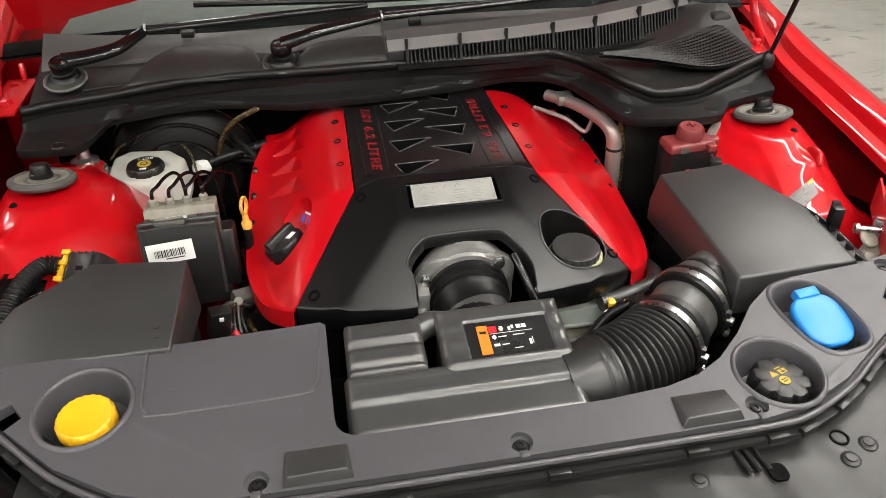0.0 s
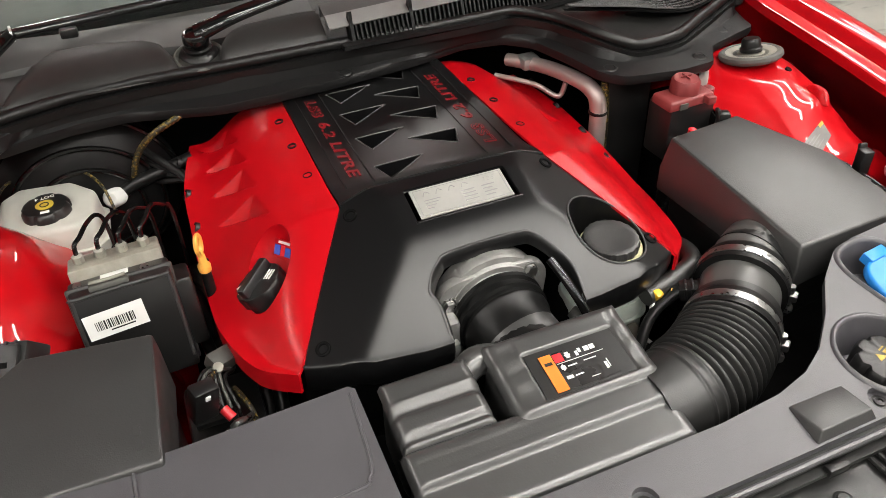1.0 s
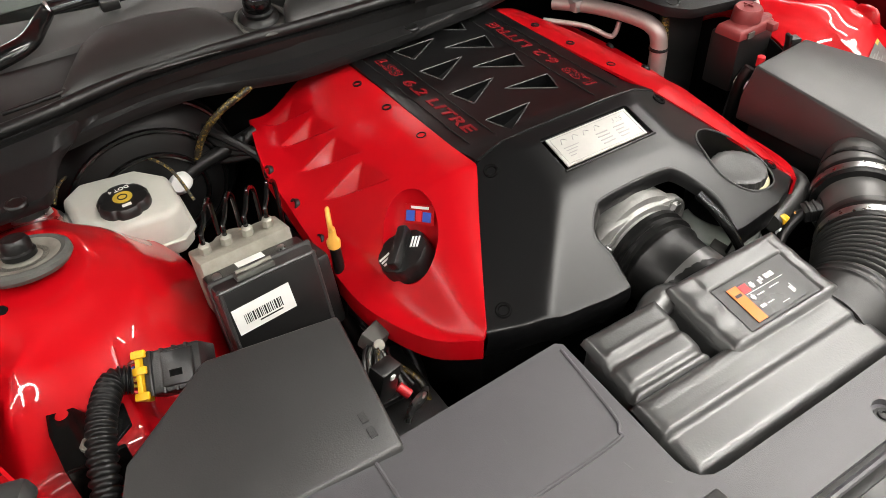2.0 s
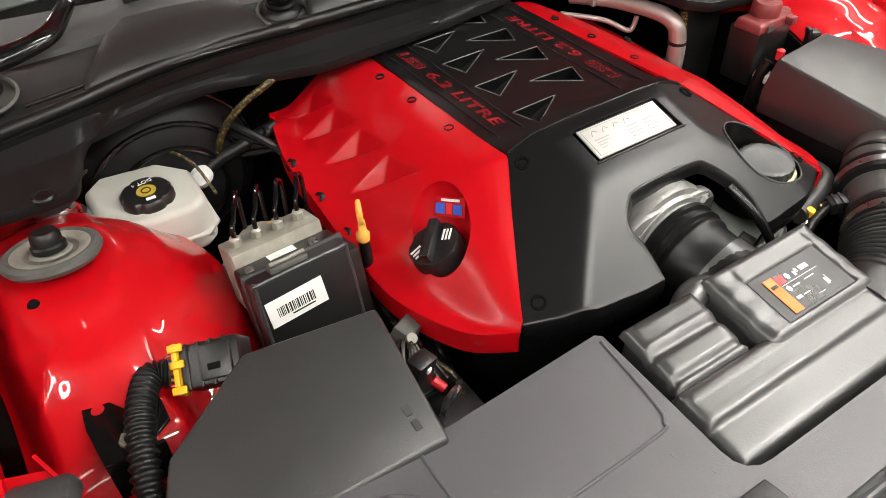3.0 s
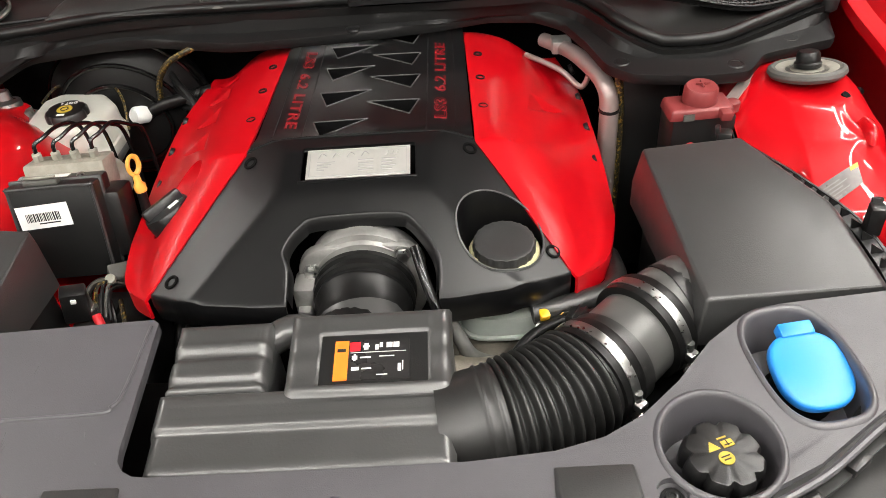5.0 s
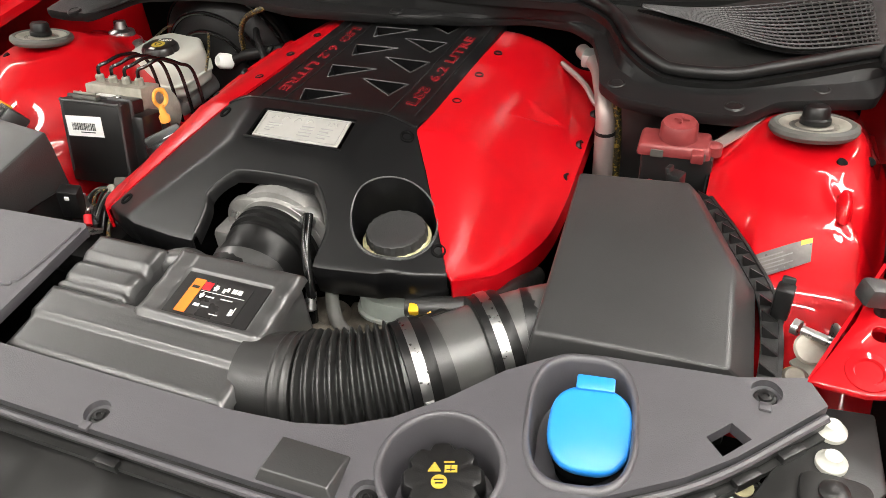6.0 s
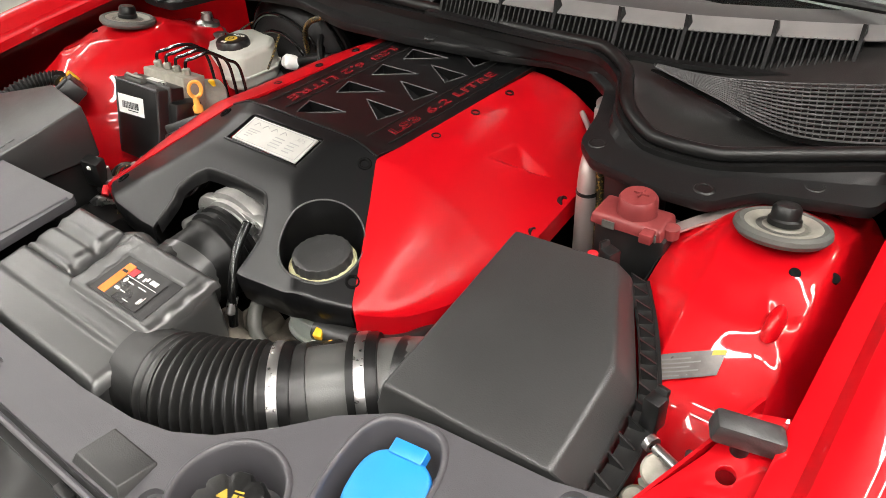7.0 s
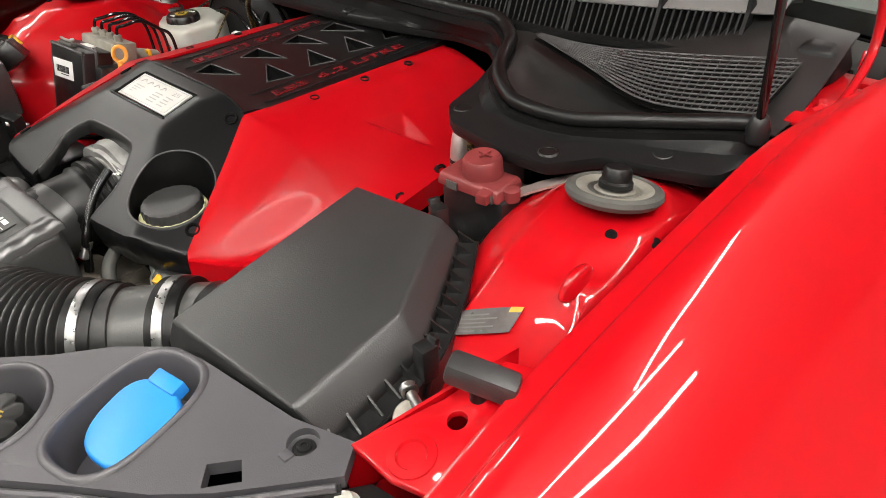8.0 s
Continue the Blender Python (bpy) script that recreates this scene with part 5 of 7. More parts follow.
SCREWS = ((0.014, 1.563), (0.279, 1.566), (-0.257, 1.562), (0.556, 1.752), (-0.556, 1.75))
for x, y in SCREWS:
    cuts.append(lathe([(0.0125, -0.007), (0.0125, 0.03)], (x, y, 0), n=24))
panel_top = part("panel_sheet", on_panel(carved(slab, cuts, 0.0022)), M_PANEL, panel, smooth=30)
for x, y in SCREWS:
    part("push_fastener", screw((x, y, panel_z(y) - 0.007), 0.0095), M_PLASTIC, panel)
    part("fastener_slot", block(x - 0.005, x + 0.005, y - 0.02, y - 0.011, panel_z(y) - 0.004, panel_z(y) + 0.0008, 0.0015), M_PANEL, panel)


def well(outline, depth, flare=0.0):
    """A dished well below an opening, with a rolled rim."""
    cx = sum(p[0] for p in outline) / len(outline)
    cy = sum(p[1] for p in outline) / len(outline)

    def ring(k, z):
        return [(cx + (x - cx) * k, cy + (y - cy) * k, z) for x, y in outline]
    return on_panel(loft([ring(1.13, -0.0005), ring(1.11, 0.0016), ring(1.06, 0.0032), ring(1.015, 0.0024), ring(0.985, -0.002), ring(0.96 - flare * 0.2, -depth * 0.5), ring(0.90 - flare, -depth), ring(0.5, -depth - 0.001)], around=True))


part("well", well(oval(*WELL_Y, 0.0485, 0.0515, 48), 0.042), M_PANEL, panel, smooth=60)
part("well", well(oval(*WELL_R, 0.047, 0.0475, 48), 0.05), M_PANEL, panel, smooth=60)
part("well", well(oval(0.420, 1.682, 0.041, 0.060, 48, 2.9, 10), 0.045), M_PANEL, panel, smooth=60)
# old scratches in the plastic
rnd = random.Random(7)
for k in range(16):
    x, y = (rnd.gauss(-0.285, 0.008), rnd.uniform(1.575, 1.64)) if k < 10 else (rnd.uniform(-0.36, -0.19), rnd.uniform(1.60, 1.74))
    n = rnd.uniform(0.006, 0.02) if k < 10 else rnd.uniform(0.002, 0.005)
    turn = rnd.gauss(1.5, 0.12) if k < 10 else rnd.uniform(0, 3)
    pts = [(x + n * j * math.cos(turn), y + n * j * math.sin(turn) - 0.0006 * (j == 0), panel_z(y + n * j * math.sin(turn)) - 0.00005) for j in (-1, 0, 1)]
    part("scratch", ribbon(pts, rnd.uniform(0.0003, 0.0009), 0.0002), M_SCRATCH, panel_top)
# pressed pads along the front
for x in (0.2215, -0.197):
    bm = bmesh.new()
    low = [bm.verts.new(p) for p in ((x - 0.035, 1.549, -0.001), (x + 0.037, 1.550, -0.001), (x + 0.033, 1.592, -0.001), (x - 0.032, 1.592, -0.001))]
    high = [bm.verts.new(p) for p in ((x - 0.029, 1.554, 0.011), (x + 0.031, 1.555, 0.011), (x + 0.031, 1.591, 0.0025), (x - 0.031, 1.591, 0.0025))]
    for i in range(4):
        j = (i + 1) % 4
        bm.faces.new((low[i], low[j], high[j], high[i]))
    bm.faces.new(high)
    bm.faces.new(low[::-1])
    bmesh.ops.recalc_face_normals(bm, faces=bm.faces)
    part("pad", on_panel(bevel(bm, 0.003, 3)), M_LID, panel, "smooth black pressed pad")
# inset lid with its fine raised edge
INSET = [(-0.384, 1.762), (-0.382, 1.690), (-0.376, 1.670), (-0.36, 1.662), (-0.214, 1.665), (-0.196, 1.672), (-0.189, 1.690), (-0.184, 1.764)]
part("inset_edge", on_panel(sweep([(x, y, 0.0005) for x, y in curve(INSET, 8)], 0.0017, 8)), M_PANEL, panel)
# clipped lip along the front edge
LIP = [(x, y) for x, y in PANEL_LEFT_FRONT] + [(x, y) for x, y in PANEL_RIGHT[:10]]
lip_line = [(p[0], p[1] - 0.004, panel_z(p[1]) - 0.014) for p in curve(LIP, 8)]
part("front_lip", ribbon(lip_line, 0.010, 0.006), M_CARRIER, panel)
part("front_lip", ribbon([(x, y - 0.006, z - 0.008) for x, y, z in lip_line], 0.014, 0.005), M_CARRIER, panel)
part("seal_bead", sweep([(x, y - 0.004, z + 0.009) for x, y, z in lip_line], 0.0035, 8), M_PANEL, panel)
for k in range(4, len(lip_line) - 4, 7):
    p, q = Vector(lip_line[k]), Vector(lip_line[k + 1])
    d = q - p
    part("lip_clip", block(-0.012, 0.012, -0.005, 0.004, -0.004, 0.006, 0.0015, m=Matrix.Translation(p + V(0, -0.011, -0.004)) @ Matrix.Rotation(math.atan2(d.y, d.x), 4, "Z")), M_PLASTIC, panel)

# caps in the wells
yc = thing("yellow_filler_cap", (-0.440, 1.675, 0.81), "bright yellow ribbed filler cap in a well", "filler cap")
part("cap_body", lathe([(0.029, 0.0), (0.0312, 0.003), (0.031, 0.017), (0.0295, 0.0205), (0.0275, 0.0218), (0.026, 0.0212), (0.004, 0.0216)], (-0.439, 1.675, 0.822), (0.0, -0.10, 1), 132, wave=lambda a: 1 + 0.011 * math.copysign(1, math.cos(22 * a))), M_YELLOW, yc)
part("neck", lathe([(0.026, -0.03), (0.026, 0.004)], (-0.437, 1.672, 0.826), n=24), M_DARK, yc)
part("tether", sweep([(-0.43, 1.642, 0.83), (-0.428, 1.632, 0.822)], 0.003, 6), M_YELLOW, yc)

rc = thing("pressure_filler_cap", (0.333, 1.602, 0.80), "black lobed pressure cap with yellow warning print", "radiator cap")
rcm = (0.3285, 1.6025, 0.812)
part("cap_body", lathe([(0.030, -0.012), (0.0335, -0.008), (0.034, 0.003), (0.033, 0.013), (0.0305, 0.0168), (0.028, 0.0175), (0.004, 0.0175)], rcm, (0.05, -0.05, 1), 96, wave=lambda a: 1 - 0.15 * max(0, math.cos(8 * a)) ** 2), M_PLASTIC, rc)
part("neck", lathe([(0.026, -0.03), (0.026, 0.0)], rcm, n=24), M_DARK, rc)
cm = plane_pose((0.3285, 1.6035, 0.8298), (1, 0.35, 0), (-0.35, 1, 0)) @ Matrix.Scale(0.78, 4)
part("warning_sign", join(*[bar_on(cm, -0.015 + 0.0011 * k, -0.002 - 0.0011 * k, 0.0022 + 0.0018 * k, 0.004 + 0.0018 * k, 0.0006) for k in range(6)]), M_YELLOW_INK, rc, "yellow printed warning triangle")
part("book_sign", bar_on(cm, 0.002, 0.015, 0.001, 0.0095, 0.0006), M_YELLOW_INK, rc)
part("round_sign", lathe([(0.0064, 0.0), (0.0064, 0.0008)], cm @ V(-0.003, -0.010, 0.0), cm.to_3x3() @ V(0, 0, 1), 24), M_YELLOW_INK, rc)
part("print_bar", bar_on(cm, 0.001, 0.012, 0.0125, 0.0145, 0.0006), M_YELLOW_INK, rc)
part("sign_stroke", join(bar_on(cm, -0.008, 0.002, -0.0085, -0.0072, 0.0012), bar_on(cm, -0.007, 0.001, -0.0125, -0.0112, 0.0012), bar_on(cm, 0.004, 0.013, 0.0035, 0.0044, 0.0012), bar_on(cm, 0.008, 0.009, 0.002, 0.0088, 0.0012)), M_INK, rc)

bc = thing("washer_filler_cap", (0.424, 1.668, 0.81), "bright blue washer bottle flip cap in a well", "washer cap")
bm = prism(oval(0, 0, 0.0345, 0.0375, 44, 2.7), 0.0, 0.012, 0.004, 3)
for v in bm.verts:
    v.co.x *= 1 + 2.2 * min(0.0, v.co.y + 0.01)
bm.transform(pose(0.4275, 1.683, 0.8245, 17, 0, 8))
part("flip_cap", bm, M_BLUE, bc)
part("hinge", block(-0.016, 0.016, -0.006, 0.008, -0.004, 0.009, 0.002, m=pose(0.4235, 1.7175, 0.841, 14, 0, 8)), M_BLUE, bc)
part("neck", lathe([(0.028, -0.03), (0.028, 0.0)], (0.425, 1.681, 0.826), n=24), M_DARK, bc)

# ---- fuse box and the near left corner ----
fuse = thing("fuse_box", (-0.46, 1.84, 0.75), "black plastic fuse box with a plain lid", "fuse box")
FB = ((-0.344, 1.892), (-0.467, 1.913), (-0.556, 1.857), (-0.600, 1.765), (-0.356, 1.751))
bm = bmesh.new()
zf = [0.8822 + 0.2 * (y - 1.89) + 0.06 * (x + 0.344) for x, y in FB]
cx, cy = -0.46, 1.84
high = [bm.verts.new((cx + (x - cx) * 0.985, cy + (y - cy) * 0.975, z)) for (x, y), z in zip(FB, zf)]
mid = [bm.verts.new((x, y, z - 0.020)) for (x, y), z in zip(FB, zf)]
low = [bm.verts.new((x + 0.002, y, 0.80)) for x, y in FB]
for a, b in ((mid, high), (low, mid)):
    for i in range(5):
        j = (i + 1) % 5
        bm.faces.new((a[i], a[j], b[j], b[i]))
bm.faces.new(high)
bm.faces.new(low[::-1])
bmesh.ops.recalc_face_normals(bm, faces=bm.faces)
fl = part("fuse_lid", bevel(bm, 0.004, 3, 8), M_LID, fuse, smooth=25)
part("fuse_base", prism([(-0.35, 1.885), (-0.46, 1.905), (-0.548, 1.85), (-0.588, 1.775), (-0.36, 1.785)], 0.66, 0.81, 0.004), M_PLASTIC, fuse)
fm = plane_pose((-0.47, 1.84, 0.8648), (1, 0, 0.06), (0, 1, 0.2))
part("moulded_mark", join(bar_on(fm, 0.092, 0.098, -0.055, -0.045), bar_on(fm, 0.092, 0.098, -0.07, -0.06)), M_LID, fl)
part("latch", block(-0.362, -0.342, 1.742, 1.762, 0.815, 0.84, 0.004), M_PLASTIC, fuse)
part("latch_tab", block(-0.352, -0.338, 1.748, 1.758, 0.80, 0.83, 0.003), M_PLASTIC, fuse)

# wiring plug with yellow lock and ribbed conduit
wp = thing("wiring_plug", (-0.50, 1.965, 0.80), "black multi-pin plug with a yellow lock and ribbed conduit", "connector")
wm = plane_pose((-0.497, 1.940, 0.857), (0.054, -0.029, 0.014), (0.018, 0.028, 0.025))
body = part("plug_body", block(-0.020, 0.036, -0.020, 0.020, -0.030, 0.004, 0.003, m=wm), M_PLASTIC, wp)
part("plug_step", block(0.000, 0.030, -0.016, 0.016, 0.003, 0.009, 0.002, m=wm), M_PLASTIC, body)
for k in range(4):
    part("plug_rib", block(-0.014 + 0.012 * k, -0.011 + 0.012 * k, -0.0205, 0.0205, -0.022, 0.0055, 0.0006, m=wm), M_PLASTIC, body)
# Flat dark patch drawn for the shade in the slot.
part("plug_slot", block(0.008, 0.020, -0.008, -0.002, 0.0085, 0.0094, 0, m=wm), M_DARK, body)
yl = part("yellow_lock", block(-0.0255, -0.020, -0.023, 0.023, -0.012, 0.007, 0.001, m=wm), M_YELLOW, wp, "yellow plastic lock")
for y0 in (-0.023, 0.000, 0.015):
    part("lock_tooth", block(-0.0275, -0.014, y0, y0 + 0.007, 0.0055, 0.0095, 0.001, m=wm), M_YELLOW, yl)
cond = curve([(-0.526, 1.952, 0.852), (-0.541, 1.953, 0.856), (-0.555, 1.930, 0.857), (-0.566, 1.900, 0.852), (-0.576, 1.86, 0.838), (-0.586, 1.82, 0.816), (-0.592, 1.78, 0.785)], 60)
part("conduit", sweep(cond, lambda k: 0.0118 + 0.0015 * math.copysign(abs(math.sin(k * 190)) ** 0.6, math.sin(k * 190)), 16), M_RUBBER, wp, "black ribbed conduit", smooth=60)
for k, c in enumerate((M_LABEL_RED, M_YELLOW_INK, M_ORANGE, M_GREYRUB, M_LABEL_BLUE, M_PINK)):
    part("wire", sweep(curve([wm @ V(-0.022, -0.014 + 0.0055 * k, 0.002), wm @ V(-0.031, -0.012 + 0.005 * k, 0.004), Vector((-0.536, 1.9545, 0.853)) + V(0.001 * k, -0.0006 * k, 0.0015 * k)], 5), 0.0017, 6), c, wp)
bk = thing("harness_bracket", (-0.575, 1.93, 0.76), "black metal harness bracket bolted to the wing", "bracket")
part("bracket_plate", carved(prism([(-0.588, 1.975), (-0.602, 1.967), (-0.604, 1.94), (-0.60, 1.895), (-0.57, 1.892), (-0.54, 1.913), (-0.54, 1.94), (-0.57, 1.946)], 0.838, 0.842, 0.001), [lathe([(0.006, 0), (0.006, 0.05)], (-0.590, 1.957, 0.83), n=16)]), M_GLOSS, bk)
part("bracket_leg", block(-0.60, -0.55, 1.893, 1.898, 0.74, 0.840, 0.002), M_GLOSS, bk)
part("bracket_bolt", lathe([(0.009, 0), (0.009, 0.005), (0.004, 0.006)], (-0.575, 1.908, 0.842), n=6), M_ZINC, bk)

# ABS unit with pipes
ab = thing("brake_modulator", (-0.385, 2.0, 0.74), "black brake modulator with alloy block and pipes", "brake modulator")
am = pose(-0.374, 2.003, 0.828, -14, 0, 3)
part("control_box", block(-0.054, 0.056, -0.018, 0.031, -0.085, 0.040, 0.004, m=am), M_PLASTIC, ab)
part("box_lip", block(-0.056, 0.059, 0.0, 0.006, -0.086, 0.0435, 0.004, m=am), M_LID, ab)
part("box_frame", sweep([am @ V(x, -0.0165, z) for x, z in curve([(-0.050, -0.07), (-0.050, 0.030), (-0.044, 0.037), (0.045, 0.037), (0.052, 0.030), (0.052, -0.07)], 5)], 0.0026, 8), M_LID, ab)
part("clip_bar", block(-0.030, 0.012, -0.016, -0.004, 0.040, 0.047, 0.002, m=am), M_GREYRUB, ab)
part("clip_wire", sweep([am @ V(x, y, 0.050) for x, y in ((-0.028, -0.012), (-0.010, -0.014), (0.010, -0.012))], 0.002, 8), M_ZINC, ab)
part("box_end", block(0.04, 0.075, 0.0, 0.05, -0.07, 0.02, 0.006, m=am), M_PLASTIC, ab)
lm = am @ plane_pose((-0.014, -0.0185, 0.002), (1, 0, 0.05), (0, 0.0, 1))
lab = part("barcode_label", block(-0.032, 0.032, -0.015, 0.015, -0.0006, 0.0003, 0, m=lm), M_WHITE, ab, "white barcode label")
rnd = random.Random(4)
x = -0.022
while x < 0.020:
    w = rnd.choice((0.0007, 0.0012, 0.0018))
    part("code_bar", bar_on(lm, x, x + w, -0.006, 0.005, 0.0005, 0.0002), M_INK, lab)
    x += w + rnd.choice((0.0008, 0.0012))
part("text_bar", bar_on(lm, -0.008, 0.018, -0.0095, -0.008, 0.0005, 0.0002), M_INK, lab)
vb = part("valve_block", block(-0.05, 0.052, 0.032, 0.075, -0.02, 0.052, 0.003, m=am), M_WEATHERED, ab, "weathered pale alloy valve block")
part("motor", lathe([(0.034, 0), (0.036, 0.01), (0.036, 0.06), (0.03, 0.066), (0.005, 0.066)], am @ V(0.0, 0.072, 0.0), am.to_3x3() @ V(0.2, 1, -0.1), 28), M_ZINC, ab, "grey metal pump motor")
for k in range(4):
    x0 = -0.036 + 0.024 * k
    foot = am @ V(x0, 0.053, 0.05)
    part("pipe_nut", lathe([(0.0065, 0), (0.0065, 0.012), (0.004, 0.014)], foot, (0, 0, 1), 6), M_ZINC, vb)
    top = foot + V(0.008, 0.014, 0.027)
    part("brake_pipe", sweep(curve([foot + V(0, 0, 0.01), foot + V(0.001, 0.003, 0.024), top, foot + V(0.018, 0.036, 0.030), foot + V(0.028, 0.060, 0.022 - 0.003 * k), foot + V(0.032 + 0.002 * k, 0.075, -0.008), foot + V(0.032 + 0.002 * k, 0.078, -0.10)], 7), 0.0027, 8), M_GLOSS, ab, "black brake pipe")
part("block_label", block(-0.018, 0.012, 0.014, 0.026, 0.0402, 0.0408, 0, m=am), M_WHITE, vb)
for x0 in (-0.042, 0.03):
    part("box_screw", lathe([(0.005, 0), (0.005, 0.003), (0.002, 0.004)], am @ V(x0, 0.012, 0.040), (0, -0.2, 1), 10), M_STEEL, ab)

# brake fluid reservoir, master cylinder and booster
rv = thing("brake_fluid_reservoir", (-0.46, 2.265, 0.75), "translucent white brake fluid reservoir with black cap", "fluid reservoir")
body = prism([(-0.524, 2.225), (-0.51, 2.203), (-0.412, 2.198), (-0.394, 2.215), (-0.392, 2.285), (-0.425, 2.325), (-0.50, 2.335), (-0.526, 2.31)], 0.768, 0.832, 0.009, 3, 0.07)
rb = part("reservoir_body", body, M_RESERVOIR, rv)
part("seam", prism([(-0.527, 2.223), (-0.512, 2.2), (-0.41, 2.195), (-0.391, 2.213), (-0.389, 2.287), (-0.424, 2.328), (-0.501, 2.338), (-0.529, 2.312)], 0.789, 0.793, 0.001), M_RESERVOIR, rb)
part("foot", block(-0.49, -0.42, 2.225, 2.28, 0.735, 0.78, 0.008), M_RESERVOIR, rv)
bcap = part("reservoir_cap", lathe([(0.031, 0), (0.0315, 0.004), (0.031, 0.014), (0.028, 0.018), (0.020, 0.019), (0.003, 0.018)], (-0.458, 2.248, 0.826), n=84, wave=lambda a: 1 - 0.08 * max(0, math.cos(6 * a)) ** 4), M_PLASTIC, rv, "black lobed cap")
part("cap_print", lathe([(0.0115, 0), (0.0115, 0.0008)], (-0.458, 2.246, 0.8448), n=24), M_YELLOW_INK, bcap)
part("cap_ring", lathe([(0.006, 0), (0.006, 0.0006), (0.0045, 0.0006), (0.0045, 0)], (-0.458, 2.246, 0.8455), n=20), M_INK, bcap)
part("cap_word", lettering("DOT 4", 0.0085, plane_pose((-0.458, 2.265, 0.8449), (-1, -0.1, 0), (0.1, -1, 0)), 0.0004), M_WHITE, bcap)
part("print_bar", block(-0.463, -0.452, 2.226, 2.231, 0.8444, 0.8454, 0), M_WHITE, bcap)
mc = thing("master_cylinder", (-0.44, 2.25, 0.70), "cast alloy brake master cylinder below the reservoir", "master cylinder")
part("cylinder_body", sweep([(-0.445, 2.16, 0.735), (-0.44, 2.36, 0.745)], 0.024, 18), M_ALU, mc)
part("line_union", sweep([(-0.405, 2.18, 0.745), (-0.38, 2.16, 0.76)], 0.009, 10), M_ALU, mc)
bo = thing("brake_booster", (-0.43, 2.40, 0.65), "round black brake booster behind the reservoir", "brake booster")
part("booster_shell", lathe([(0.02, -0.06), (0.06, -0.055), (0.10, -0.042), (0.125, -0.02), (0.132, -0.005), (0.135, 0.0), (0.135, 0.01), (0.12, 0.04), (0.05, 0.05)], (-0.415, 2.38, 0.775), (0, 1, 0.12), 48), M_COWL, bo, smooth=25)
part("booster_ring", join(*[sweep([Vector((-0.415, 2.38, 0.775)) + V(0, 1, 0.12).normalized() * h + r * (math.cos(a) * V(1, 0, 0) + math.sin(a) * V(0, -0.12, 1).normalized()) for a in np.linspace(0, 2 * math.pi, 49)], 0.004, 8) for r, h in ((0.074, -0.052), (0.104, -0.041), (0.131, -0.008))]), M_GLOSS, bo, "glossy black pressed ring")
part("check_valve", lathe([(0.014, 0), (0.014, 0.02), (0.009, 0.026), (0.003, 0.026)], (-0.375, 2.32, 0.79), (-0.4, -0.9, 0.4), 20), M_WHITE, bo, "white plastic valve")
part("vacuum_hose", sweep(curve([(-0.372, 2.322, 0.79), (-0.35, 2.325, 0.80), (-0.31, 2.325, 0.81), (-0.26, 2.33, 0.82)], 6), 0.010, 12), M_RUBBER, bo)
part("pipe_tab", block(-0.485, -0.468, 2.345, 2.355, 0.895, 0.903, 0.001), M_WHITE, bo)
part("gold_line", sweep(curve([(-0.53, 2.315, 0.822), (-0.505, 2.342, 0.838), (-0.43, 2.335, 0.842), (-0.392, 2.297, 0.834), (-0.378, 2.255, 0.80)], 8), 0.0021, 8), M_LOOM, bo, "gold-flecked taped line")
loom = thing("wiring_loom", (-0.33, 2.25, 0.8), "gold-flecked mesh-taped wiring loom", "wiring loom")
part("loom_tube", sweep(curve([(-0.362, 2.345, 0.735), (-0.358, 2.34, 0.77), (-0.346, 2.328, 0.812), (-0.332, 2.315, 0.850), (-0.306, 2.302, 0.882), (-0.268, 2.298, 0.902), (-0.235, 2.32, 0.906)], 12), lambda k: 0.0046 + 0.0006 * math.sin(k * 190), 12), M_LOOM, loom, smooth=60)
can = thing("chrome_canister", (-0.554, 2.277, 0.80), "stepped bright metal canister beside the wing", "canister")
part("can_body", lathe([(0.042, -0.03), (0.042, 0.0), (0.034, 0.004), (0.032, 0.012), (0.024, 0.016), (0.022, 0.028), (0.012, 0.032), (0.010, 0.045), (0.002, 0.046)], (-0.556, 2.266, 0.824), (0, 0.12, 1), 36), M_STEEL, can)

# dipstick
dip = thing("oil_dipstick", (-0.283, 2.035, 0.72), "amber loop-handled oil dipstick", "dipstick")
dm = plane_pose((-0.283, 2.040, 0.866), (0.33, 0.94, 0), (0, 0, 1))
ring = [dm @ V(0.0095 * math.cos(a), 0.0125 * math.sin(a), 0) for a in (2 * math.pi * k / 28 for k in range(29))]
part("loop", sweep(ring, 0.0033, 10, squash=0.8), M_ORANGE, dip)
part("stem_cap", lathe([(0.0075, -0.018), (0.008, -0.010), (0.005, -0.006), (0.004, 0.008)], (-0.283, 2.037, 0.848), n=18), M_ORANGE, dip)
part("tube", sweep(curve([(-0.283, 2.036, 0.83), (-0.284, 2.03, 0.78), (-0.29, 2.03, 0.70), (-0.27, 2.04, 0.6)], 5), 0.0065, 10), M_RUBBER, dip)

# small gear between fuse box and engine
bt = thing("battery_terminal", (-0.30, 1.90, 0.70), "metal terminal bracket with plug and red lead", "terminal")
part("terminal_plate", block(-0.335, -0.29, 1.865, 1.91, 0.752, 0.760, 0.002), M_PLASTIC, bt)
part("terminal_stud", lathe([(0.006, 0), (0.006, 0.03), (0.002, 0.031)], (-0.315, 1.88, 0.765), n=12), M_STEEL, bt)
part("terminal_nut", lathe([(0.011, 0), (0.011, 0.008), (0.007, 0.009)], (-0.315, 1.88, 0.767), n=6), M_STEEL, bt)
part("plug_body", block(-0.014, 0.014, -0.01, 0.01, -0.012, 0.034, 0.003, m=pose(-0.322, 1.868, 0.782, 8, 10, 20)), M_PLASTIC, bt)
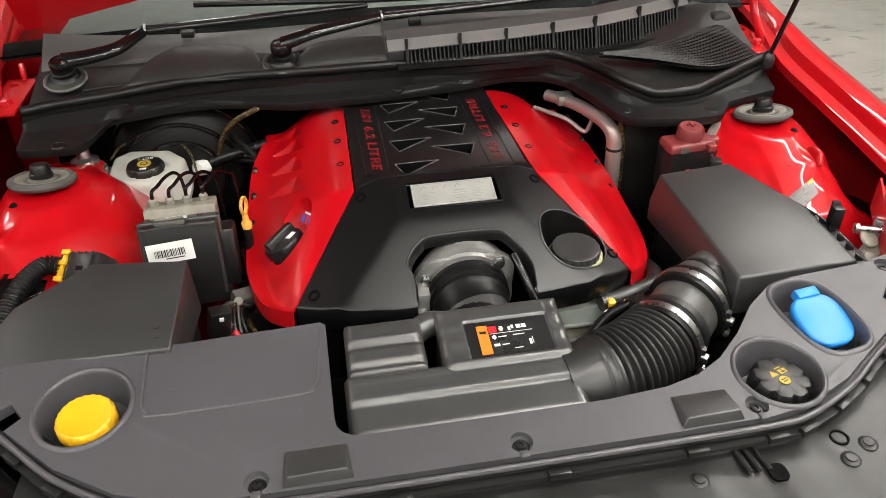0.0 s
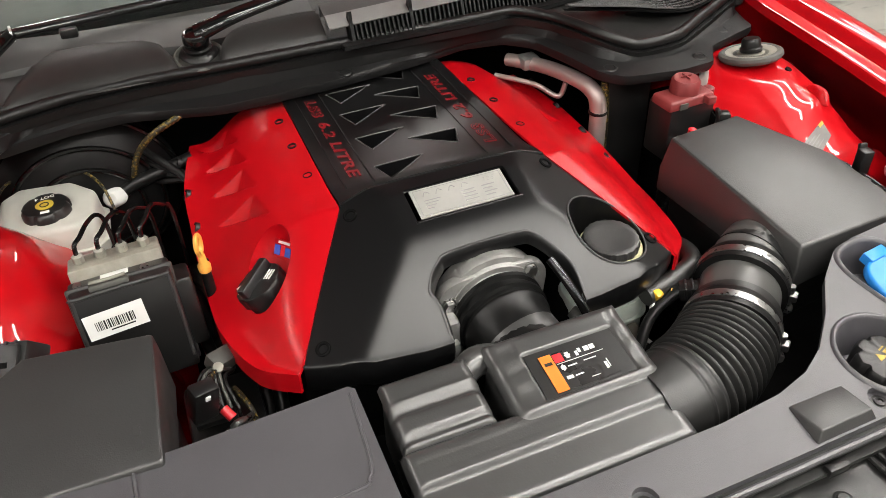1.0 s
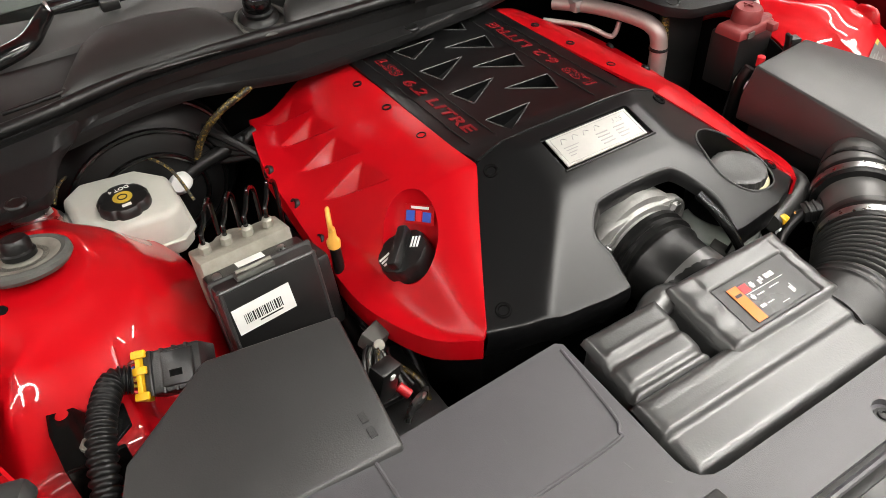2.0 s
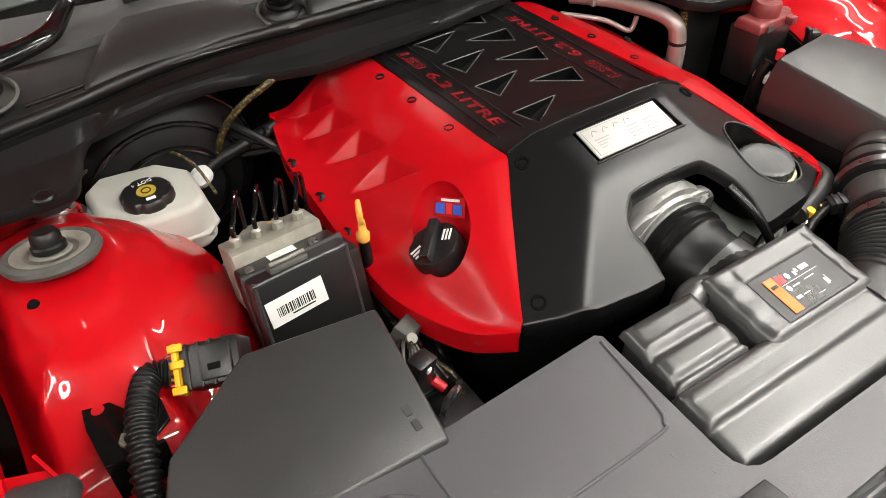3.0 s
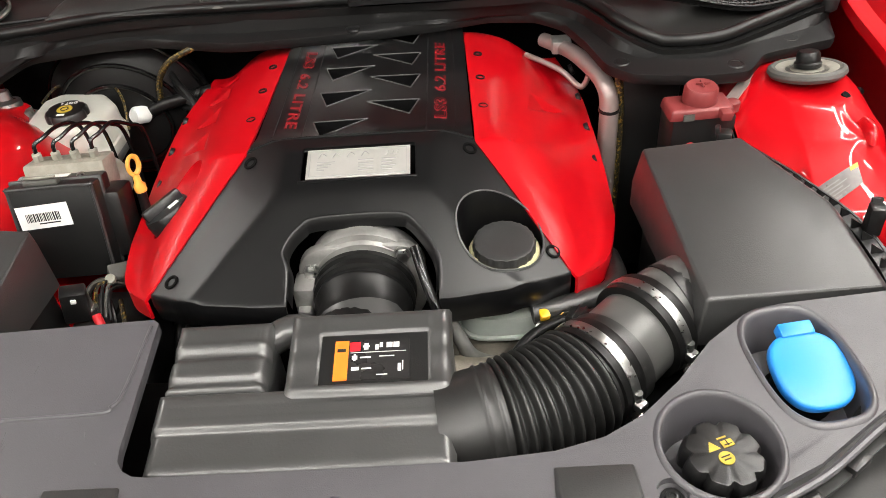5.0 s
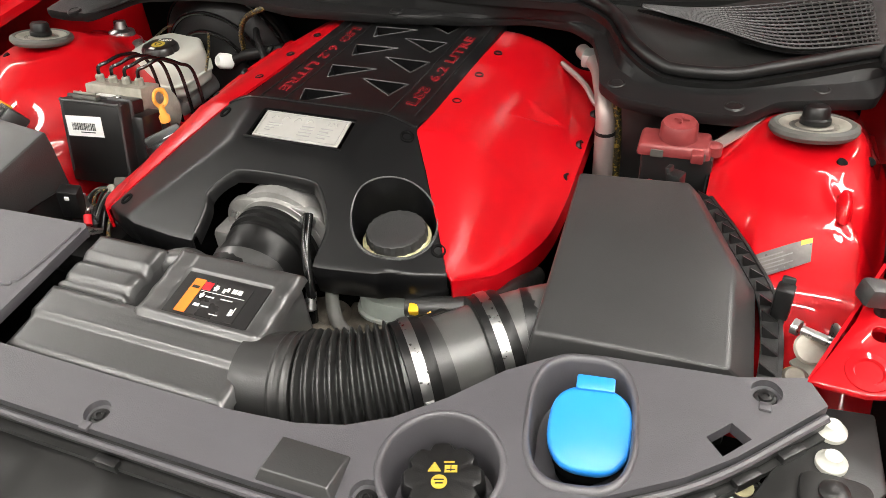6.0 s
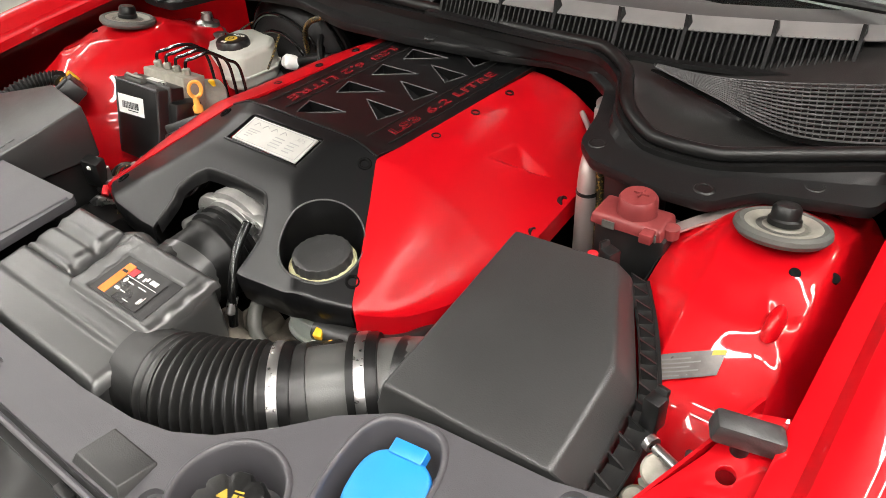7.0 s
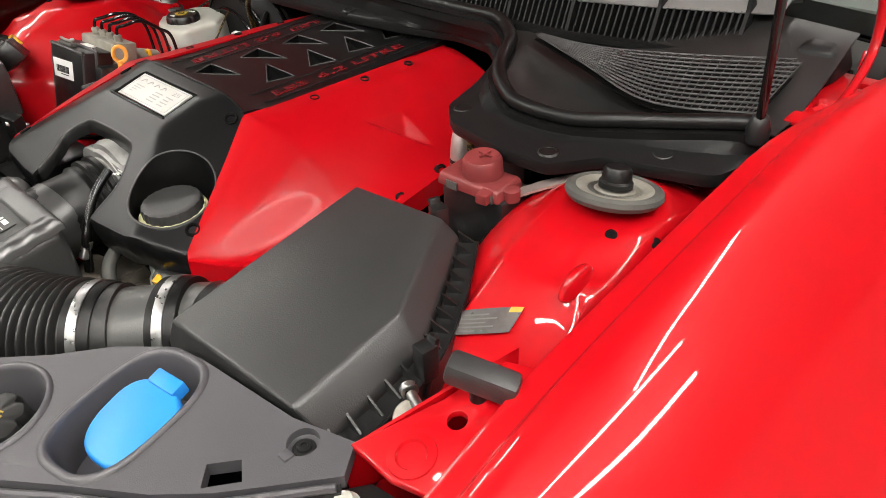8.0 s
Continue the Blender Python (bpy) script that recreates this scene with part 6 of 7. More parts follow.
part("plug_pin", block(-0.003, 0.003, -0.012, -0.009, 0.022, 0.028, 0.001, m=pose(-0.322, 1.868, 0.782, 8, 10, 20)), M_WHITE, bt)
part("black_lead", sweep(curve([(-0.297, 1.895, 0.77), (-0.290, 1.88, 0.76), (-0.288, 1.86, 0.73), (-0.29, 1.85, 0.68)], 6), 0.003, 8), M_RUBBER, bt)
part("tagged_lead", sweep(curve([(-0.287, 1.90, 0.765), (-0.275, 1.87, 0.755), (-0.272, 1.85, 0.72)], 6), 0.003, 8), M_LOOM, bt)
part("foil_wrap", join(*[sweep(curve([(-0.312 + 0.004 * k, 1.838 + 0.003 * k, 0.752 + 0.002 * (k % 2)), (-0.300 + 0.003 * k, 1.846, 0.762 + 0.003 * (k % 3)), (-0.284 + 0.002 * k, 1.852 + 0.002 * k, 0.758)], 4), 0.0035, 6) for k in range(5)]), M_STEEL, bt, "crinkled bright metal wrap")
part("red_tape", sweep([(-0.303, 1.868, 0.772), (-0.296, 1.858, 0.764)], 0.0055, 10), M_LABEL_RED, bt)
part("grey_connector", block(-0.016, 0.016, -0.011, 0.011, -0.008, 0.012, 0.003, m=pose(-0.293, 1.937, 0.775, 20, 10, 30)), M_GREYRUB, bt)
part("connector_pin", lathe([(0.006, 0), (0.006, 0.006), (0.002, 0.007)], (-0.298, 1.918, 0.783), (0.1, -0.5, 0.8), 12), M_ZINC, bt)
for k in range(7):
    a = 0.7 * k
    part("thin_wire", sweep(curve([(-0.335 + 0.008 * k, 1.875 + 0.01 * math.sin(a), 0.765), (-0.318 + 0.004 * k, 1.905 + 0.006 * math.cos(2 * a), 0.785 + 0.005 * math.sin(a)), (-0.30 + 0.003 * k, 1.935, 0.772 - 0.002 * k), (-0.285, 1.965 + 0.004 * k, 0.745)], 6), 0.0022, 6), (M_RUBBER, M_GREYRUB, M_RUBBER, M_LOOM, M_RUBBER, M_GREYRUB, M_RUBBER)[k], bt)
part("lower_box", block(-0.345, -0.26, 1.82, 1.95, 0.62, 0.74, 0.008), M_PLASTIC, bt)
for k in range(5):
    x0 = -0.33 + 0.016 * k
    solid("bay_hose", sweep(curve([(x0, 2.15 + 0.02 * k, 0.70 + 0.01 * k), (x0 + 0.015, 2.08, 0.74), (x0 + 0.03, 1.98, 0.70), (x0 + 0.02, 1.90, 0.62)], 6), 0.008 + 0.001 * (k % 3), 10), M_RUBBER, "black rubber hose low beside the engine", "hose", "", "engine hoses")
for k in range(4):
    solid("bay_cable", sweep(curve([(-0.36 + 0.012 * k, 2.42, 0.86 - 0.02 * k), (-0.32, 2.34, 0.84 - 0.016 * k), (-0.27 + 0.01 * k, 2.28, 0.80), (-0.26, 2.20, 0.74)], 6), 0.006, 8), M_RUBBER, "black cable run along the firewall", "cable", "", "firewall cables")
yt = thing("cable_tag", (-0.355, 2.13, 0.80), "small yellow plastic cable tag", "tag")
part("tag_flag", block(-0.362, -0.35, 2.115, 2.122, 0.80, 0.835, 0.002), M_YELLOW, yt)
part("tag_foot", block(-0.37, -0.345, 2.105, 2.125, 0.79, 0.80, 0.002), M_YELLOW, yt)

# strut mounts
for s in (-1, 1):
    st = thing("strut_mount", (s * 0.57, 2.122, 0.89), "round strut top mount with rubber cap", "strut mount", "strut mounts")
    ax = (-s * 0.05, 0.20, 1)
    part("rubber_ring", lathe([(0.032, -0.008), (0.044, -0.006), (0.0475, -0.001), (0.0465, 0.0035), (0.042, 0.006), (0.037, 0.0045), (0.033, 0.002)], (s * 0.5735, 2.121, 0.897), ax, 48), M_GREYRUB, st, "dusty grey rubber ring")
    part("washer_disc", lathe([(0.038, 0.002), (0.0375, 0.0046), (0.034, 0.005), (0.030, 0.0028), (0.022, 0.0012), (0.019, 0.0024), (0.002, 0.004)], (s * 0.5735, 2.121, 0.897), ax, 48), M_ZINC, st)
    part("rubber_cap", lathe([(0.0165, 0.0), (0.0165, 0.005), (0.0145, 0.007), (0.014, 0.016), (0.0115, 0.0195), (0.003, 0.020)], (s * 0.5735, 2.122, 0.902), ax, 32), M_RUBBER, st, "black rubber cap")

# jump-start terminal
jt = thing("jump_terminal", (0.43, 2.095, 0.74), "faded red plastic jump-start terminal cover", "terminal cover")
jm = pose(0.430, 2.090, 0.871, 0, 0, 3)
part("black_base", block(-0.036, 0.045, -0.022, 0.03, -0.09, -0.004, 0.004, m=jm), M_PLASTIC, jt)
part("red_cover", block(-0.042, 0.042, -0.025, 0.022, -0.006, 0.009, 0.004, m=jm, top=(0.93, 0.9)), M_PINK, jt)
part("red_post", lathe([(0.022, -0.004), (0.0215, 0.010), (0.021, 0.022), (0.0185, 0.0255), (0.016, 0.025), (0.003, 0.025)], (0.4325, 2.092, 0.875), (0, -0.05, 1), 32), M_PINK, jt)
part("cross_mark", join(block(0.4255, 0.4425, 2.093, 2.0948, 0.9010, 0.9030, 0), block(0.433, 0.4348, 2.0855, 2.1025, 0.9010, 0.9030, 0)), M_PINK, jt)
part("red_tab", block(0.02, 0.034, -0.035, -0.02, -0.004, 0.008, 0.002, m=jm), M_PINK, jt)
for x0 in (-0.025, 0.022):
    part("cover_window", block(x0, x0 + 0.014, -0.0272, -0.0255, -0.004, 0.005, 0, m=jm), M_GREYRUB, jt)
part("cover_lug", lathe([(0.009, -0.006), (0.009, 0.006), (0.006, 0.008), (0.002, 0.008)], jm @ V(0.044, -0.004, 0), (0, 0, 1), 18), M_PINK, jt)
part("earth_strap", ribbon([(0.470, 2.098, 0.864), (0.49, 2.12, 0.872), (0.515, 2.150, 0.878), (0.535, 2.19, 0.876)], 0.014, 0.003), M_PIPE, jt, "bright braided strap")
cd = thing("stud_conduit", (0.40, 2.04, 0.62), "grey ribbed conduit with a white clip", "conduit")
part("conduit_run", sweep(curve([(0.404, 2.052, 0.80), (0.398, 2.055, 0.76), (0.39, 2.05, 0.70), (0.38, 2.05, 0.62)], 24), lambda k: 0.0105 + 0.001 * math.sin(k * 170), 14), M_LID, cd, smooth=60)
part("white_clip", block(-0.011, 0.011, -0.012, 0.012, -0.007, 0.008, 0.003, m=pose(0.404, 2.05, 0.805, 15, 10, 20)), M_WHITE, cd)
ts = thing("terminal_stud", (0.425, 2.04, 0.78), "steel stud with red cap beside the filter box", "terminal stud")
part("stud_base", lathe([(0.011, 0), (0.011, 0.02), (0.007, 0.022), (0.006, 0.034), (0.002, 0.034)], (0.428, 2.035, 0.80), n=20), M_STEEL, ts)
part("stud_cap", lathe([(0.006, 0), (0.006, 0.014), (0.003, 0.016)], (0.412, 2.036, 0.835), n=14), M_LABEL_RED, ts)
part("stud_cable", sweep(curve([(0.405, 2.045, 0.83), (0.395, 2.05, 0.80), (0.39, 2.05, 0.72), (0.38, 2.04, 0.6)], 6), 0.009, 10), M_RUBBER, ts)

# aluminium pipes at the firewall
pp = thing("aircon_pipe", (0.325, 2.15, 0.70), "bare aluminium air conditioning pipe with a bracket", "pipe")
part("vertical_pipe", sweep(curve([(0.336, 2.160, 0.60), (0.335, 2.161, 0.78), (0.334, 2.163, 0.845), (0.328, 2.178, 0.868), (0.316, 2.215, 0.874), (0.296, 2.275, 0.872), (0.262, 2.33, 0.868)], 8), lambda k: 0.0145 - 0.004 * k, 16), M_PIPE, pp)
part("pipe_band", lathe([(0.0135, -0.003), (0.0146, -0.002), (0.0146, 0.002), (0.0135, 0.003)], (0.3345, 2.1625, 0.835), (0, 0, 1), 20), M_RUBBER, pp)
part("thin_pipe", sweep(curve([(0.318, 2.235, 0.855), (0.312, 2.235, 0.838), (0.303, 2.24, 0.834), (0.28, 2.27, 0.846), (0.235, 2.32, 0.85)], 6), 0.0042, 10), M_PIPE, pp)
part("union", block(0.27, 0.30, 2.285, 2.315, 0.862, 0.882, 0.004), M_ALU, pp)
part("loom_sleeve", sweep(curve([(0.352, 2.165, 0.62), (0.351, 2.165, 0.80), (0.346, 2.168, 0.88)], 8), 0.006, 10), M_LOOM, pp)
wp2 = thing("wheel_well_panel", (0.40, 2.16, 0.5), "plain black shield beside the strut tower", "shield")
part("shield", block(0.345, 0.43, 2.165, 2.18, 0.55, 0.90, 0.003), M_PLASTIC, wp2)
hs = thing("heater_hose", (0.27, 1.88, 0.70), "black rubber coolant hose with a yellow clip", "hose")
part("hose_run", sweep(curve([(0.196, 1.822, 0.783), (0.215, 1.825, 0.784), (0.25, 1.834, 0.785), (0.278, 1.845, 0.785), (0.292, 1.862, 0.783), (0.298, 1.89, 0.776), (0.303, 1.95, 0.75)], 8), 0.0125, 16), M_HOSE, hs, smooth=60)
part("yellow_clip", block(-0.005, 0.006, -0.006, 0.006, -0.004, 0.006, 0.002, m=pose(0.207, 1.815, 0.787, 20, 0, 15)), M_YELLOW, hs)
part("white_clip", lathe([(0.0055, 0), (0.0055, 0.007), (0.003, 0.009), (0.001, 0.009)], (0.203, 1.811, 0.770), (0, -0.6, 0.8), 14), M_WHITE, hs)

cable = thing("throttle_cable", (0.075, 1.81, 0.78), "shiny black cable beside the throttle body", "cable")
part("cable_run", sweep(curve([(0.075, 1.845, 0.865), (0.085, 1.815, 0.845), (0.098, 1.79, 0.81), (0.10, 1.78, 0.77)], 6), 0.0055, 12), M_GLOSS, cable)
part("cable_end", lathe([(0.006, 0), (0.006, 0.02), (0.003, 0.022)], (0.098, 1.79, 0.805), (0.1, -0.5, -0.8), 12), M_STEEL, cable)
lp = thing("bonnet_latch_gear", (0.585, 1.80, 0.78), "small plated bracket and bolts by the lamp", "bracket")
part("bracket_plate", block(-0.022, 0.022, -0.013, 0.013, -0.003, 0.003, 0.002, m=pose(0.600, 1.826, 0.822, 12, -18, 35)), M_ZINC, lp)
part("upright", block(-0.003, 0.003, -0.012, 0.012, -0.012, 0.024, 0.002, m=pose(0.611, 1.835, 0.832, 0, 0, 35)), M_STEEL, lp)
part("bolt", sweep([(0.580, 1.838, 0.846), (0.609, 1.826, 0.847)], 0.0045, 10), M_STEEL, lp)
part("bolt_head", lathe([(0.0075, 0), (0.0075, 0.006), (0.003, 0.007)], (0.578, 1.839, 0.846), (-0.9, 0.4, 0.0), 12), M_STEEL, lp)
part("washer", lathe([(0.014, 0), (0.0145, 0.002), (0.013, 0.004), (0.004, 0.0045)], (0.589, 1.828, 0.834), (0.2, -0.5, 0.8), 24), M_WEATHERED, lp)
part("bulb_socket", lathe([(0.013, -0.02), (0.0135, 0.0), (0.012, 0.010), (0.008, 0.014), (0.002, 0.014)], (0.582, 1.808, 0.808), (-0.1, -0.3, 1), 20), M_WEATHERED, lp, "weathered pale socket")
part("socket_band", lathe([(0.0142, -0.003), (0.0146, 0.0), (0.0142, 0.003)], (0.582, 1.808, 0.810), (-0.1, -0.3, 1), 20), M_ORANGE, lp)
part("socket_plug", block(-0.010, 0.010, -0.008, 0.008, -0.014, 0.008, 0.002, m=pose(0.576, 1.789, 0.803, 10, 0, 20)), M_ZINC, lp)

# label on the wing
lb = thing("wing_label", (0.575, 1.985, 0.84), "worn silver compliance label on the red wing", "label")


def on_wing(x0, x1, y0, y1, h):
    """A patch that hugs the wing between shares of the label's four corners."""
    rows = []
    for i in range(7):
        k = x0 + (x1 - x0) * i / 6
        row = []
        for j in range(5):
            w = y0 + (y1 - y0) * j / 4
            low = V(0.543, 1.923, 0).lerp(V(0.586, 1.949, 0), k)
            high = V(0.532, 1.947, 0).lerp(V(0.585, 1.971, 0), k)
            p = low.lerp(high, w)
            row.append((p.x, p.y, wing_height(p.x, p.y) + 0.0042 + h))
        rows.append(row)
    return shell(loft(rows), 0.0003)


part("label_film", on_wing(0, 1, 0, 1, 0), M_TAGFILM, lb)
part("corner_flash", on_wing(0.80, 1, 0.80, 1, 0.0004), M_YELLOW_INK, lb)
for k in range(5):
    part("text_bar", on_wing(0.06, 0.5 + 0.16 * (k % 2), 0.1 + 0.16 * k, 0.15 + 0.16 * k, 0.0004), M_VENTTOP, lb)

# ---- cowl, vents, wipers ----
EDGE = [(-0.628, 2.25), (-0.622, 2.19), (-0.58, 2.184), (-0.530, 2.188), (-0.506, 2.284), (-0.41, 2.312), (-0.33, 2.318), (-0.20, 2.28), (-0.04, 2.288), (0.09, 2.305), (0.18, 2.328), (0.245, 2.318), (0.288, 2.285), (0.312, 2.22), (0.327, 2.155), (0.356, 2.128), (0.44, 2.112), (0.497, 2.116), (0.53, 2.162), (0.578, 2.178), (0.635, 2.195), (0.650, 2.25)]
SEAL = [(-0.630, 2.276), (-0.618, 2.279), (-0.58, 2.29), (-0.50, 2.302), (-0.44, 2.316), (-0.38, 2.326), (-0.30, 2.327), (-0.17, 2.322), (-0.02, 2.32), (0.11, 2.316), (0.20, 2.316), (0.265, 2.315), (0.312, 2.283), (0.335, 2.243), (0.354, 2.21), (0.387, 2.185), (0.43, 2.177), (0.48, 2.184), (0.53, 2.208), (0.575, 2.23), (0.618, 2.252), (0.650, 2.265)]
cowl = thing("windscreen_scuttle", (0.0, 2.3, 0.88), "weathered black plastic cowl panel with rubber seal", "cowl panel")


def cowl_z(x):
    """Height of the cowl's front edge: it stands proud over the engine."""
    return 0.912 - 0.012 * smooth_step(0.25, 0.36, x)


def seal_z(x):
    """Height of the rubber seal's foot along the cowl."""
    return float(np.interp(x, (-0.65, -0.3, 0.26, 0.34, 0.40, 0.48, 0.58, 0.65), (0.935, 0.947, 0.949, 0.938, 0.917, 0.916, 0.924, 0.930)))


def straight(points, steps):
    """Straight runs between points, their corners only just rounded."""
    out = []
    for i in range((len(points) - 1) * steps + 1):
        t = i / steps
        mean = np.zeros(2)
        for d in (-0.12, 0.0, 0.12):
            mean += [np.interp(t + d, range(len(points)), [p[c] for p in points]) for c in (0, 1)]
        out.append(mean / 3)
    return out


e, q = straight(EDGE, 8), curve(SEAL, 8)
rows = []
for (ex, ey), (sx, sy) in zip(e, q):
    z = cowl_z(ex)
    a, b = V(ex, ey, z), V(sx, sy, seal_z(sx))
    flat = a.lerp(b, 0.55)
    rows.append([a + V(0, 0.003, -0.010), a + V(0, 0, -0.003), a + V(0, 0.001, 0.001), V(*a.lerp(b, 0.1).xy, z + 0.002), V(*flat.xy, z + 0.005), V(*a.lerp(b, 0.62).xy, z + 0.006), V(*a.lerp(b, 0.72).xy, b.z - 0.012), V(*a.lerp(b, 0.9).xy, b.z - 0.008), b])
front = part("cowl_front", shell(loft(rows), 0.003), M_COWL, cowl, smooth=40)
part("seal", join(sweep([V(x, y, seal_z(x) + 0.006) for x, y in q], 0.0085, 12), ribbon([V(x, y - 0.004, seal_z(x) - 0.012) for x, y in q], 0.02, 0.011)), M_RUBBER, cowl, "black rubber bonnet seal", smooth=60)
for x, y in ((0.345, 2.158), (0.322, 2.235), (0.486, 2.133), (0.578, 2.20), (-0.02, 2.300), (-0.56, 2.19)):
    part("push_clip", lathe([(0.012, -0.003), (0.012, 0.001), (0.010, 0.0028), (0.008, 0.0028), (0.0075, 0.0018), (0.002, 0.0018)], (x, y, cowl_z(x) + 0.0045), (0, -0.05, 1), 24), M_RUBBER, cowl)


# sheet behind the seal: rises to the glass, dished to the right
def screen_foot(x):
    return 2.505 - 0.06 * (x / 0.7) ** 2


def deck_z(x, y, y0):
    k = (y - y0) / (screen_foot(x) - y0)
    z = seal_z(x) - 0.004 + (0.980 - seal_z(x)) * k
    z -= 0.012 * smooth_step(0.30, 0.36, x) * smooth_step(0.0, 0.3, k) * smooth_step(1.0, 0.5, k)
    return z


rows = []
for i in range(97):
    x = -0.627 + 1.287 * i / 96
    y0 = float(np.interp(x, [p[0] for p in q], [p[1] for p in q]))
    if 0.24 < x < 0.36:
        y0 = float(np.interp(x, (0.24, 0.30, 0.325, 0.36), (2.315, 2.295, 2.262, 2.20)))
    rows.append([(x, y0 + (screen_foot(x) - y0) * j / 28, deck_z(x, y0 + (screen_foot(x) - y0) * j / 28, y0)) for j in range(29)])
part("cowl_deck", shell(loft(rows), 0.002), M_DECK, cowl, smooth=50)
part("end_filler", block(0.605, 0.66, 2.40, 2.47, 0.93, 0.968, 0.008, top=(0.7, 0.7)), M_COWL, cowl)


def hump(xs, ys, tops):
    """A deck panel that swells up to a crisp rear edge and rounds off at its ends."""
    rows = []
    for x in np.linspace(xs[0], xs[-1], 40):
        y, z = float(np.interp(x, xs, ys)), float(np.interp(x, xs, tops))
        foot = 2.318
        rows.append([(x, foot, 0.952)] + [(x, foot + (y - foot) * k, 0.955 + (z - 0.955) * math.sin(k * math.pi / 2) ** 0.8) for k in (0.1, 0.25, 0.4, 0.55, 0.7, 0.85, 0.97, 1.0)] + [(x, y + 0.003, z - 0.002), (x, y + 0.005, z - 0.03)])
    return shell(loft(rows), 0.002)


part("hump_panel", hump((-0.475, -0.455, -0.43, -0.40, -0.34, -0.285, -0.262, -0.247, -0.243), (2.325, 2.345, 2.38, 2.405, 2.40, 2.39, 2.378, 2.345, 2.325), (0.954, 0.968, 0.979, 0.985, 0.987, 0.985, 0.980, 0.966, 0.954)), M_DECK, cowl, smooth=35)
part("hump_panel", hump((-0.192, -0.182, -0.165, -0.14, -0.06, -0.034), (2.325, 2.345, 2.365, 2.375, 2.38, 2.378), (0.954, 0.974, 0.983, 0.987, 0.988, 0.987)), M_DECK, cowl, smooth=35)
strip = [((-0.622, 2.39, 0.957), (-0.622, 2.462, 1.006)), ((-0.60, 2.40, 0.960), (-0.60, 2.464, 1.003)), ((-0.52, 2.405, 0.965), (-0.52, 2.465, 0.994)), ((-0.40, 2.412, 0.970), (-0.40, 2.462, 0.988)), ((-0.23, 2.39, 0.966), (-0.23, 2.45, 0.987)), ((-0.034, 2.385, 0.972), (-0.034, 2.43, 0.990))]
part("rear_strip", shell(loft([[V(*a) + V(0, -0.004, -0.02), V(*a), V(*a).lerp(V(*b), 0.5) + V(0, 0, 0.002), V(*b), V(*b) + V(0, 0.004, -0.012)] for a, b in strip]), 0.002), M_VENTDECK, cowl, "dusty grey strip below the glass", smooth=50)

# louvred vent band in five bays
vent = thing("cowl_vent", (0.27, 2.38, 0.95), "black slatted cowl air vent in bays", "air vent")


TOP_X = (-0.03, 0.01, 0.093, 0.178, 0.269, 0.355, 0.45, 0.54, 0.58)
TOP_Y = (2.308, 2.312, 2.320, 2.328, 2.342, 2.358, 2.392, 2.430, 2.450)


def vent_line(x, k):
    """Up the vent's steep face: 0 its foot, 1 its top."""
    y_b = float(np.interp(x, TOP_X, TOP_Y))
    tall = float(np.interp(x, (0.0, 0.3, 0.45), (0.024, 0.036, 0.041)))
    return V(x, y_b - tall * 0.45 * (1 - k), 0.984 - tall * (1 - k))


def rail_line(x, k=1.0):
    """The sloped light rail behind the vent's top, and the grey deck behind it."""
    return vent_line(x, 1.0) + V(0, 0.024 * k, 0.010 * min(k, 1.0) + 0.006 * max(0.0, k - 1))


xs = (0.0, 0.095, 0.18, 0.269, 0.354, 0.452, 0.543)
# Near-black sheet added as the shade behind the slats.
part("vent_shade_backing", shell(loft([[vent_line(x, k) + V(0, 0.014, 0) for k in (0, 0.5, 0.95)] for x in np.linspace(-0.005, 0.545, 24)]), 0.002), M_DARK, vent)
part("front_rail", ribbon([vent_line(x, 0.0) + V(0, -0.006, -0.004) for x in np.linspace(-0.02, 0.565, 24)], 0.014, 0.006), M_COWL, vent)
part("rear_rail", shell(loft([[vent_line(x, 0.96) + V(0, -0.001, 0), vent_line(x, 1.0) + V(0, 0.002, 0.0005), rail_line(x, 0.5), rail_line(x, 1.0)] for x in np.linspace(-0.032, 0.575, 24)]), 0.002), M_VENTTOP, vent, "light greyed plastic rail")
part("rear_deck", shell(loft([[rail_line(x, 1.0) + V(0, 0, -0.003), rail_line(x, 1.05) + V(0, 0, -0.002), rail_line(x, 2.2), rail_line(x, 2.3) + V(0, 0, -0.02)] for x in np.linspace(-0.032, 0.575, 24)]), 0.002), M_VENTDECK, vent, "grey plastic strip below the glass")
for x in xs:
    a, b = vent_line(x, -0.05), vent_line(x, 1.0)
    bm = bmesh.new()
    side = [(a.y - 0.002, a.z), (a.y + 0.012, a.z), (b.y + 0.014, b.z + 0.002), (b.y + 0.006, b.z + 0.016), (b.y - 0.001, b.z + 0.018), (b.y - 0.003, b.z + 0.002)]
    l = [bm.verts.new((x - 0.0024, y, z)) for y, z in side]
    r = [bm.verts.new((x + 0.0024, y, z)) for y, z in side]
    bm.faces.new(l[::-1])
    bm.faces.new(r)
    for i in range(6):
        j = (i + 1) % 6
        bm.faces.new((l[i], l[j], r[j], r[i]))
    part("divider", bm, M_COWL, vent, smooth=0)
for a, b in zip(xs[:-1], xs[1:]):
    n = int((b - a) / 0.0073)
    for i in range(1, n):
        x = a + (b - a) * i / n
        lo, hi = vent_line(x, 0.0), vent_line(x, 0.98)
        part("slat", loft([[p + V(d, q, 0) for d, q in ((-0.0012, 0.0), (0.0012, 0.0), (0.0012, 0.012), (-0.0012, 0.012))] for p in (lo, hi)], around=True, caps=True), M_COWL, vent, smooth=0)

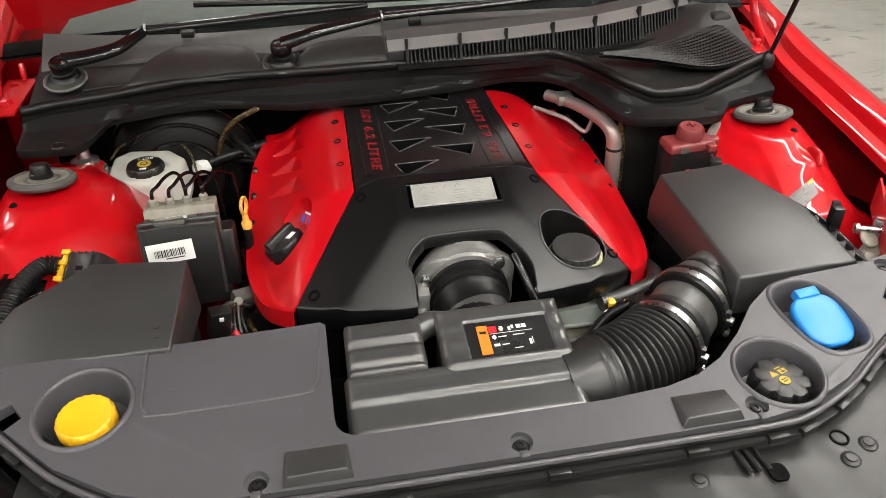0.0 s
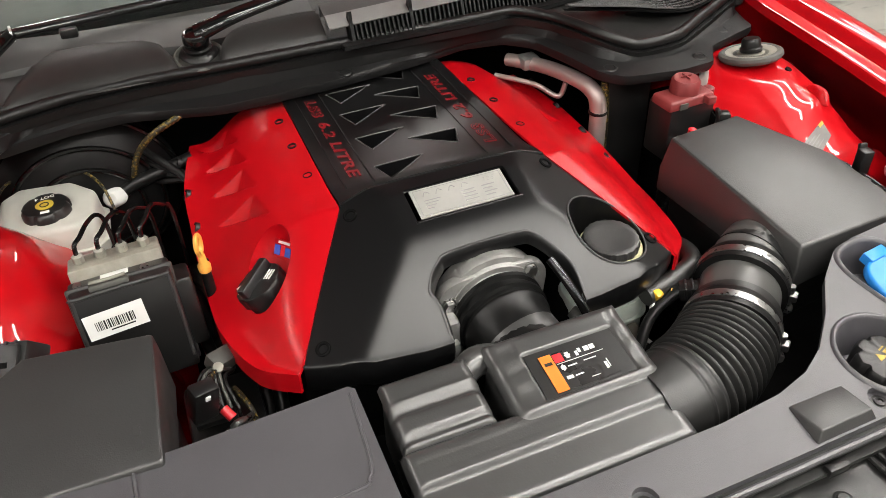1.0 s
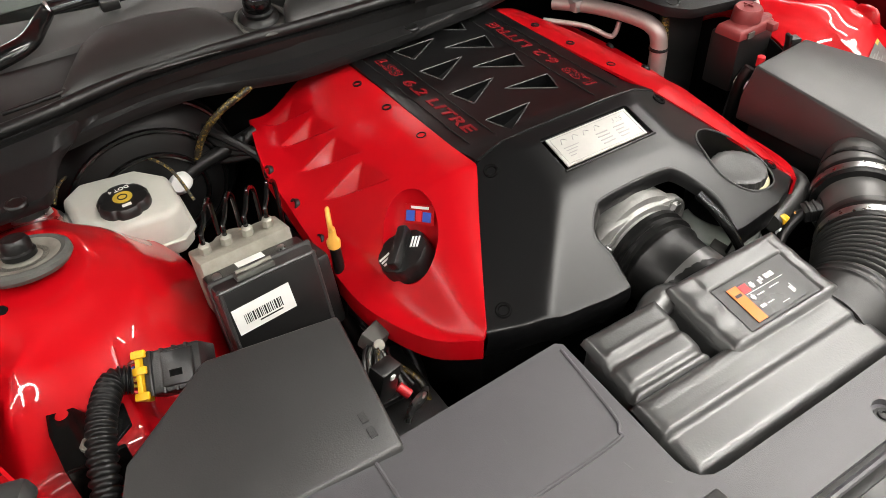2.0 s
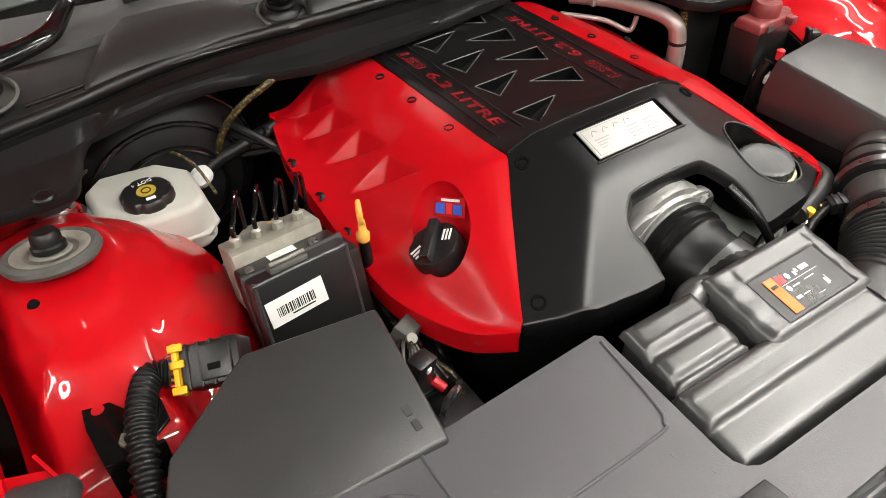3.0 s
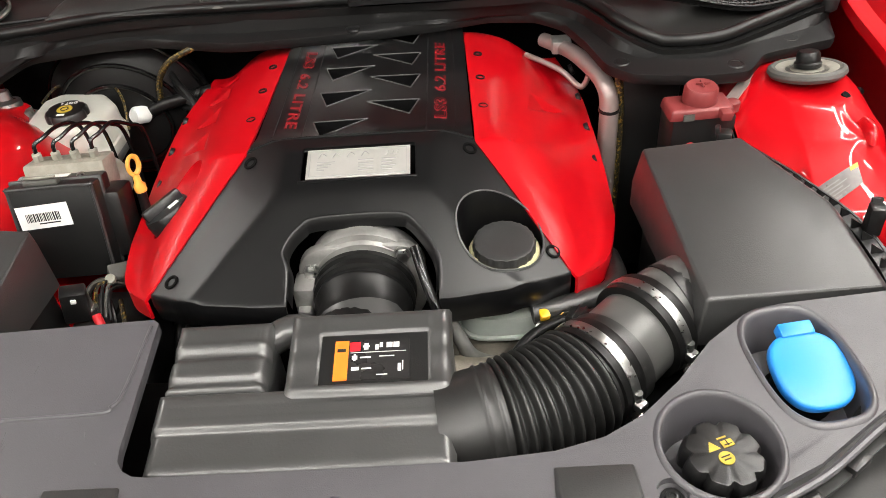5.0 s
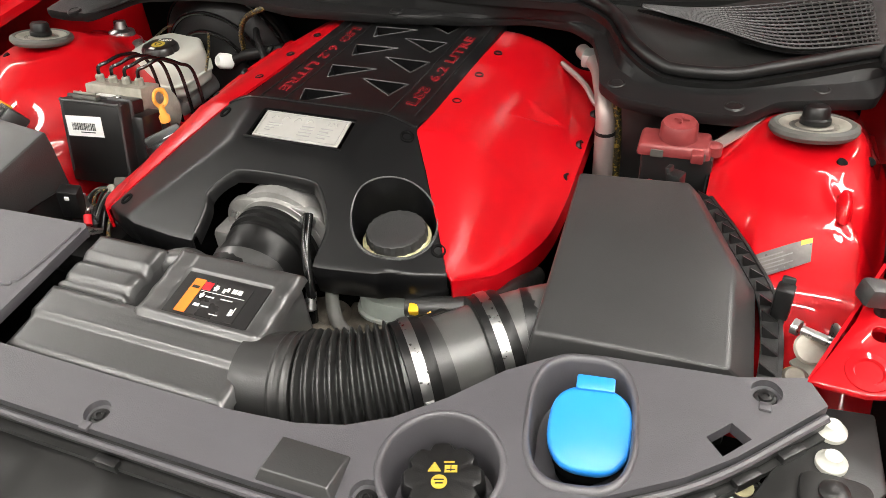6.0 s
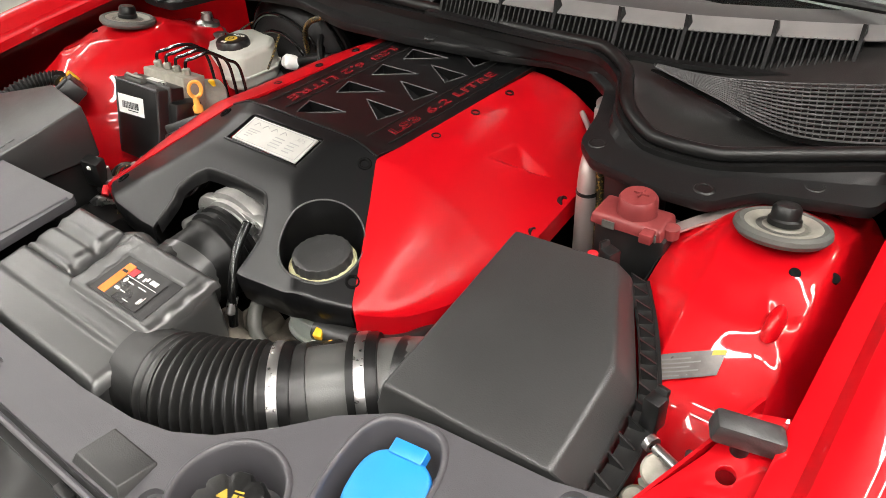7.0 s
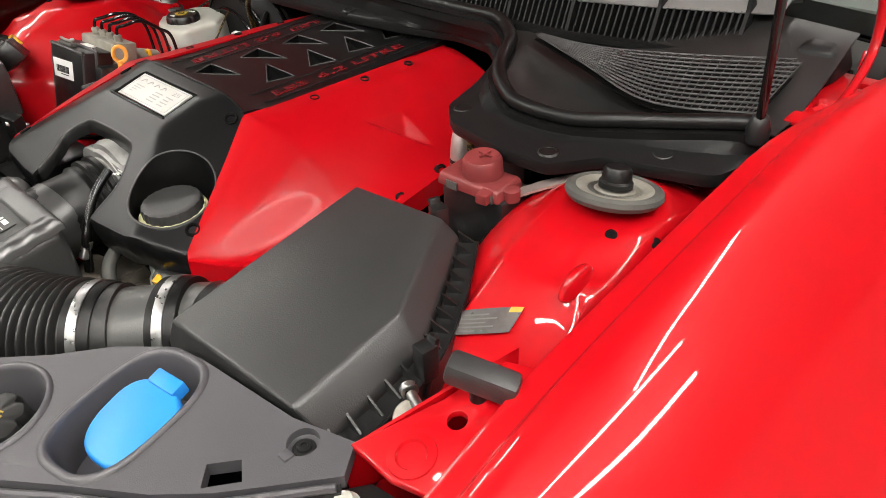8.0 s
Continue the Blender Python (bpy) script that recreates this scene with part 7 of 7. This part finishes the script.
# mesh grille: two families of crossing bars in a fan
grille = thing("cowl_grille", (0.5, 2.33, 0.94), "black plastic mesh grille let into the cowl", "grille")
TOPL = [(0.342, 2.296, 0.956), (0.42, 2.300, 0.955), (0.505, 2.335, 0.954), (0.625, 2.405, 0.953)]
LOWL = [(0.342, 2.292, 0.956), (0.435, 2.262, 0.949), (0.535, 2.238, 0.938), (0.634, 2.272, 0.940)]
ct, cl = curve(TOPL, 16), curve(LOWL, 16)
# Dark sheet stands in for the shade below the mesh.
part("grille_shade_backing", shell(loft([[V(*a) - V(0, 0, 0.007), V(*b) - V(0, 0, 0.007)] for a, b in zip(ct, cl)]), 0.001), M_DARK, grille)
for k in range(13):
    w = k / 12
    part("cross_bar", sweep([V(*(np.array(a) * (1 - w) + np.array(b) * w)) for a, b in zip(ct[2:], cl[2:])], 0.0014, 5), M_GRILLE, grille, smooth=60)
for i in range(1, len(ct)):
    part("fan_bar", sweep([V(*ct[i]), V(*(0.5 * (np.array(ct[i]) + np.array(cl[i])))) + V(0.0, 0, 0), V(*cl[i])], 0.0008, 5), M_GRILLE, grille, smooth=60)


# wipers
def wiper(piv, bends, tip, far):
    w = thing("wiper_arm", (piv[0], piv[1], piv[2] - 0.02), "glossy black wiper arm on a cowl pivot", "wiper", "wiper arms")
    piv, band, end = V(*piv), V(*tip), V(*far)
    part("pivot_boot", lathe([(0.027, -0.026), (0.024, -0.021), (0.019, -0.019), (0.02, -0.014), (0.016, -0.012), (0.016, 0.0)], piv, (0, -0.2, 1), 28), M_RUBBER, w)
    part("pivot_cap", lathe([(0.017, -0.012), (0.0185, -0.004), (0.018, 0.004), (0.015, 0.008), (0.012, 0.0085), (0.0115, 0.0065), (0.002, 0.007)], piv, (0, -0.2, 1), 28), M_GLOSS, w)
    line = curve([piv + V(0.004, 0, 0.004)] + [V(*p) for p in bends] + [band], 8)
    part("arm", sweep(line, lambda k: 0.0145 - 0.0055 * k, 14, squash=0.62), M_GLOSS, w, "glossy black painted arm", smooth=60)
    d = (end - band).normalized()
    part("band", sweep([band - d * 0.0015, band + d * 0.0015], 0.0108, 12), M_STEEL, w)
    part("rod", sweep([band, end], lambda k: 0.0088 - 0.003 * k, 10, squash=0.6), M_GLOSS, w, smooth=60)
    part("nozzle", block(-0.012, 0.012, -0.007, 0.007, -0.010, 0.004, 0.003, m=Matrix.Translation(band.lerp(end, 0.18) + V(0, -0.012, -0.008))), M_PLASTIC, w)
    part("blade", sweep([end + V(-0.32, 0.055, 0.006), end + V(0.0, 0.02, 0.004), end + V(0.30, 0.01, 0.0)], 0.006, 8), M_RUBBER, w)


wiper((-0.213, 2.356, 0.988), [(-0.19, 2.352, 1.0), (-0.14, 2.360, 1.010)], (-0.033, 2.405, 1.012), (0.30, 2.455, 1.01))
wiper((-0.577, 2.362, 0.985), [(-0.53, 2.366, 0.992), (-0.487, 2.378, 0.998), (-0.462, 2.415, 1.003)], (-0.447, 2.445, 1.005), (-0.05, 2.485, 1.01))
pg = thing("washer_tube", (-0.5, 2.33, 0.95), "thin black washer tube on the cowl", "tube")
part("tube_run", sweep(curve([(-0.54, 2.318, 0.953), (-0.47, 2.325, 0.955), (-0.40, 2.345, 0.957), (-0.30, 2.365, 0.957), (-0.20, 2.37, 0.955)], 6), 0.003, 8), M_RUBBER, pg)
part("tube_clip", block(-0.40, -0.392, 2.335, 2.352, 0.952, 0.966, 0.001), M_PLASTIC, pg)
part("ring_trim", lathe([(0.034, 0), (0.036, 0.004), (0.033, 0.006), (0.031, 0.004), (0.031, 0)], (-0.213, 2.350, 0.960), (0, -0.25, 1), 36), M_GREYRUB, pg)
part("ring_trim", lathe([(0.034, 0), (0.036, 0.004), (0.033, 0.006), (0.031, 0.004), (0.031, 0)], (-0.573, 2.352, 0.958), (0, -0.25, 1), 36), M_GREYRUB, pg)
